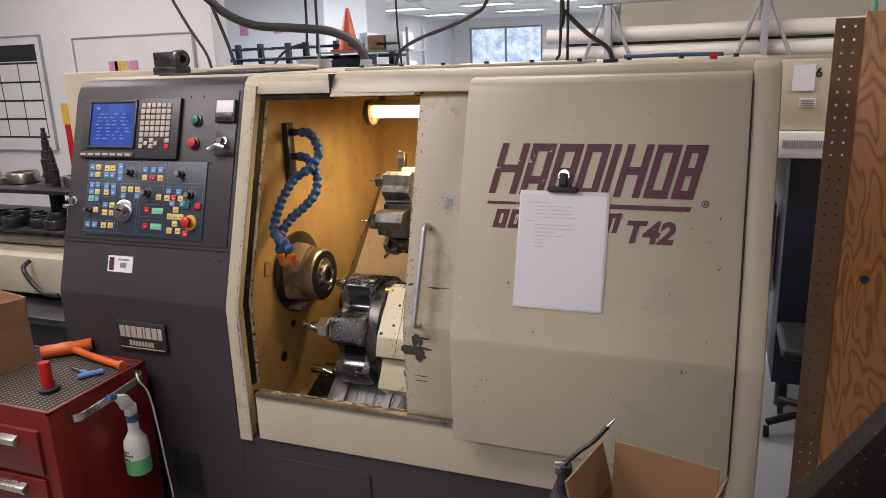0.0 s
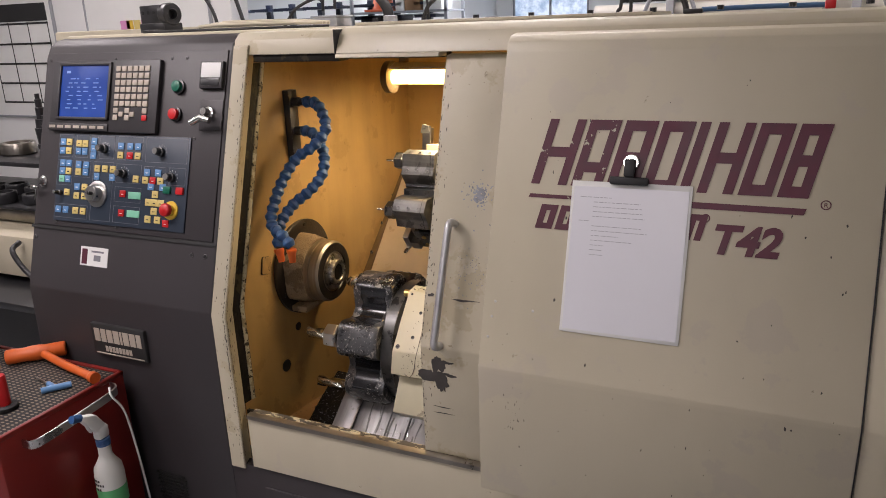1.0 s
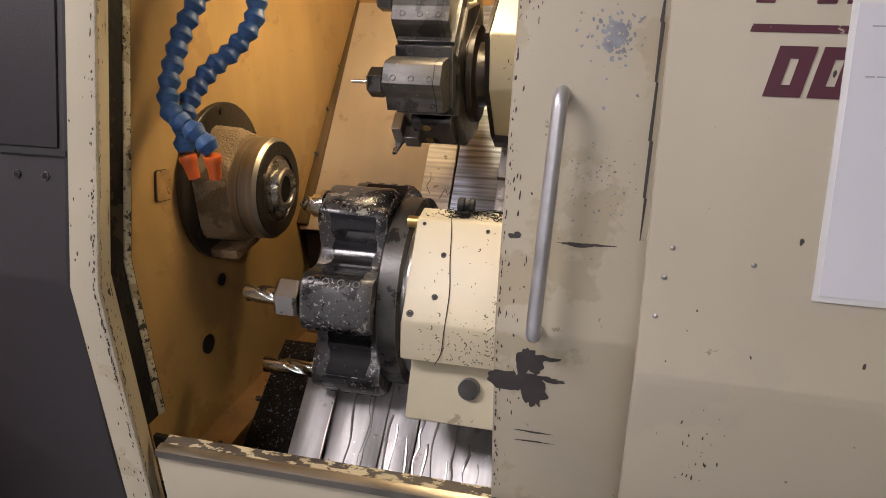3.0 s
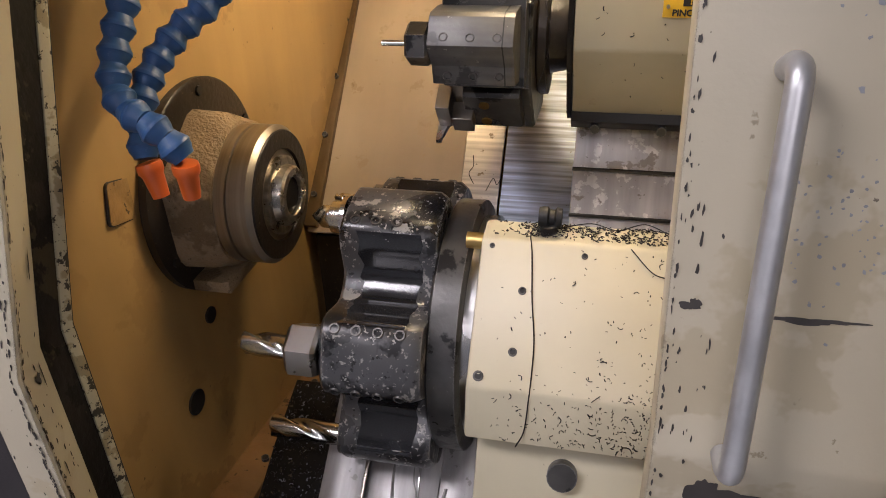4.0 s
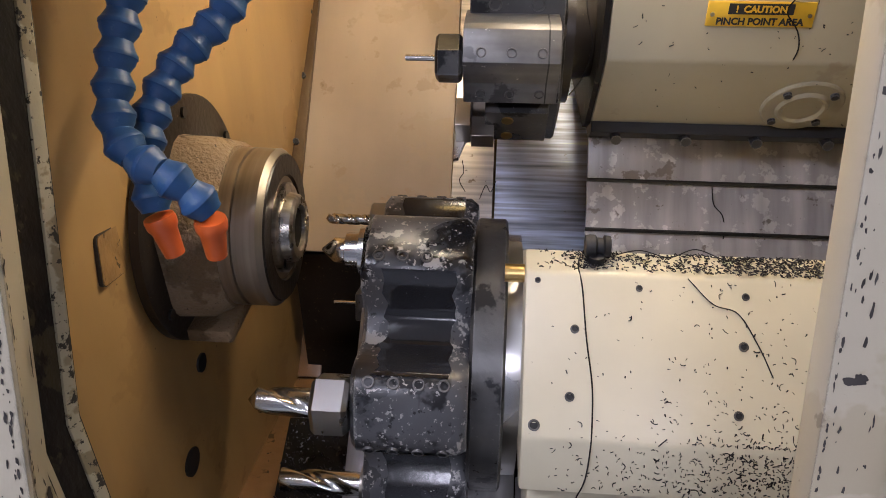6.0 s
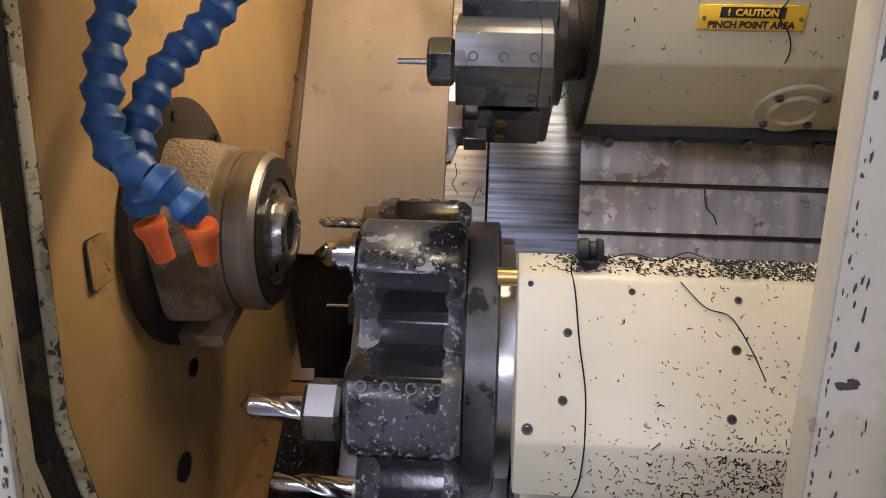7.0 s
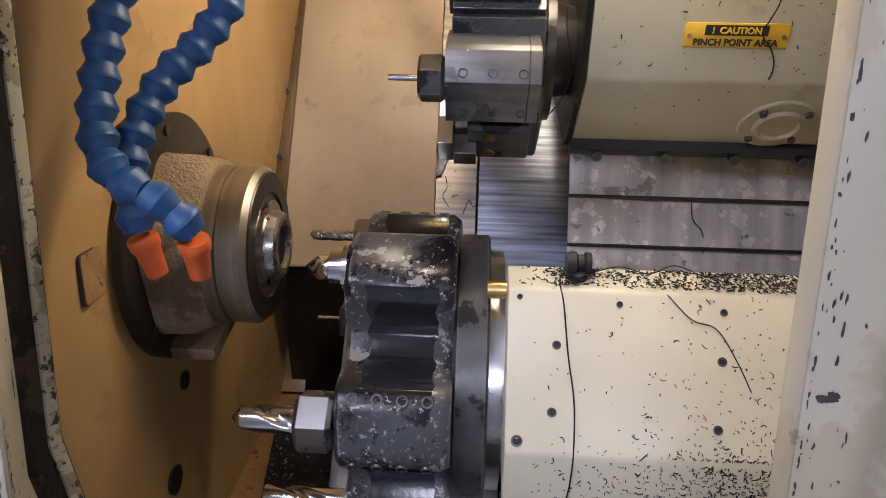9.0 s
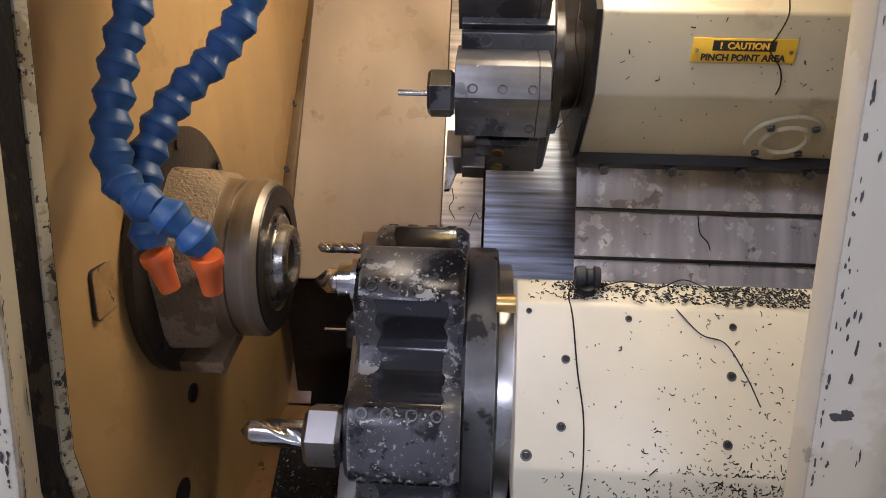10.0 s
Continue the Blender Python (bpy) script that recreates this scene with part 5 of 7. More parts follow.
part("bare_patch", bm, PATCH, inner, "dark bare patch where paint has flaked off", smooth=0)
bm = B()
flat_blob(bm, ML, -0.310, up(1.209), 0.0052, 0.0050, 21, 0.5)
part("paint_chip", bm, PATCH, inner, smooth=0)
bm = B()
flat_blob(bm, ML, -0.232, up(1.205), 0.028, 0.0022, 22, 0.5)
part("scratch", bm, PATCH, inner, smooth=0)
for k, z in enumerate((0.955, 0.940)):
    bm = B()
    flat_blob(bm, MLOW, -0.275, z, 0.022, 0.0012, 30 + k, 0.4)
    part("scratch", bm, PATCH, inner, smooth=0)
bm = B()
g = random.Random(11)
for i in range(150):
    r = abs(g.gauss(0, 0.017))
    a = g.uniform(0, 6.28)
    s = g.uniform(0.0008, 0.0030) * (1.4 if r < 0.012 else 0.8)
    flat_blob(bm, ML, -0.218 + r * math.cos(a), up(1.424) + r * 1.3 * math.sin(a), s, s, 100 + i, 0.4, 7, -0.0006 - 0.000002 * i)
for i in range(60):
    s = g.uniform(0.0006, 0.0016)
    flat_blob(bm, ML, -0.225 + g.gauss(0, 0.018), up(1.27) + g.gauss(0, 0.03), s, s, 300 + i, 0.4, 6, -0.0006 - 0.000002 * i)
o = part("worn_paint", bm, CHIPGREY, inner, "worn grey spots in the paint", smooth=0)
o["kind"] = "stuff"
bm = B()
for i in range(170):
    z = g.uniform(0.85, 1.68)
    M = ML if z > ZK else MLOW
    s = g.uniform(0.0004, 0.0017)
    flat_blob(bm, M, -0.323 + g.random() ** 4 * 0.03, up(z) if z > ZK else z, s * 0.7, s * g.uniform(1, 3.5), 500 + i, 0.4, 7, -0.0006 - 0.000002 * i)
o = part("edge_wear", bm, PATCH, inner, smooth=0)
o["kind"] = "stuff"
bm = B()
MRL = Matrix.Translation((0, -0.032, 0))
for i in range(60):
    z = g.uniform(0.85, 1.68)
    M = MR if z > ZK else MRL
    s = g.uniform(0.0005, 0.0018)
    flat_blob(bm, M, g.uniform(-0.15, 0.5), up(z) if z > ZK else z, s, s * g.uniform(0.6, 3), 700 + i, 0.4, 7, -0.0006 - 0.000002 * i)
for i in range(26):
    s = g.uniform(0.0006, 0.0020)
    flat_blob(bm, MRL, -0.09 + g.gauss(0, 0.012), g.uniform(0.95, 1.07), s * 0.5, s * g.uniform(0.5, 2), 800 + i, 0.4, 7, -0.0006 - 0.000002 * i)
o = part("paint_specks", bm, PATCH, outer, smooth=0)
o["kind"] = "stuff"
bm = B()
stroke_z = [(1.215, 0.0006), (1.26, 0.0016), (1.32, 0.0020), (1.38, 0.0014), (1.44, 0.0022), (1.475, 0.0005)]
for (za, wa), (zb, wb_) in zip(stroke_z, stroke_z[1:]):
    bm.faces.new([bm.verts.new(ML @ Vector((x, -0.0008, up(z)))) for x, z in ((-0.1705 - wa, za), (-0.1705 + wa, za), (-0.1690 + wb_, zb), (-0.1690 - wb_, zb))])
part("scratch", bm, PATCH, inner, "long dark rub mark beside the outer leaf", smooth=0)
part("end_gap", box(B(), 0.5268, 0.5290, -0.0006, 0.02, up(ZK), up(1.735), m=MR), BLACKINK, outer)
part("end_gap", box(B(), 0.5268, 0.5290, -0.0325, -0.01, 0.815, ZK), BLACKINK, outer)
for i, (x, z) in enumerate(((-0.140, 1.235), (-0.145, 1.205), (-0.150, 1.165), (-0.06, 1.225))):
    bm = B()
    lathe(bm, (0, 0, 0), (0, -1, 0), [(0, 0), (0, 0.003), (0.0015, 0.0026), (0.0025, 0)], 10)
    part("rivet", bm, STEEL, outer).matrix_basis = MR @ Matrix.Translation((x, 0, up(z)))


# chips along the corner post
def lean(y, z):
    return y + 0.32 * max(0.0, z - ZK)


def post_front(u, z, off):
    return Vector((-0.861 - u, lean(0.012, z) - off, z))


def post_side(u, z, off):
    return Vector((-0.8565 - 0.3453 * u + 0.94 * off, lean(0.0165 + 0.9385 * u, z) + 0.34 * off, z))


def flake(bm, f, u, z, ru, rz, seed, off=0.0007, n=9):
    g2 = random.Random(seed)
    ring = [bm.verts.new(f(u + ru * q * math.cos(2 * math.pi * i / n), z + rz * q * math.sin(2 * math.pi * i / n), off)) for i, q in enumerate(g2.uniform(0.6, 1.3) for _ in range(n))]
    bm.faces.new(ring)


bm = B()
for i in range(520):
    z = g.uniform(0.68, 1.70) if i % 3 else g.gauss(1.02, 0.10)
    if not 0.67 < z < 1.73:
        continue
    s = g.uniform(0.0004, 0.0018)
    f = post_front if g.random() < 0.45 else post_side
    flake(bm, f, abs(g.gauss(0, 0.0022)) if i % 5 else g.uniform(0, 0.036), z, s * 0.8, s * g.uniform(0.8, 3.2), 1000 + i, 0.0005 + 0.000001 * i)
for u, z, ru, rz in ((0.022, 1.082, 0.0050, 0.0060), (0.031, 1.080, 0.0011, 0.017), (0.033, 1.18, 0.0018, 0.013), (0.028, 1.42, 0.0015, 0.012), (0.012, 0.98, 0.0012, 0.012)):
    flake(bm, post_side, u, z, ru, rz, int(z * 1000), 0.0013, 16)
o = part("edge_wear", bm, FLAKE, cnc, "dark chips along the post's edge", smooth=0)
o["kind"] = "stuff"


# decals: slanted maroon strokes
def stroke(bm, x0, z0, x1, z1, w, m, y=-0.0012):
    V = [bm.verts.new(m @ Vector((x, yy, up(z)))) for yy in (y, -0.0001) for x, z in ((x0, z0), (x0 + w, z0), (x1 + w, z1), (x1, z1))]
    bm.faces.new(V[:4])
    for a, b in ((0, 1), (1, 2), (2, 3), (3, 0)):
        bm.faces.new((V[a], V[b], V[b + 4], V[a + 4]))


def glyph(x, w, z0, z1, bars, lean, sw, bh, material, name):
    """A slanted two-stem mark with cross bars at the given heights."""
    bm = B()
    h = z1 - z0
    stroke(bm, x, z0, x + lean * h, z1, sw, MR)
    if w > sw * 1.5:
        stroke(bm, x + w - sw, z0, x + w - sw + lean * h, z1, sw, MR, -0.0013)
        for b in bars:
            zb = z0 + b * (h - bh)
            xa = x + lean * (zb - z0)
            stroke(bm, xa, zb, xa + lean * bh, zb + bh, w, MR, -0.0014)
    return part(name, bm, material, outer, smooth=0)


gx = -0.088
for w, bars, mt in ((0.072, (0.5,), MAROON_W), (0.060, (0.25, 1), MAROON_W), (0.060, (0.45, 1), MAROON), (0.058, (0, 1), MAROON), (0.023, (), MAROON), (0.062, (0.5,), MAROON), (0.056, (0, 1), MAROON), (0.050, (0, 0.5, 1), MAROON)):
    glyph(gx, w, 1.468, 1.592, bars, 0.24, 0.0175, 0.019, mt, "brand_mark")
    gx += w + 0.0085
bm = B()
stroke(bm, -0.09, 1.442, -0.088, 1.449, 0.115, MR)
part("decal_rule", bm, MAROON_W, outer, smooth=0)
bm = B()
stroke(bm, 0.022, 1.440, 0.026, 1.451, 0.386, MR)
part("decal_rule", bm, MAROON, outer, smooth=0)
glyph(-0.072, 0.034, 1.384, 1.430, (0, 1), 0.24, 0.013, 0.011, MAROON_W, "brand_mark")
glyph(-0.032, 0.034, 1.384, 1.430, (0, 1), 0.24, 0.013, 0.011, MAROON, "brand_mark")
glyph(0.212, 0.030, 1.384, 1.430, (1,), 0.24, 0.012, 0.011, MAROON, "brand_mark")
lettering("model_number", "T42", 0.258, -0.0012, up(1.366), 0.072, MAROON, outer, m=MR, shear=0.24, extrude=0.0005, bold=0.0028)
for x, z, r in ((0.441, 1.459, 0.0085), (0.248, 1.424, 0.008)):
    bm = B()
    n = 28
    A = [[bm.verts.new(MR @ Vector((x + q * math.cos(2 * math.pi * i / n), -0.0012, up(z) + q * math.sin(2 * math.pi * i / n)))) for i in range(n)] for q in (r, r * 0.78)]
    for i in range(n):
        bm.faces.new((A[0][i], A[0][(i + 1) % n], A[1][(i + 1) % n], A[1][i]))
    part("decal_ring", bm, MAROON, outer, smooth=0)
    lettering("decal_letter", "R", x, -0.0012, up(z) - r * 0.48, r * 1.35, MAROON, outer, m=MR, extrude=0.0003, align="CENTER")

# instruction sheet held by a magnet clip
pp = thing("instruction_sheet", "white printed instruction sheet in a clear sleeve on the guard", "paper sheet", (0.11, -0.02, 1.2))
bm = B()
box(bm, -0.003, 0.222, -0.0035, -0.0005, up(1.196), up(1.478), 0.001, m=MR)
part("sleeve", bm, WHITEPL, pp, "clear plastic sleeve edge")
bm = B()
box(bm, 0.0025, 0.2165, -0.0045, -0.0034, up(1.202), up(1.468), m=MR)
sheet = part("sheet", bm, PAPER, pp, "white paper")
bm = B()
g = random.Random(5)
rows = [(0.016, 0.06)] + [(0.042, g.uniform(0.07, 0.10)) for k in range(4)] + [(0.016, 0.02)] + [(0.042, g.uniform(0.05, 0.11)) for k in range(4)] + [(0.042, 0.025)] * 3
for k, (x, w) in enumerate(rows):
    z = 1.448 - 0.0088 * k
    q = x
    while q < x + w:
        wl_ = g.uniform(0.004, 0.012)
        box(bm, q, min(q + wl_, x + w), -0.0050, -0.0044, up(z), up(z) + 0.0013, m=MR)
        q += wl_ + 0.002
o = part("print", bm, PALEINK, sheet, "small printed lines", smooth=0)
o["kind"] = "stuff"
cl = thing("magnet_clip", "chrome bulldog magnet clip holding the sheet", "clip", (0.105, 0.08, 1.48))
bm = B()
lathe(bm, (0.106, 0, up(1.515)), (0.106, -1, up(1.515)), [(0, 0), (0, 0.0155), (0.007, 0.0155), (0.009, 0.0135), (0.009, 0.007), (0.014, 0.006), (0.014, 0)], 28)
part("magnet", (lambda b: (add(b, bm, MR), b)[1])(B()), CHROME, cl, "round chrome magnet")
bm = B()
box(bm, 0.070, 0.142, -0.016, -0.0046, up(1.474), up(1.488), 0.003, m=MR)
box(bm, 0.096, 0.116, -0.020, -0.010, up(1.488), up(1.520), 0.003, m=MR)
part("jaw", bm, BLACKRUB, cl, "black sprung jaws")

# ---- control cabinet ----
cc = thing("control_cabinet", "charcoal cnc control cabinet with screen and operator panel", "control cabinet", (-1.24, 0.3, 0))
XL, XR = -1.575, -0.907
bm = B()
prism(bm, [(YF + 0.02, 0.03), (YF - 0.006, 0.80), (YF, ZK), (YF + 0.32 * 0.625, 1.725), (YF + 0.218, 1.755), (YF + 0.240, 1.770), (YF + 0.27, 1.775), (0.60, 1.775), (0.60, 0.03)], XL, XR, 0.006)
cab = part("cabinet_body", bm, CHARCOAL, cc, "charcoal painted steel cabinet")
part("front_cover", box(B(), XL + 0.012, XR - 0.012, -0.004, 0.002, up(1.272), up(1.735), 0.002, m=MU), CHARCOAL, cc, "charcoal front cover plate")
part("panel_seam", box(B(), XL - 0.001, XR + 0.001, -0.0044, 0.004, up(1.262), up(1.2705), m=MU), BLACKINK, cc)
part("side_seam", box(B(), XR - 0.002, XR + 0.003, -0.003, 0.02, up(1.10), up(1.75), m=MU), BLACKINK, cc)


def on(name, x0, x1, z0, z1, d0, d1, material, parent, label="", bev=0.0):
    return part(name, box(B(), x0, x1, -d1, -d0, up(z0), up(z1), bev, m=MU), material, parent, label)


crt = on("display_unit", -1.520, -1.126, 1.526, 1.712, 0.004, 0.018, CHARCOAL2, cc, "dark display and keypad unit", 0.003)
bm = B()
for a, b, c, d in ((-1.490, -1.292, 1.697, 1.706), (-1.490, -1.292, 1.556, 1.563), (-1.490, -1.481, 1.556, 1.706), (-1.301, -1.292, 1.556, 1.706)):
    box(bm, a, b, -0.025, -0.017, up(c), up(d), 0.002, m=MU)
part("bezel", bm, CHARCOAL2, crt)
scr = on("screen", -1.482, -1.300, 1.562, 1.698, 0.0175, 0.0195, SCREEN, crt, "lit blue screen")
bm = B()
g = random.Random(2)
box(bm, -1.462, -1.448, -0.0202, -0.0194, up(1.678), up(1.684), m=MU)
for k in range(8):
    q = -1.465 + g.uniform(0, 0.02)
    while q < -1.33:
        w = g.uniform(0.006, 0.02)
        box(bm, q, q + w, -0.0202, -0.0194, up(1.662 - k * 0.011), up(1.6645 - k * 0.011), m=MU)
        q += w + g.uniform(0.004, 0.03)
o = part("screen_lines", bm, SCREENTXT, scr, smooth=0)
o["kind"] = "stuff"
on("soft_key_bar", -1.520, -1.292, 1.527, 1.546, 0.017, 0.022, CHARCOAL2, crt, "", 0.002)

for k in range(7):
    on("soft_key", -1.512 + k * 0.031, -1.490 + k * 0.031, 1.533, 1.540, 0.021, 0.0235, KEYGREY, crt)
for r in range(8):
    for c in range(6):
        if r == 6 and c in (1, 3, 4):
            continue
        if r == 7 and c in (1, 3, 4):
            continue
        x, z = -1.276 + c * 0.0205, 1.682 - r * 0.0178
        on("key", x, x + 0.0165, z, z + 0.0135, 0.0175, 0.0215, RED if (r == 7 and c == 5) else KEYGREY, crt, "", 0.001)
on("key", -1.256, -1.241, 1.5665, 1.579, 0.0175, 0.0215, KEYGREY, crt, "", 0.001)
on("key", -1.2165, -1.2015, 1.5665, 1.579, 0.0175, 0.0215, KEYGREY, crt, "", 0.001)

OX0, OX1, OZ0, OZ1 = -1.487, -1.011, 1.287, 1.521
op = on("operator_panel", OX0, OX1, OZ0, OZ1, 0.003, 0.008, PANELBLUE, cc, "slate operator panel crowded with keys and knobs", 0.001)


def uv(u, v):
    return OX0 + u * (OX1 - OX0), OZ1 - v * (OZ1 - OZ0)


KC = dict(b=KEYBLUE, y=KEYYEL, r=RED, g=KEYGRN)
KEY_LAYOUT = "b.04.1 y.09.1 b.04.2 y.09.2 y.17.11 y.22.11 b.17.2 b.22.2 b.29.08 b.29.16 b.29.24 b.50.12 b.57.12 b.63.12 y.50.22 r.57.22 y.63.22 b.05.34 b.10.34 b.05.43 y.10.43 g.05.52 b.10.52 b.18.35 b.24.35 y.18.43 b.24.43 y.33.38 y.39.38 y.45.38 b.33.47 b.45.47 y.63.47 b.71.39 b.79.39 y.70.475 r.755.475 y.81.475 b.18.6 y.24.6 y.18.7 y.24.7 y.10.67 b.04.87 b.10.87 y.18.87 y.24.87 r.54.64 r.54.85 y.78.62 y.735.71 y.78.71 y.825.71 y.78.80 y.74.89 y.81.89 b.745.54 b.83.54 r.87.92"
for tok in KEY_LAYOUT.split():
    c, u, v = tok.split(".")
    x, z = uv(float("0." + u), float("0." + v))
    k = on("key", x - 0.0105, x + 0.0105, z - 0.0088, z + 0.0088, 0.0075, 0.0105, KC[c], op, "", 0.001)
    on("key_mark", x - 0.004, x + 0.004, z - 0.0025, z - 0.0005, 0.0104, 0.0109, WHITEPL if c in "br" else BLACKINK, k)
for u, v in ((0.63, 0.65), (0.63, 0.85)):
    x, z = uv(u, v)
    on("wide_key", x - 0.022, x + 0.022, z - 0.009, z + 0.009, 0.0075, 0.0105, KEYGRN, op, "", 0.001)
for x0, x1, y0, y1 in ((0.0, 0.13, 0, 0.28), (0.14, 0.25, 0, 0.28), (0.255, 0.325, 0, 0.28), (0.33, 0.455, 0, 0.28), (0.47, 0.67, 0, 0.28), (0.68, 0.99, 0.0, 0.29), (0.0, 0.135, 0.29, 0.60), (0.145, 0.28, 0.29, 0.50), (0.29, 0.46, 0.29, 0.97), (0.47, 0.67, 0.30, 0.53), (0.68, 0.85, 0.31, 0.52), (0.86, 0.99, 0.31, 0.52), (0.47, 0.68, 0.55, 0.74), (0.47, 0.68, 0.76, 0.97), (0.0, 0.28, 0.79, 0.97)):
    a, b = uv(x0 + 0.006, y1 - 0.01), uv(x1 - 0.006, y0 + 0.015)
    bm = B()
    for q in ((a[0], b[0], a[1], a[1] + 0.0008), (a[0], b[0], b[1] - 0.0008, b[1]), (a[0], a[0] + 0.0008, a[1], b[1]), (b[0] - 0.0008, b[0], a[1], b[1])):
        box(bm, q[0], q[1], -0.0086, -0.0079, up(q[2]), up(q[3]), m=MU)
    part("panel_outline", bm, INK, op, smooth=0)


def knob(x, z, d, prof, material, parent, name="knob", label="", n=28):
    b = B()
    lathe(b, (x, -d, up(z)), (x, -d - 1, up(z)), prof, n)
    b2 = B()
    add(b2, b, MU)
    return part(name, b2, material, parent, label)


for u, v in ((0.375, 0.16), (0.80, 0.165), (0.535, 0.42), (0.89, 0.43), (0.05, 0.68)):
    x, z = uv(u, v)
    s = 0.62 if u < 0.1 else 1.0
    kn = knob(x, z, 0.008, [(0, 0), (0, 0.0125 * s), (0.010, 0.0125 * s), (0.011, 0.010 * s), (0.024, 0.009 * s), (0.025, 0)], BLACK, op, "selector_knob", "black selector knob with silver cap", 18)
    knob(x, z, 0.033, [(0, 0), (0, 0.0082 * s), (0.0012, 0.0078 * s), (0.0012, 0)], STEEL, kn, "knob_cap")
    for j in range(9):
        a = radians(-30 + 30 * j)
        q = (x + 0.018 * math.cos(a), z + 0.018 * math.sin(a) * CA)
        if s == 1.0 and j < 6:
            on("dial_tick", q[0] - 0.001, q[0] + 0.001, q[1] - 0.001, q[1] + 0.001, 0.0079, 0.0085, WHITEPL, kn)
x, z = uv(0.345, 0.665)
wh = knob(x, z, 0.008, [(0, 0), (0, 0.036), (0.004, 0.036), (0.005, 0.034), (0.005, 0.0225), (0.024, 0.0215), (0.026, 0.0195), (0.026, 0)], STEEL, op, "handwheel", "bright steel pulse handwheel", 40)
knob(x + 0.007, z, 0.034, [(0, 0), (0, 0.005), (0.012, 0.0045), (0.013, 0)], BLACK, wh, "crank_pin")
x, z = uv(0.90, 0.775)
ring = knob(x, z, 0.008, [(0, 0), (0, 0.0245), (0.003, 0.024), (0.003, 0.015), (0.014, 0.0145), (0.014, 0)], YELLOW, op, "stop_ring", "yellow emergency-stop ring", 36)
knob(x, z, 0.022, [(0, 0), (0, 0.0165), (0.004, 0.0175), (0.011, 0.0165), (0.015, 0.012), (0.016, 0)], RED, ring, "stop_button", "red emergency-stop mushroom")
x, z = uv(0.865, 0.565)
on("rocker_switch", x - 0.012, x + 0.012, z - 0.009, z + 0.009, 0.007, 0.014, GREEN, op, "green rocker switch", 0.002)
x, z = uv(0.955, 0.565)
on("rocker_switch", x - 0.012, x + 0.012, z - 0.009, z + 0.009, 0.007, 0.014, RED, op, "red rocker switch", 0.002)

for x, z, mt, nm in ((-1.066, 1.645, GREEN, "green"), (-1.070, 1.577, RED, "red")):
    b1 = knob(x, z, 0.003, [(0, 0), (0, 0.0195), (0.008, 0.0195), (0.009, 0.017), (0.009, 0)], BLACK, cc, "push_button", nm + " push button in a black collar")
    knob(x, z, 0.012, [(0, 0), (0, 0.0145), (0.009, 0.0140), (0.010, 0.012), (0.010, 0)], mt, b1, "button_cap")
mtr = on("load_meter", -0.994, -0.922, 1.640, 1.706, 0.003, 0.016, CHARCOAL2, cc, "dark-framed analogue load meter", 0.003)
on("meter_window", -0.989, -0.927, 1.666, 1.702, 0.015, 0.0175, WHITEPL, mtr, "pale meter face", 0.002)
on("meter_base", -0.987, -0.929, 1.645, 1.666, 0.015, 0.0185, BLACK, mtr, "", 0.002)
lkp = on("latch_plate", -0.992, -0.920, 1.540, 1.614, 0.003, 0.006, CHARCOAL, cc, "latch plate with chrome T-handle", 0.001)
knob(-0.958, 1.582, 0.006, [(0, 0), (0, 0.016), (0.008, 0.015), (0.010, 0.010), (0.028, 0.009), (0.028, 0)], CHROME, lkp, "latch_boss")
bm = B()
tube(bm, [MU @ Vector((-0.992, -0.034, up(1.553))), MU @ Vector((-0.960, -0.038, up(1.566))), MU @ Vector((-0.934, -0.034, up(1.560)))], 0.0085, 12)
part("t_handle", bm, CHROME, lkp)
lk2 = knob(-1.540, 1.388, 0.002, [(0, 0), (0, 0.017), (0.006, 0.016), (0.008, 0.010), (0.020, 0.009), (0.020, 0)], CHROME, cc, "key_lock", "chrome key lock with hanging keys")
bm = B()
box(bm, -1.565, -1.535, -0.028, -0.022, up(1.364), up(1.374), 0.002, m=MU)
box(bm, -1.545, -1.541, -0.026, -0.024, up(1.335), up(1.366), m=MU)
part("key_ring", bm, CHROME, lk2)
for x, z in ((-1.30, 1.717), (-1.05, 1.717), (-1.55, 1.717), (-1.40, 1.523), (-1.2, 1.522), (-1.004, 1.52), (-1.015, 1.295), (-1.48, 1.283), (-1.25, 1.282), (-1.10, 1.717)):
    knob(x, z, 0.003, [(0, 0), (0, 0.0042), (0.003, 0.0038), (0.004, 0)], BLACK, cc, "panel_screw", "", 10)
for x in (-1.56, -0.985, -0.94):
    knob(x, 1.236, 0.0, [(0, 0), (0, 0.006), (0.003, 0.0055), (0.004, 0)], BLACK, cc, "cover_screw", "", 10)
tg = on("asset_tag", -1.376, -1.274, 1.176, 1.226, 0.0, 0.0016, WHITEPL, cc, "white asset tag with marks", 0.0)
on("tag_mark", -1.370, -1.350, 1.180, 1.220, 0.0014, 0.0022, MAROON, tg)
on("tag_mark", -1.335, -1.290, 1.212, 1.217, 0.0014, 0.0022, INK, tg)
on("tag_mark", -1.325, -1.300, 1.190, 1.205, 0.0014, 0.0022, INK, tg)
bdg = part("badge", box(B(), -1.335, -1.140, 0.006, 0.018, 0.930, 1.023, 0.002), BLACKINK, cc, "black maker's badge with silver marks")
q = -1.322
for w in (0.020, 0.018, 0.020, 0.020, 0.007, 0.020, 0.020, 0.016):
    part("badge_mark", box(B(), q, q + w, 0.0045, 0.0065, 0.972, 1.010), KEYGREY, bdg)
    q += w + 0.0042
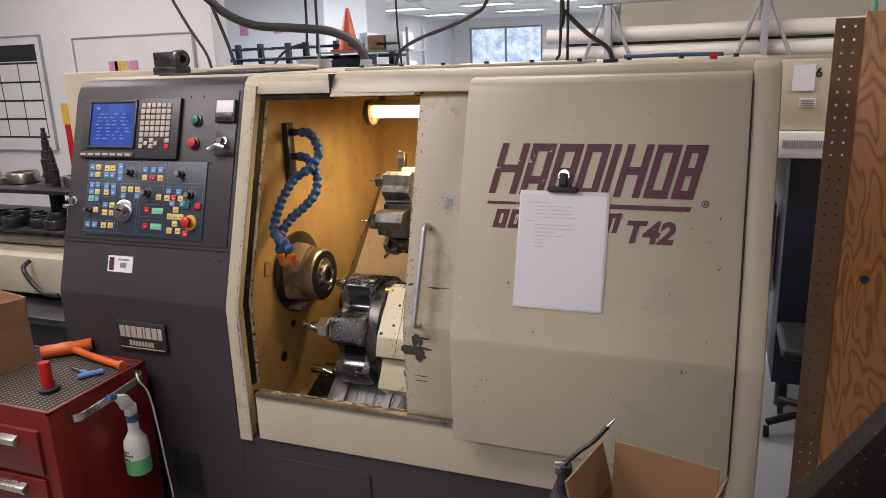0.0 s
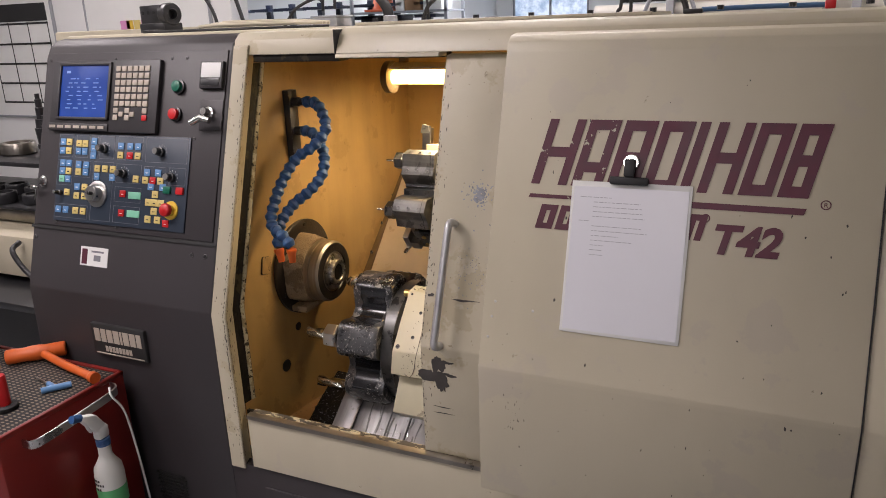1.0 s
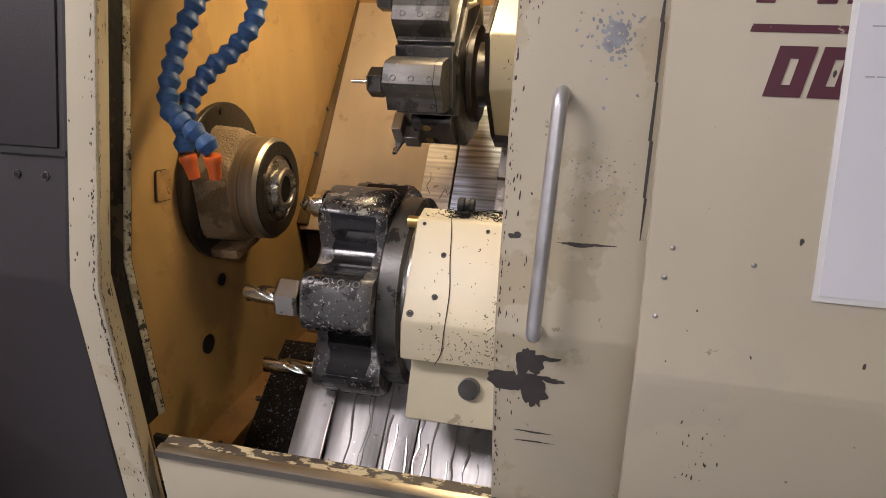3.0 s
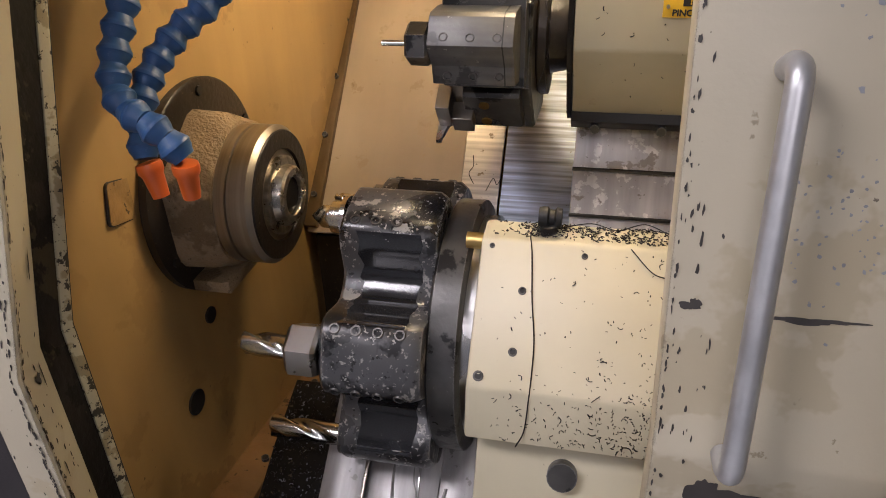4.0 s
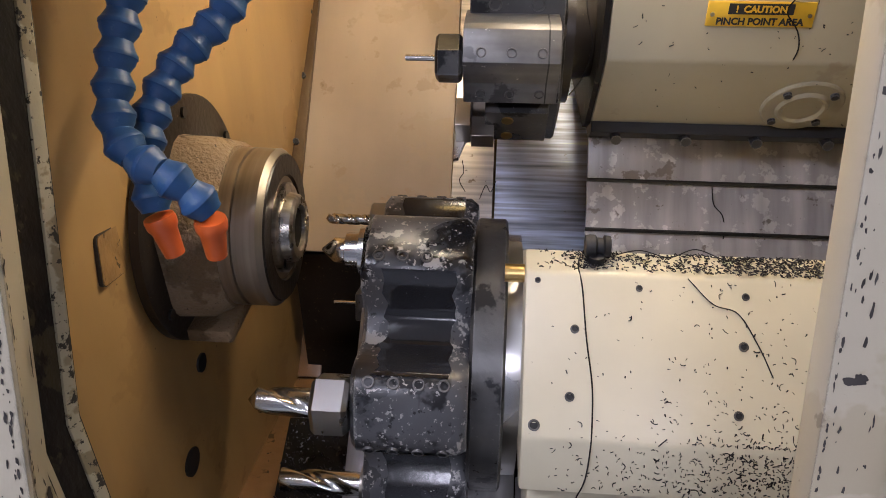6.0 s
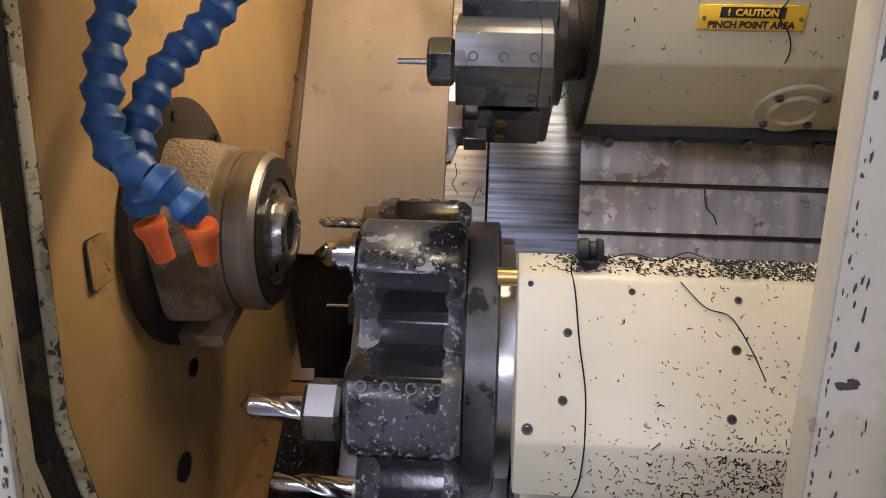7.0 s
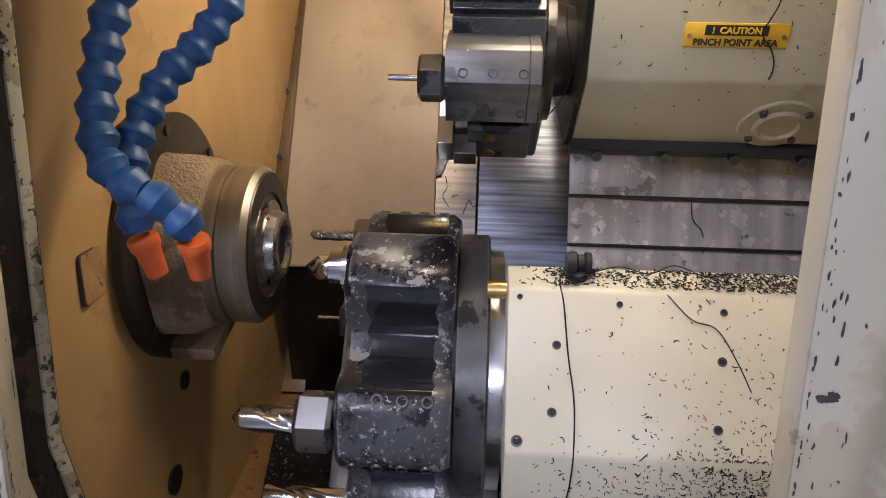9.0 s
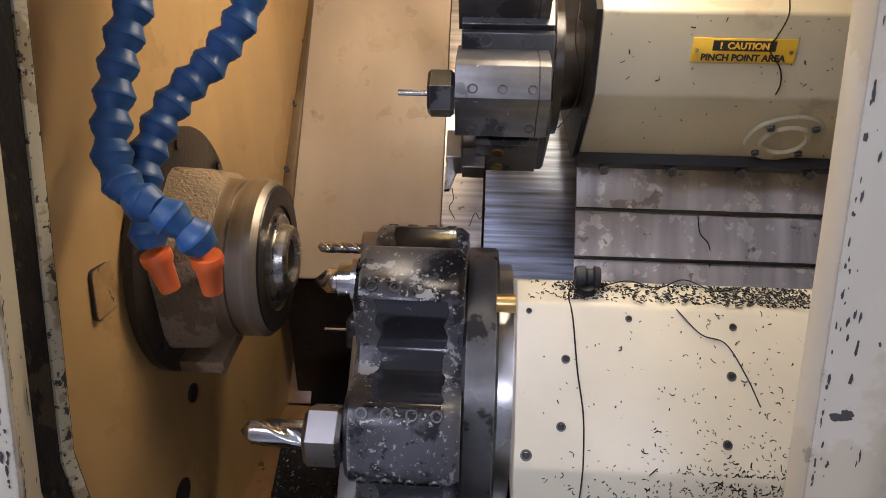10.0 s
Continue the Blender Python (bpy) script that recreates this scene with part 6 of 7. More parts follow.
for w in range(8):
    part("badge_mark", box(B(), -1.288 + w * 0.0125, -1.279 + w * 0.0125, 0.0045, 0.0065, 0.944, 0.960), KEYGREY, bdg)
part("badge_rule", box(B(), -1.325, -1.150, 0.0045, 0.0065, 0.935, 0.938), KEYGREY, bdg)
bm = B()
for r in range(14):
    for c in range(11):
        x = -1.185 + c * 0.0095 + (0.0047 if r % 2 else 0)
        z = 0.575 - r * 0.0115
        lathe(bm, (x, 0.020, z), (x, -1, z), [(0.0, 0.0036), (0.0065, 0.0036), (0.0066, 0.0)], 6)
o = part("vent_perforation", bm, BLACKINK, cc, "perforated vent holes", smooth=0)
o["kind"] = "stuff"

# ---- tool chest and what lies on it ----
tb = thing("tool_chest", "red enamel tool chest with alloy drawer pulls and mesh liner", "tool chest", (-1.6, -0.19, 0))
TX0, TX1, TY0, TY1, TZ1 = -2.05, -1.217, -0.385, -0.012, 0.895
part("chest_body", box(B(), TX0, TX1, TY0, TY1, 0.08, TZ1, 0.006), REDTB, tb, "red enamelled steel body")
bm = B()
for a, b, c, d in ((TX0, TX1, TY0, TY0 + 0.012), (TX0, TX1, TY1 - 0.012, TY1), (TX0, TX0 + 0.012, TY0, TY1), (TX1 - 0.012, TX1, TY0, TY1)):
    box(bm, a, b, c, d, TZ1 - 0.004, TZ1 + 0.010, 0.003)
part("top_rim", bm, REDTB, tb)
part("mesh_liner", box(B(), TX0 + 0.014, TX1 - 0.014, TY0 + 0.014, TY1 - 0.014, TZ1 - 0.001, TZ1 + 0.007, 0.002), RUBMAT, tb, "black woven drawer liner on the top")
for k in range(5):
    z1 = 0.845 - k * 0.152
    dr = part("drawer", box(B(), TX0 + 0.03, TX1 - 0.045, TY0 - 0.012, TY0 + 0.01, z1 - 0.138, z1, 0.004), REDTB, tb)
    part("drawer_pull", prism(B(), [(TY0 - 0.012, z1 - 0.020), (TY0 - 0.034, z1 - 0.026), (TY0 - 0.034, z1 - 0.040), (TY0 - 0.028, z1 - 0.048), (TY0 - 0.012, z1 - 0.046)], TX0 + 0.10, TX1 - 0.115, 0.001), STEEL, dr, "ribbed alloy drawer pull")
for x in (TX0 + 0.08, TX1 - 0.08):
    for y in (TY0 + 0.06, TY1 - 0.06):
        part("caster", cyl(B(), (x - 0.015, y, 0.04), (x + 0.015, y, 0.04), 0.04, n=20), BLACKRUB, tb)
bm = B()
hpts = smooth_line([(TX1, -0.325, 0.862), (TX1 + 0.028, -0.320, 0.862), (TX1 + 0.040, -0.290, 0.866), (TX1 + 0.042, -0.19, 0.873), (TX1 + 0.040, -0.09, 0.880), (TX1 + 0.026, -0.065, 0.882), (TX1, -0.060, 0.882)], 6)
strip = []
for i, q in enumerate(hpts):
    d = (hpts[min(i + 1, len(hpts) - 1)] - hpts[max(i - 1, 0)]).normalized()
    nrm = Vector((-d.y, d.x, 0)).normalized() * 0.002
    strip.append([bm.verts.new(q + s * nrm + Vector((0, 0, h))) for s, h in ((1, -0.011), (1, 0.011), (-1, 0.011), (-1, -0.011))])
for V, W in zip(strip, strip[1:]):
    for i in range(4):
        bm.faces.new((V[i], V[(i + 1) % 4], W[(i + 1) % 4], W[i]))
bm.faces.new(strip[0][::-1])
bm.faces.new(strip[-1])
part("side_handle", bm, STEEL, tb, "bent flat steel side handle")


def spray_bottle():
    s = thing("spray_bottle", "milky spray bottle half full of green cleaner, handwritten label", "spray bottle", (-1.150, -0.17, 0.61))
    x, y = -1.146, -0.168
    bm = B()
    lathe(bm, (x, y, 0.612), (x, y, 1), [(0, 0), (0, 0.030), (0.004, 0.036), (0.085, 0.0365), (0.108, 0.034), (0.128, 0.022), (0.140, 0.0165), (0.175, 0.0155), (0.175, 0)], 36)
    body = part("bottle_body", bm, CLEAR, s, "milky plastic bottle")
    bm = B()
    lathe(bm, (x, y, 0.614), (x, y, 1), [(0, 0), (0, 0.0305), (0.003, 0.0366), (0.052, 0.0371), (0.052, 0.030)], 36)
    part("cleaner", bm, GREENLIQ, body, "green cleaning liquid")
    bm = B()
    for r, (z, w) in enumerate(((0.694, 0.030), (0.682, 0.034), (0.669, 0.024))):
        for k in range(int(w / 0.0065)):
            a = radians(-120 + k * 11 + r * 6)
            p = Vector((x + 0.0368 * math.cos(a), y + 0.0368 * math.sin(a), z))
            box(bm, -0.002, 0.002, -0.0006, 0.0006, -0.003, 0.003, m=Matrix.Translation(p) @ Matrix.Rotation(a + math.pi / 2, 4, "Z"))
    o = part("ink_marks", bm, PATCH, body, "dark marker writing", smooth=0)
    o["kind"] = "stuff"
    part("collar", lathe(B(), (x, y, 0.783), (x, y, 1), [(0, 0), (0, 0.0175), (0.018, 0.0175), (0.020, 0.015), (0.020, 0)], 24), BLUEH, s, "dark blue screw collar")
    bm = B()
    box(bm, x - 0.012, x + 0.012, y - 0.018, y + 0.016, 0.803, 0.838, 0.006)
    prism(bm, [(y - 0.020, 0.828), (y + 0.012, 0.836), (y - 0.012, 0.876), (y - 0.050, 0.890), (y - 0.055, 0.880)], x - 0.011, x + 0.011, 0.004)
    head = part("trigger_head", bm, WHITEPL, s, "white trigger head")
    part("spray_tip", cyl(B(), (x, y - 0.074, 0.893), (x, y - 0.050, 0.885), 0.010, n=14), BLUEH, head, "dark blue nozzle")
    part("trigger", prism(B(), [(y - 0.042, 0.876), (y - 0.034, 0.876), (y - 0.026, 0.842), (y - 0.030, 0.832), (y - 0.036, 0.845)], x - 0.006, x + 0.006, 0.001), WHITEPL, head)


spray_bottle()
solid("white_cord", tube(B(), smooth_line([(-1.172, -0.10, 0.905), (-1.157, -0.11, 0.888), (-1.150, -0.085, 0.83), (-1.150, -0.068, 0.70), (-1.152, -0.055, 0.56), (-1.152, -0.045, 0.43), (-1.145, -0.06, 0.2), (-1.13, -0.08, 0.006)], 8), 0.0028, 8), WHITEPL, "thin white cord hanging beside the tool chest", "cord")
hm = thing("dead_blow_hammer", "orange plastic dead-blow hammer lying on the tool chest", "hammer", (-1.38, -0.06, 0.902))
part("handle", tube(B(), smooth_line([(-1.505, -0.035, 0.925), (-1.44, -0.050, 0.922), (-1.36, -0.066, 0.918), (-1.27, -0.082, 0.916), (-1.232, -0.089, 0.916)], 6), lambda u: 0.0115 + 0.004 * (u > 0.85), 14), ORANGE, hm, "orange handle")
part("head", lathe(B(), (-1.565, -0.098, 0.926), (-1.455, 0.010, 0.926), [(0, 0), (0, 0.019), (0.004, 0.0215), (0.05, 0.020), (0.06, 0.022), (0.09, 0.022), (0.10, 0.020), (0.148, 0.0215), (0.152, 0.019), (0.152, 0)], 24), ORANGE, hm, "orange round head")
wr = thing("t_wrench", "blue-handled hex wrench lying on the tool chest", "hex wrench", (-1.30, -0.15, 0.902))
part("grip", tube(B(), smooth_line([(-1.318, -0.185, 0.911), (-1.300, -0.160, 0.911), (-1.275, -0.128, 0.911)], 5), 0.0085, 12), KEYBLUE, wr, "blue plastic grip")
part("grip_boss", tube(B(), [(-1.300, -0.158, 0.911), (-1.325, -0.152, 0.911), (-1.335, -0.149, 0.911)], 0.0075, 12), KEYBLUE, wr)
part("shaft", cyl(B(), (-1.333, -0.149, 0.910), (-1.405, -0.130, 0.907), 0.0028, n=8), STEEL, wr, "thin steel shaft")
pin = thing("locating_pin", "red round peg on a black base standing on the tool chest", "peg", (-1.33, -0.272, 0.902))
part("base", lathe(B(), (-1.335, -0.272, 0.902), (-1.335, -0.272, 2), [(0, 0), (0, 0.027), (0.004, 0.029), (0.012, 0.029), (0.014, 0.026), (0.014, 0)], 28), BLACKRUB, pin, "black round base")
part("peg", lathe(B(), (-1.338, -0.272, 0.915), (-1.342, -0.272, 2), [(0, 0), (0, 0.0165), (0.075, 0.0165), (0.079, 0.0145), (0.079, 0)], 24), RED, pin, "dull red peg")


def open_carton(name, label, cx, cy, z, w, d, h, rot, flaps, flap=0.10, t=0.005):
    m = Matrix.Translation((cx, cy, z)) @ Matrix.Rotation(radians(rot), 4, "Z")
    c = thing(name, label, "cardboard box", (cx, cy, z))
    bm = B()
    box(bm, -w / 2, w / 2, -d / 2, d / 2, 0, t, m=m)
    box(bm, -w / 2, w / 2, -d / 2, -d / 2 + t, t, h, m=m)
    box(bm, -w / 2, w / 2, d / 2 - t, d / 2, t, h, m=m)
    box(bm, -w / 2, -w / 2 + t, -d / 2 + t, d / 2 - t, t, h, m=m)
    box(bm, w / 2 - t, w / 2, -d / 2 + t, d / 2 - t, t, h, m=m)
    part("carton", bm, CARD, c, "brown corrugated carton")
    for side, ang in flaps:
        b = B()
        if side in "fb":
            box(b, -w / 2 + 0.004, w / 2 - 0.004, 0, t, 0, flap)
            y = -d / 2 if side == "f" else d / 2 - t
            mm = m @ Matrix.Translation((0, y, h)) @ Matrix.Rotation(radians(ang if side == "f" else -ang), 4, "X")
        else:
            box(b, 0, t, -d / 2 + 0.004, d / 2 - 0.004, 0, flap)
            x = -w / 2 if side == "l" else w / 2 - t
            mm = m @ Matrix.Translation((x, 0, h)) @ Matrix.Rotation(radians(-ang if side == "l" else ang), 4, "Y")
        part("flap", b, CARD, c).matrix_basis = mm
    return c


open_carton("carton", "open brown cardboard carton standing on the tool chest", -1.80, -0.20, 0.902, 0.42, 0.26, 0.135, -12, (("b", 4), ("r", 2)), 0.085)
# bench in front with carton and vise
bn = thing("work_table", "dark work table in front of the lathe", "table", (0.45, -0.75, 0))
part("tabletop", box(B(), 0.20, 1.05, -0.95, -0.42, 0.965, 1.0, 0.004), CHARCOAL2, bn, "dark tabletop")
for x in (0.24, 1.01):
    for y in (-0.91, -0.46):
        part("leg", box(B(), x - 0.025, x + 0.025, y - 0.025, y + 0.025, 0, 0.965, 0.003), CHARCOAL2, bn)
open_carton("carton", "open brown cardboard carton with raised flaps on the table", 0.391, -0.66, 1.0, 0.178, 0.15, 0.100, -14, (("b", 8), ("l", 14), ("f", 70), ("r", 10)), 0.075, 0.004)
bm = B()
lathe(bm, (0.385, -0.66, 1.005), (0.385, -0.66, 2), [(0, 0), (0, 0.03), (0.025, 0.034), (0.034, 0.02), (0.04, 0)], 20)
solid("black_fitting", bm, BLACKRUB, "black rubber part lying inside the carton", "part")
vs = thing("clamp_arm", "small steel clamp with a lever arm beside the carton", "clamp", (0.24, -0.45, 1.0))
part("post", cyl(B(), (0.225, -0.47, 1.0), (0.225, -0.47, 1.06), 0.014, n=16), BLACK, vs)
part("lever", tube(B(), smooth_line([(0.225, -0.47, 1.06), (0.25, -0.46, 1.085), (0.275, -0.45, 1.105), (0.30, -0.44, 1.135)], 5), 0.0045, 10), BLACK, vs, "black lever arm")
part("tip", cyl(B(), (0.298, -0.441, 1.132), (0.312, -0.436, 1.150), 0.0036, 0.0012, 10), STEEL, vs, "bright pointed tip")
part("screw_end", cyl(B(), (0.207, -0.475, 1.052), (0.224, -0.470, 1.052), 0.012, n=16), STEEL, vs, "bright screw end")
dk = thing("machine_arm", "dark grey slanted steel arm in front of the plywood", "machine arm", (0.75, -0.62, 1.0))
bm = B()
prism(bm, [(0.545, 1.0), (0.545, 1.045), (0.92, 1.64), (1.02, 1.60), (0.70, 1.0)], -0.62, -0.56, 0.006, axis="y")
part("arm_plate", bm, GRIME, dk, "dark grey dusty plate")
bm = B()
prism(bm, [(0.66, 1.0), (0.90, 1.33), (1.02, 1.26), (0.84, 1.0)], -0.66, -0.622, 0.006, axis="y")
part("arm_cover", bm, NAVY, dk, "blue-black cover")

# ---- pegboard stand ----
pg = thing("pegboard_stand", "tall stand of varnished plywood edged with brown pegboard", "pegboard stand", (0.95, 0.3, 0))
HX0, HX1, HZ0, HZ1 = 0.702, 0.774, 0.02, 1.868

def pierced(x0, x1, y0, y1, z0, z1, cols, pitch, rise, r):
    """A thin strip with rows of round holes going right through it."""
    bm = B()
    xs = [x0] + [x0 + 0.0060 + k * pitch for k in range(cols + 1)] + [x1]
    n = int((z1 - z0) / rise)
    zs = [z0] + [z1 - 0.004 - (n - k) * rise for k in range(n + 1)] + [z1]
    for i in range(len(xs) - 1):
        for j in range(len(zs) - 1):
            xa, xb, za, zb = xs[i], xs[i + 1], zs[j], zs[j + 1]
            sq = [(xb, (za + zb) / 2), (xb, zb), ((xa + xb) / 2, zb), (xa, zb), (xa, (za + zb) / 2), (xa, za), ((xa + xb) / 2, za), (xb, za)]
            holed = 1 <= i <= cols and 1 <= j <= n
            for y in (y0, y1):
                P = [bm.verts.new((x, y, z)) for x, z in sq]
                if not holed:
                    bm.faces.new(P)
                    continue
                c = ((xa + xb) / 2, (za + zb) / 2)
                Q = [bm.verts.new((c[0] + r * math.cos(k * math.pi / 4), y, c[1] + r * math.sin(k * math.pi / 4))) for k in range(8)]
                for k in range(8):
                    bm.faces.new((P[k], P[(k + 1) % 8], Q[(k + 1) % 8], Q[k]))
                if y == y0:
                    front = Q
                else:
                    for k in range(8):
                        bm.faces.new((front[k], front[(k + 1) % 8], Q[(k + 1) % 8], Q[k]))
    for xa, xb, za, zb in ((x0, x0, z0, z1), (x1, x1, z0, z1), (x0, x1, z0, z0), (x0, x1, z1, z1)):
        bm.faces.new([bm.verts.new(p) for p in ((xa, y0, za), (xa, y1, za), (xb, y1, zb), (xb, y0, zb))] if za == zb else [bm.verts.new(p) for p in ((xa, y0, za), (xa, y0, zb), (xa, y1, zb), (xa, y1, za))])
    bmesh.ops.remove_doubles(bm, verts=bm.verts, dist=0.00005)
    return bm


part("pegboard", pierced(HX0, HX1, 0.300, 0.306, HZ0, HZ1, 2, 0.0240, 0.0300, 0.0033), PEG, pg, "brown perforated hardboard strip", smooth=0)
part("plywood_sheet", box(B(), 0.762, 1.60, 0.280, 0.298, 0.02, 1.880, 0.001), PLY, pg, "varnished plywood with dark grain")
for x in (0.80, 1.5):
    part("foot", box(B(), x, x + 0.06, 0.10, 0.50, 0.0, 0.05, 0.004), PLY, pg)
part("knot", cyl(B(), (0.820, 0.2805, 1.245), (0.820, 0.2790, 1.245), 0.011, n=14), PATCH, pg, "dark knot hole")
fg = thing("green_bottle", "tiny green bottle on the plywood stand", "bottle", (0.774, 0.29, 1.88))
part("bottle_body", lathe(B(), (0.777, 0.289, 1.880), (0.777, 0.289, 3), [(0, 0), (0, 0.007), (0.018, 0.007), (0.022, 0.004), (0.030, 0.004), (0.030, 0)], 14), KEYGRN, fg)

# ---- on the roof of the lathe ----
bb = thing("boring_bar_holder", "black steel boring-bar holder block on the roof", "tool holder", (-1.42, 0.54, 1.785))
m = Matrix.Translation((-1.44, 0.545, 1.783)) @ Matrix.Rotation(radians(-14), 4, "Z")
bm = B()
box(bm, -0.075, 0.065, -0.032, 0.032, 0.0, 0.028, 0.003, m=m)
box(bm, -0.070, 0.045, -0.028, 0.028, 0.026, 0.082, 0.004, m=m)
part("block", bm, BLACK, bb, "black steel block")
bm = B()
t = B()
lathe(t, (0.035, 0, 0.054), (1, 0, 0.054), [(0, 0), (0, 0.033), (0.030, 0.033), (0.033, 0.030), (0.033, 0.016), (0.012, 0.015), (0.012, 0)], 28)
add(bm, t, m)
part("collar", bm, BLACK, bb, "round black collar with bore")
for x in (-0.050, -0.020, 0.010):
    b2 = B()
    add(b2, cyl(B(), (x, -0.0285, 0.060), (x, -0.030, 0.060), 0.006, n=12), m)
    part("socket_screw", b2, BLACKRUB, bb)
solid("dust_mat", box(B(), -1.30, -0.95, 0.36, 0.75, 1.782, 1.789, 0.003), BLACKRUB, "black ribbed mat lying on the roof", "mat")
for k in range(3):
    solid("cable_coil", tube(B(), smooth_line([(-1.25 + 0.02 * k, 0.50 + 0.03 * k, 1.795 + 0.004 * k), (-1.15, 0.46 + 0.03 * k, 1.797 + 0.004 * k), (-1.0, 0.55 + 0.03 * k, 1.796 + 0.004 * k), (-0.88, 0.60 + 0.02 * k, 1.795)], 6), 0.005, 8), CREAM, "pale cable looped on the roof", "cable", group="cables on the roof")
hs = thing("conduit_hose", "thick black ribbed conduit hose rising from the roof", "conduit", (-0.97, 1.2, 1.782))
part("hose", tube(B(), smooth_line([(-1.86, 1.15, 2.22), (-1.73, 1.18, 2.099), (-1.66, 1.2, 2.035), (-1.516, 1.2, 1.979), (-1.313, 1.2, 1.958), (-1.146, 1.2, 1.939), (-1.039, 1.2, 1.899), (-0.989, 1.2, 1.851), (-0.972, 1.2, 1.80)], 8), 0.019, 14), BLACKRUB, hs, "black hose")
part("gland", lathe(B(), (-0.970, 1.2, 1.782), (-0.970, 1.2, 3), [(0, 0), (0, 0.030), (0.010, 0.030), (0.011, 0.026), (0.030, 0.026), (0.032, 0.022), (0.032, 0)], 20), GREYPAINT, hs, "grey gland nut")


def cable(pts, r=0.006, label="thin black cable running up from the roof"):
    return solid("power_cable", tube(B(), smooth_line(pts, 8), r, 8), BLACKRUB, label, "cable", group="cables above the lathe")


cable([(-2.02, 1.2, 2.25), (-1.949, 1.2, 2.112), (-1.872, 1.2, 1.983), (-1.793, 1.2, 1.866), (-1.769, 1.2, 1.785)], 0.007)
cable([(-1.80, 1.2, 2.25), (-1.744, 1.2, 2.10), (-1.675, 1.2, 1.925), (-1.631, 1.2, 1.785)], 0.008)
cable([(-1.243, 1.2, 3.0), (-1.245, 1.2, 2.072), (-1.259, 1.2, 1.846)], 0.006)
cable([(-1.195, 1.2, 3.0), (-1.195, 1.2, 2.072), (-1.205, 1.2, 1.846)], 0.006)
cable([(-1.446, 1.2, 1.785), (-1.382, 1.2, 1.852), (-1.30, 1.2, 1.884), (-1.263, 1.2, 1.878), (-1.258, 1.2, 1.84)], 0.006)
cable([(-0.745, 1.0, 1.785), (-0.717, 1.0, 1.842), (-0.644, 1.0, 1.882), (-0.504, 1.0, 1.927), (-0.413, 1.0, 1.963), (-0.364, 1.0, 2.010), (-0.30, 1.0, 2.2)], 0.007)
cable([(-0.690, 0.9, 3.0), (-0.686, 0.9, 2.023), (-0.674, 0.9, 1.785)], 0.004)
cable([(-0.080, 0.9, 3.0), (-0.066, 0.9, 1.987), (-0.056, 0.9, 1.95), (0.022, 0.9, 1.873), (0.09, 0.9, 1.824), (0.106, 0.9, 1.785)], 0.008)
cable([(-0.068, 0.9, 3.0), (-0.070, 0.9, 1.932), (-0.084, 0.9, 1.785)], 0.005)
cable([(-0.050, 0.9, 3.0), (-0.046, 0.9, 1.913), (-0.048, 0.9, 1.785)], 0.005)
jb = thing("junction_box", "grey-beige junction box on the roof", "junction box", (-1.22, 1.2, 1.782))
part("box_body", box(B(), -1.28, -1.17, 1.15, 1.26, 1.782, 1.815, 0.004), GREYPAINT, jb)
part("lid", box(B(), -1.284, -1.166, 1.146, 1.264, 1.815, 1.823, 0.003), GREYPAINT, jb)
solid("roof_bar", tube(B(), [(0.14, 0.95, 1.792), (0.30, 0.95, 1.794), (0.46, 0.95, 1.792)], 0.007, 10), SKYBLUE, "blue tube lying on the roof", "tube")
solid("red_connector", box(B(), 0.425, 0.445, 0.50, 0.52, 1.782, 1.800, 0.002), RED, "small red connector on the roof", "connector")
for x, w in ((-1.38, 0.05), (-0.30, 0.03), (0.15, 0.04)):
    solid("oily_rag_tag", box(B(), x, x + w, 0.40, 0.42, 1.782, 1.792, 0.003), BLACKRUB, "small black scrap lying on the roof", "scrap")

# ---- second machine and tool rack beside the lathe ----
m2 = thing("neighbour_machine", "cream machine bed with a steel bar and lever, beside the lathe", "machine", (-2.9, 0.95, 0))
part("bed", box(B(), -3.9, -1.75, 0.62, 1.25, 0.82, 1.0, 0.01), CREAM, m2, "cream painted bed")
part("stand", box(B(), -3.8, -1.85, 0.72, 1.2, 0.0, 0.80, 0.01), CHARCOAL2, m2, "dark stand")
part("tray", box(B(), -3.8, -1.8, 0.45, 1.2, 0.755, 0.785, 0.004), BLACK, m2, "oily black drip tray")
part("round_bar", cyl(B(), (-3.9, 0.80, 1.045), (-1.8, 0.80, 1.045), 0.042, n=24), STEEL_D, m2, "dull steel round bar")
part("lever", tube(B(), smooth_line([(-2.42, 0.60, 0.985), (-2.40, 0.55, 0.965), (-2.36, 0.55, 0.90), (-2.30, 0.55, 0.86), (-2.22, 0.55, 0.855)], 5), 0.011, 10), BLACK, m2, "black bent lever")
rc = thing("tool_rack", "black steel rack crowded with tool holders", "tool rack", (-2.75, 0.95, 1.0))
part("shelf", box(B(), -3.4, -2.15, 0.78, 1.15, 1.255, 1.275, 0.002), BLACK, rc, "black steel shelf")
part("shelf", box(B(), -3.4, -2.15, 0.70, 1.18, 1.088, 1.10, 0.002), BLACK, rc, "black steel shelf")
for x in (-3.35, -2.62, -2.2):
    part("upright", box(B(), x, x + 0.05, 0.93, 0.98, 1.0, 1.255, 0.002), BLACK, rc)


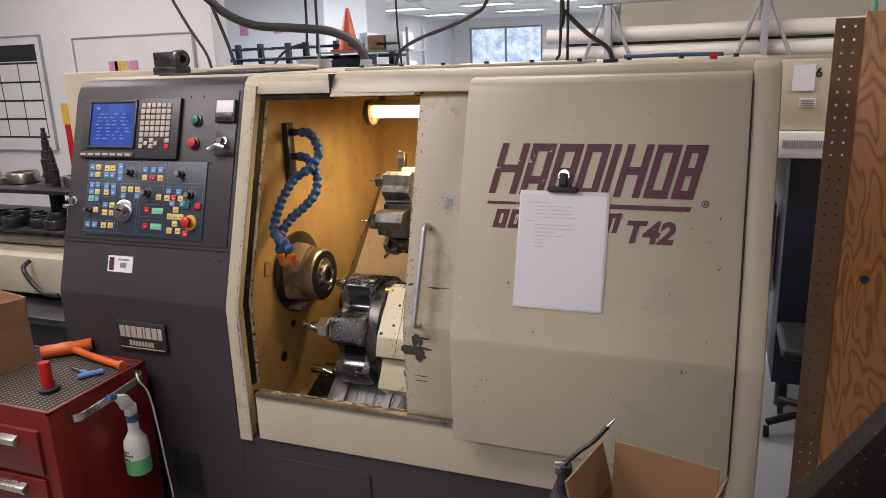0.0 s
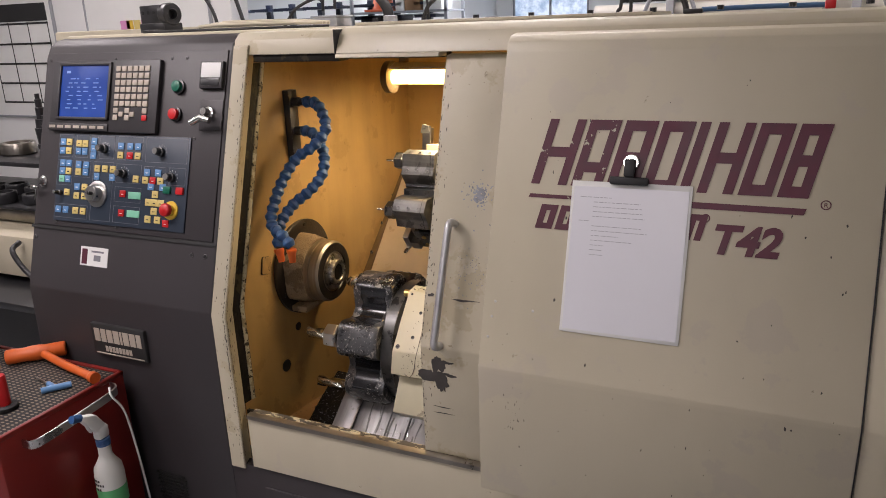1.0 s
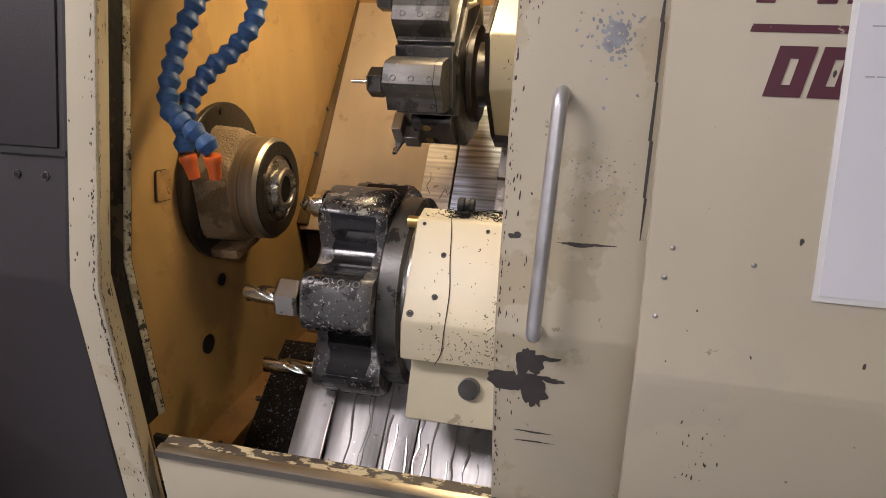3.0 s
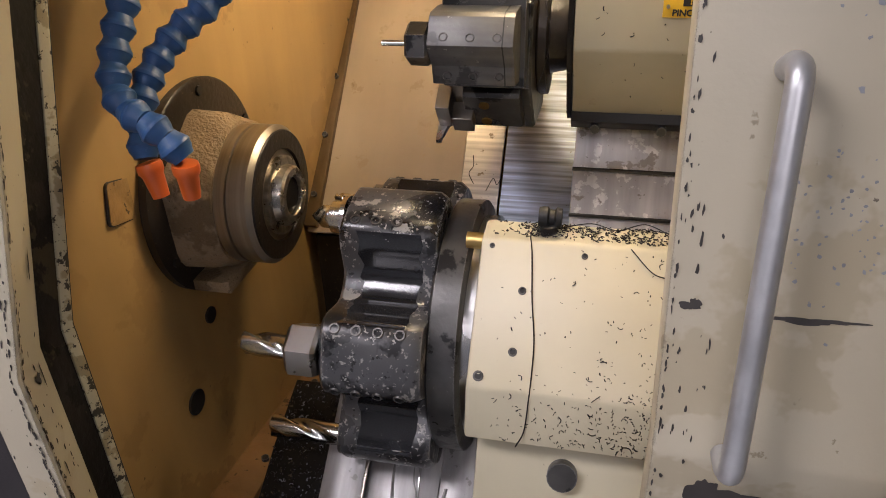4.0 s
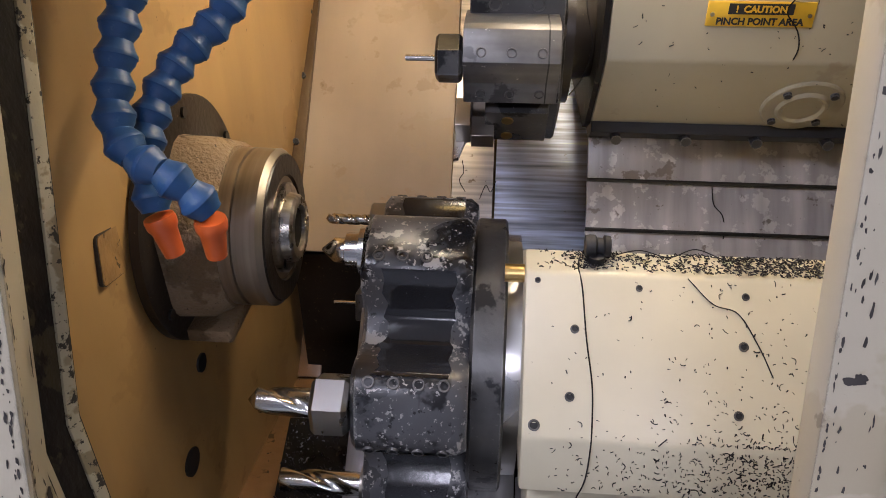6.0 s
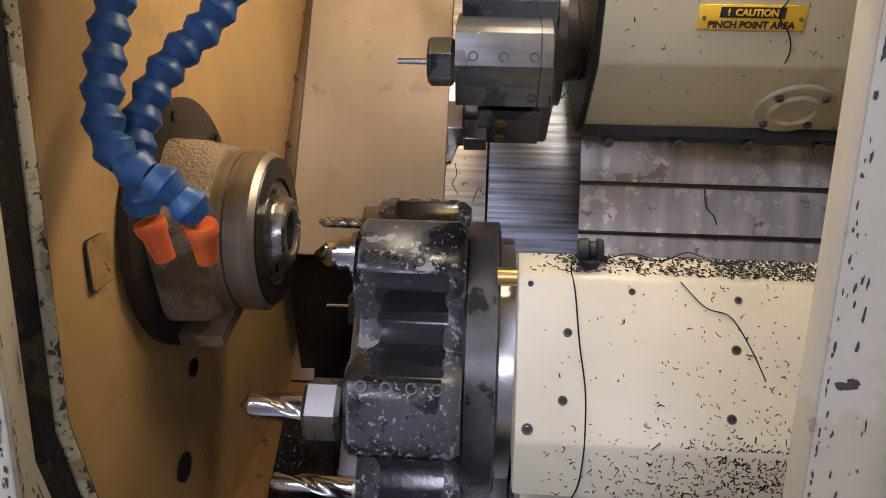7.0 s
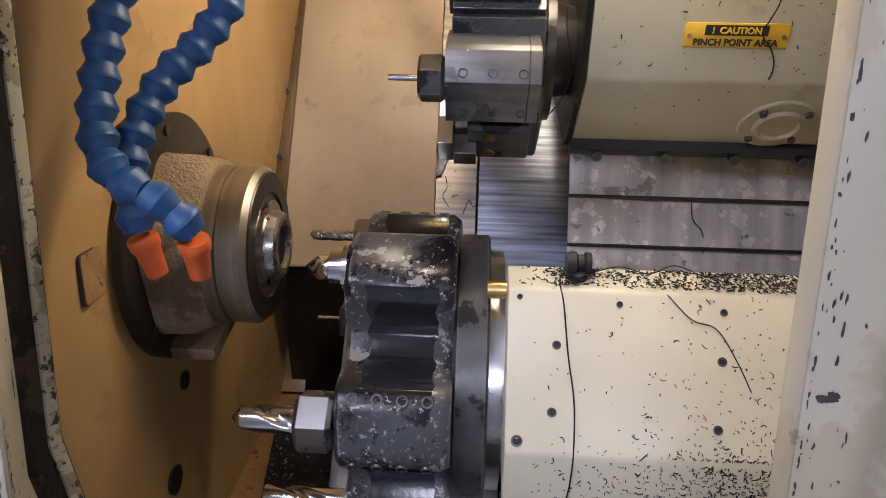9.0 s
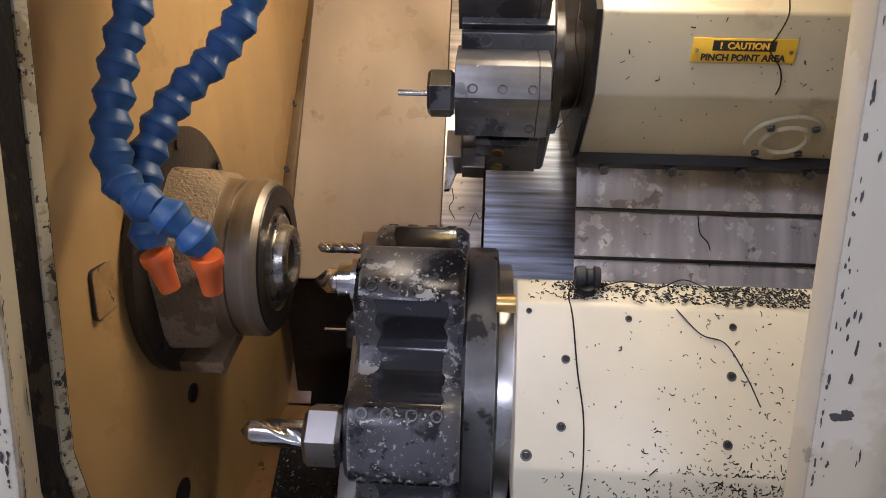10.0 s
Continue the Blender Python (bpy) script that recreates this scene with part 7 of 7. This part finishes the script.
def ring_cup(x, y, z, r, h, material):
    c = thing("tool_ring", "steel collar ring standing on the rack" if material is STEEL_D else "dark tool-holder cup standing on the rack", "tool holder", (x, y, z), group="tool holders on the rack")
    bm = B()
    lathe(bm, (x, y, z), (x, y, z + 1), [(0, 0), (0, r * 0.92), (h * 0.1, r), (h * 0.9, r), (h, r * 0.95), (h, r * 0.7), (h * 0.4, r * 0.66), (h * 0.4, 0)], 24)
    part("ring", bm, material, c)


g = random.Random(9)
for k in range(15):
    ring_cup(-3.2 + (k % 8) * 0.135 + g.uniform(-0.02, 0.02), 0.77 + 0.15 * (k // 8) + g.uniform(-0.02, 0.02), 1.10, g.uniform(0.042, 0.056), g.uniform(0.030, 0.05), BLACK)
for k, (x, r, h) in enumerate(((-3.05, 0.07, 0.045), (-2.90, 0.06, 0.035), (-2.79, 0.075, 0.055), (-2.42, 0.05, 0.05))):
    ring_cup(x, 0.95 - 0.03 * (k % 2), 1.275, r, h, STEEL_D)


def taper_holder(x, y, z, s, label):
    c = thing("taper_holder", label, "tool holder", (x, y, z), group="tool holders on the rack")
    part("holder_body", lathe(B(), (x, y, z), (x, y, z + 1), [(0, 0), (0, 0.030 * s), (0.03 * s, 0.030 * s), (0.03 * s, 0.035 * s), (0.05 * s, 0.035 * s), (0.05 * s, 0.030 * s), (0.12 * s, 0.034 * s), (0.12 * s, 0.028 * s), (0.16 * s, 0.026 * s), (0.16 * s, 0)], 24), BLACK, c)
    part("shank", lathe(B(), (x, y, z + 0.16 * s), (x, y, z + 1), [(0, 0), (0, 0.018 * s), (0.05 * s, 0.018 * s), (0.052 * s, 0.014 * s), (0.085 * s, 0.014 * s), (0.087 * s, 0.010 * s), (0.11 * s, 0.010 * s), (0.11 * s, 0)], 20), BLACK, c)


taper_holder(-2.63, 0.97, 1.275, 1.0, "tall black taper tool holder standing on the rack")
taper_holder(-2.50, 0.88, 1.275, 0.70, "short dark taper tool holder standing on the rack")
c = thing("tapered_cup", "black flared tool cup standing on the rack", "tool holder", (-2.30, 0.95, 1.275), group="tool holders on the rack")
part("cup_body", lathe(B(), (-2.31, 0.95, 1.275), (-2.31, 0.95, 3), [(0, 0), (0, 0.035), (0.04, 0.038), (0.10, 0.046), (0.15, 0.060), (0.155, 0.055), (0.10, 0.03), (0.10, 0)], 28), BLACK, c)
bm = B()
bmesh.ops.create_icosphere(bm, subdivisions=4, radius=1.0)
for v in bm.verts:
    nz_ = noise.noise(v.co * 2.6) * 0.35 + noise.noise(v.co * 6) * 0.12
    v.co = Vector((v.co.x * 0.13, v.co.y * 0.07, v.co.z * 0.045)) * (1 + nz_) + Vector((-2.50, 1.02, 1.148))
solid("shop_rag", bm, mat("pink_rag", (0.42, 0.13, 0.13), 0.9, var=0.2, scale=14, bump=0.3, bscale=90), "crumpled pinkish shop rag on the rack", "rag")
rb = thing("rear_cabinet", "cream electrical cabinet behind the control", "cabinet", (-1.9, 1.05, 0))
part("cabinet_body", box(B(), -2.46, -1.60, 0.98, 1.45, 0.02, 1.80, 0.008), CREAM, rb, "cream painted cabinet")
part("door_panel", box(B(), -2.36, -1.68, 0.974, 0.982, 0.15, 1.74, 0.004), CREAM, rb)
solid("yellow_tag", box(B(), -2.505, -2.462, 0.985, 0.993, 1.56, 1.66), YELLOW, "yellow paper tag on the cabinet edge", "tag")
solid("red_strip", box(B(), -2.50, -2.464, 0.986, 0.995, 1.36, 1.56), RED, "red plastic strip on the cabinet edge", "strip")

# ---- on the partition wall ----


def whiteboard(x0, x1, z0, z1, label):
    w = thing("whiteboard", label, "whiteboard", ((x0 + x1) / 2, 2.195, z0))
    part("board", box(B(), x0, x1, 2.185, 2.198, z0, z1), WHITEPL, w)
    bm = B()
    for a, b, c, d in ((x0 - 0.012, x1 + 0.012, z0 - 0.012, z0), (x0 - 0.012, x1 + 0.012, z1, z1 + 0.012), (x0 - 0.012, x0, z0, z1), (x1, x1 + 0.012, z0, z1)):
        box(bm, a, b, 2.178, 2.198, c, d, 0.002)
    part("frame", bm, GREYPAINT, w, "grey frame")
    return w


wb = whiteboard(-5.1, -3.94, 1.27, 2.045, "whiteboard with a dark-headed schedule grid")
part("schedule_head", box(B(), -4.55, -3.985, 2.181, 2.1855, 1.885, 1.995), BLACKINK, wb, "dark printed heading")
for k in range(5):
    z = 1.865 - k * 0.128
    part("grid_line", box(B(), -4.55, -3.985, 2.182, 2.1855, z, z + 0.012), BLACKINK, wb)
for k in range(4):
    x = -4.55 + k * 0.186
    part("grid_line", box(B(), x, x + 0.005, 2.182, 2.1855, 1.353, 1.88), BLACKINK, wb)
g = random.Random(3)
for k in range(10):
    x, z = g.uniform(-5.0, -4.62), g.uniform(1.35, 1.98)
    part("ink_line", box(B(), x, x + g.uniform(0.06, 0.2), 2.183, 2.1855, z, z + 0.006), INK, wb)
wb2 = whiteboard(-3.63, -2.66, 1.30, 2.01, "bare whiteboard with grey frame and coloured notes")
for x, w, mt in ((-3.35, 0.075, PINK), (-3.30, 0.05, YELLOW), (-3.18, 0.07, PINK), (-3.24, 0.05, KEYYEL)):
    part("paper_note", box(B(), x, x + w, 2.180, 2.1855, 1.78, 1.86), mt, wb2, "coloured paper note")

# ---- far part of the workshop ----


def cantilever_rack(x, y, label):
    r = thing("cantilever_rack", label, "rack", (x, y, 0), group="wall racks")
    for dx in (0, 0.42, 0.75, 1.15):
        part("post", box(B(), x + dx, x + dx + 0.06, y, y + 0.06, 0, 2.05), NAVY, r)
        for z in (1.72, 1.84, 1.97):
            part("arm", box(B(), x + dx, x + dx + 0.25, y - 0.30, y, z, z + 0.03), NAVY, r)
    for z in (1.74, 1.86):
        part("shelf", box(B(), x, x + 1.3, y - 0.3, y, z + 0.012, z + 0.02), GREYPAINT, r)


cantilever_rack(-5.75, 6.3, "dark blue cantilever wall rack with empty arms")
cantilever_rack(-4.35, 6.3, "dark blue cantilever wall rack with grey shelves")
solid("wall_inner", box(B(), X0, -4.1, 8.1, 8.25, 0, CEIL), WHITE, "white painted inner wall", "wall", "structure")
for x in (-6.5, -5.9):
    solid("pink_note", box(B(), x, x + 0.14, 8.085, 8.098, 2.24, 2.40), PINK, "pink paper note on the wall", "note")
cn = thing("traffic_cone", "tall orange traffic cone on a shelf", "traffic cone", (-3.63, 6.1, 1.9))
part("cone", lathe(B(), (-3.62, 6.1, 1.94), (-3.585, 6.1, 3), [(0, 0), (0, 0.125), (0.45, 0.022), (0.45, 0)], 24), CONE, cn)
part("base", box(B(), -3.78, -3.46, 5.96, 6.24, 1.915, 1.94, 0.004), CONE, cn)
sh = thing("shelving", "grey storage shelving with boxes", "shelving", (-3.4, 6.2, 0))
for z in (1.66, 1.895):
    part("shelf", box(B(), -3.95, -2.8, 5.95, 6.45, z, z + 0.02), GREYPAINT, sh)
for x in (-3.95, -2.83):
    for y in (5.95, 6.42):
        part("post", box(B(), x, x + 0.03, y, y + 0.03, 0, 2.15), GREYPAINT, sh)
for x0, x1, z0, z1, mt, lb in ((-3.31, -3.12, 1.915, 2.08, CARD, "brown carton on a shelf"), (-3.09, -2.88, 1.915, 2.10, WHITEPL, "white storage box on a shelf"), (-3.42, -3.32, 1.915, 2.11, WHITEPL, "white storage box on a shelf"), (-3.0, -2.85, 1.68, 1.78, WHITEPL, "white storage box on a shelf"), (-3.85, -3.36, 1.68, 1.88, BLACKRUB, "black monitor on a shelf")):
    solid("storage_box", box(B(), x0, x1, 6.0, 6.3, z0, z1, 0.004), mt, lb, "box")
bl = thing("dome_mirror", "round clear safety dome hanging from the ceiling", "dome mirror", (-1.25, 2.5, 2.2))
bm = B()
lathe(bm, (-1.24, 2.5, 2.30), (-1.24, 2.5, 0), [(0, 0), (0, 0.17), (0.02, 0.17), (0.10, 0.14), (0.16, 0.08), (0.185, 0)], 36)
part("dome", bm, CHROME, bl, "shiny dome")
part("rod", cyl(B(), (-1.24, 2.5, 2.30), (-1.24, 2.5, CEIL), 0.01, n=10), GREYPAINT, bl)

# ---- pipe rack ----
pr = thing("pipe_rack", "grey lattice rack for long pipes", "pipe rack", (0.4, 2.6, 0))
for x in (-0.16, 0.63, 1.40):
    part("post", box(B(), x, x + 0.035, 2.50, 2.54, 0, 2.35, 0.002), GREYPAINT, pr)
    part("post", box(B(), x, x + 0.035, 2.86, 2.90, 0, 2.35, 0.002), GREYPAINT, pr)
    for z in (1.765, 1.865, 2.06):
        part("arm", box(B(), x, x + 0.03, 2.54, 2.86, z - 0.03, z, 0.002), GREYPAINT, pr)
for x in (-0.16, 0.63):
    for s in (-1, 1):
        part("brace", cyl(B(), (x + 0.015 + s * 0.01, 2.515, 2.08), (x + 0.015 + s * 0.13, 2.515, 1.76), 0.010, n=8), GREYPAINT, pr)
part("rail", box(B(), -0.20, 1.50, 2.49, 2.53, 2.06, 2.10, 0.003), GREYPAINT, pr)
for k, (z, r, y, x0) in enumerate(((1.903, 0.040, 2.62, -0.50), (1.800, 0.036, 2.60, -0.52), (1.898, 0.036, 2.75, -0.30), (1.800, 0.036, 2.74, -0.46))):
    bm = B()
    lathe(bm, (x0, y, z), (2, y, z), [(0.02, r * 0.85), (0, r * 0.85), (0, r), (2.4, r), (2.4, r * 0.85)], 24)
    solid("long_pipe", bm, PVC, "long off-white plastic pipe lying on the rack", "pipe", group="long pipes")
solid("black_bar", box(B(), -0.40, 1.6, 2.64, 2.66, 1.845, 1.860), BLACKRUB, "long black bar lying between the pipes", "bar")
solid("rear_partition", box(B(), -0.22, 6.0, 3.6, 3.75, 0.9, CEIL), mat("pale_beige_wall", (0.62, 0.57, 0.47), 0.6, var=0.04), "beige painted partition behind the pipe rack", "wall", "structure")

# ---- machining centre behind ----
mc = thing("machining_centre", "cream and navy machining centre numbered six, behind the lathe", "machine", (1.2, 2.3, 0))
part("upper_body", box(B(), 0.56, 1.35, 2.0, 2.9, 1.432, 1.745, 0.012), CREAM, mc, "cream upper body")
part("white_ledge", box(B(), 0.60, 1.35, 1.96, 2.6, 1.312, 1.430, 0.006), WHITEPL, mc, "white vented ledge")
for k in range(26):
    part("vent_slot", box(B(), 0.735 + k * 0.0065, 0.7385 + k * 0.0065, 1.957, 1.962, 1.362, 1.395), GREYPAINT, mc)
part("navy_body", box(B(), 0.78, 1.35, 2.05, 2.85, 0.16, 1.31, 0.01), NAVY, mc, "navy blue lower body")
for x in (0.84, 1.28):
    part("levelling_foot", cyl(B(), (x, 2.15, 0), (x, 2.15, 0.17), 0.03, n=14), BLACK, mc)
part("notice", box(B(), 0.756, 0.846, 1.993, 1.999, 1.612, 1.726), PAPER, mc, "white notice")
part("small_label", box(B(), 0.790, 0.858, 1.994, 1.999, 1.540, 1.580), WHITEPL, mc, "small caution label")
for k in range(4):
    part("label_line", box(B(), 0.797, 0.85, 1.992, 1.995, 1.546 + k * 0.008, 1.549 + k * 0.008), INK, mc)
lettering("machine_number", "6", 0.848, 1.9985, 1.672, 0.055, BLACKINK, mc, bold=0.002)
bxl = thing("electrics_panel", "grey control box with cables behind the lathe", "control box", (0.72, 2.4, 0))
part("box_body", box(B(), 0.64, 0.77, 2.35, 2.6, 0.55, 0.95, 0.004), GREYPAINT, bxl)
part("box_cover", box(B(), 0.64, 0.77, 2.34, 2.35, 0.96, 1.06, 0.002), WHITEPL, bxl)
part("leg", box(B(), 0.68, 0.72, 2.45, 2.50, 0.0, 0.55), BLACK, bxl)
ch = thing("office_chair", "black swivel chair with a five-star base", "chair", (0.98, 1.85, 0))
part("seat", box(B(), 0.78, 1.2, 1.66, 2.06, 0.44, 0.50, 0.03, 3), BLACKRUB, ch, "black padded seat")
part("column", cyl(B(), (0.98, 1.86, 0.10), (0.98, 1.86, 0.44), 0.025, n=16), BLACK, ch)
for k in range(5):
    a = radians(72 * k + 200)
    e = Vector((0.98 + 0.24 * math.cos(a), 1.86 + 0.24 * math.sin(a), 0.075))
    leg = part("leg", tube(B(), [(0.98, 1.86, 0.11), (0.98 + 0.12 * math.cos(a), 1.86 + 0.12 * math.sin(a), 0.105), e], 0.018, 10), BLACKRUB, ch)
    part("caster", cyl(B(), e + Vector((-0.012, 0, -0.047)), e + Vector((0.012, 0, -0.047)), 0.028, n=16), BLACKRUB, leg)
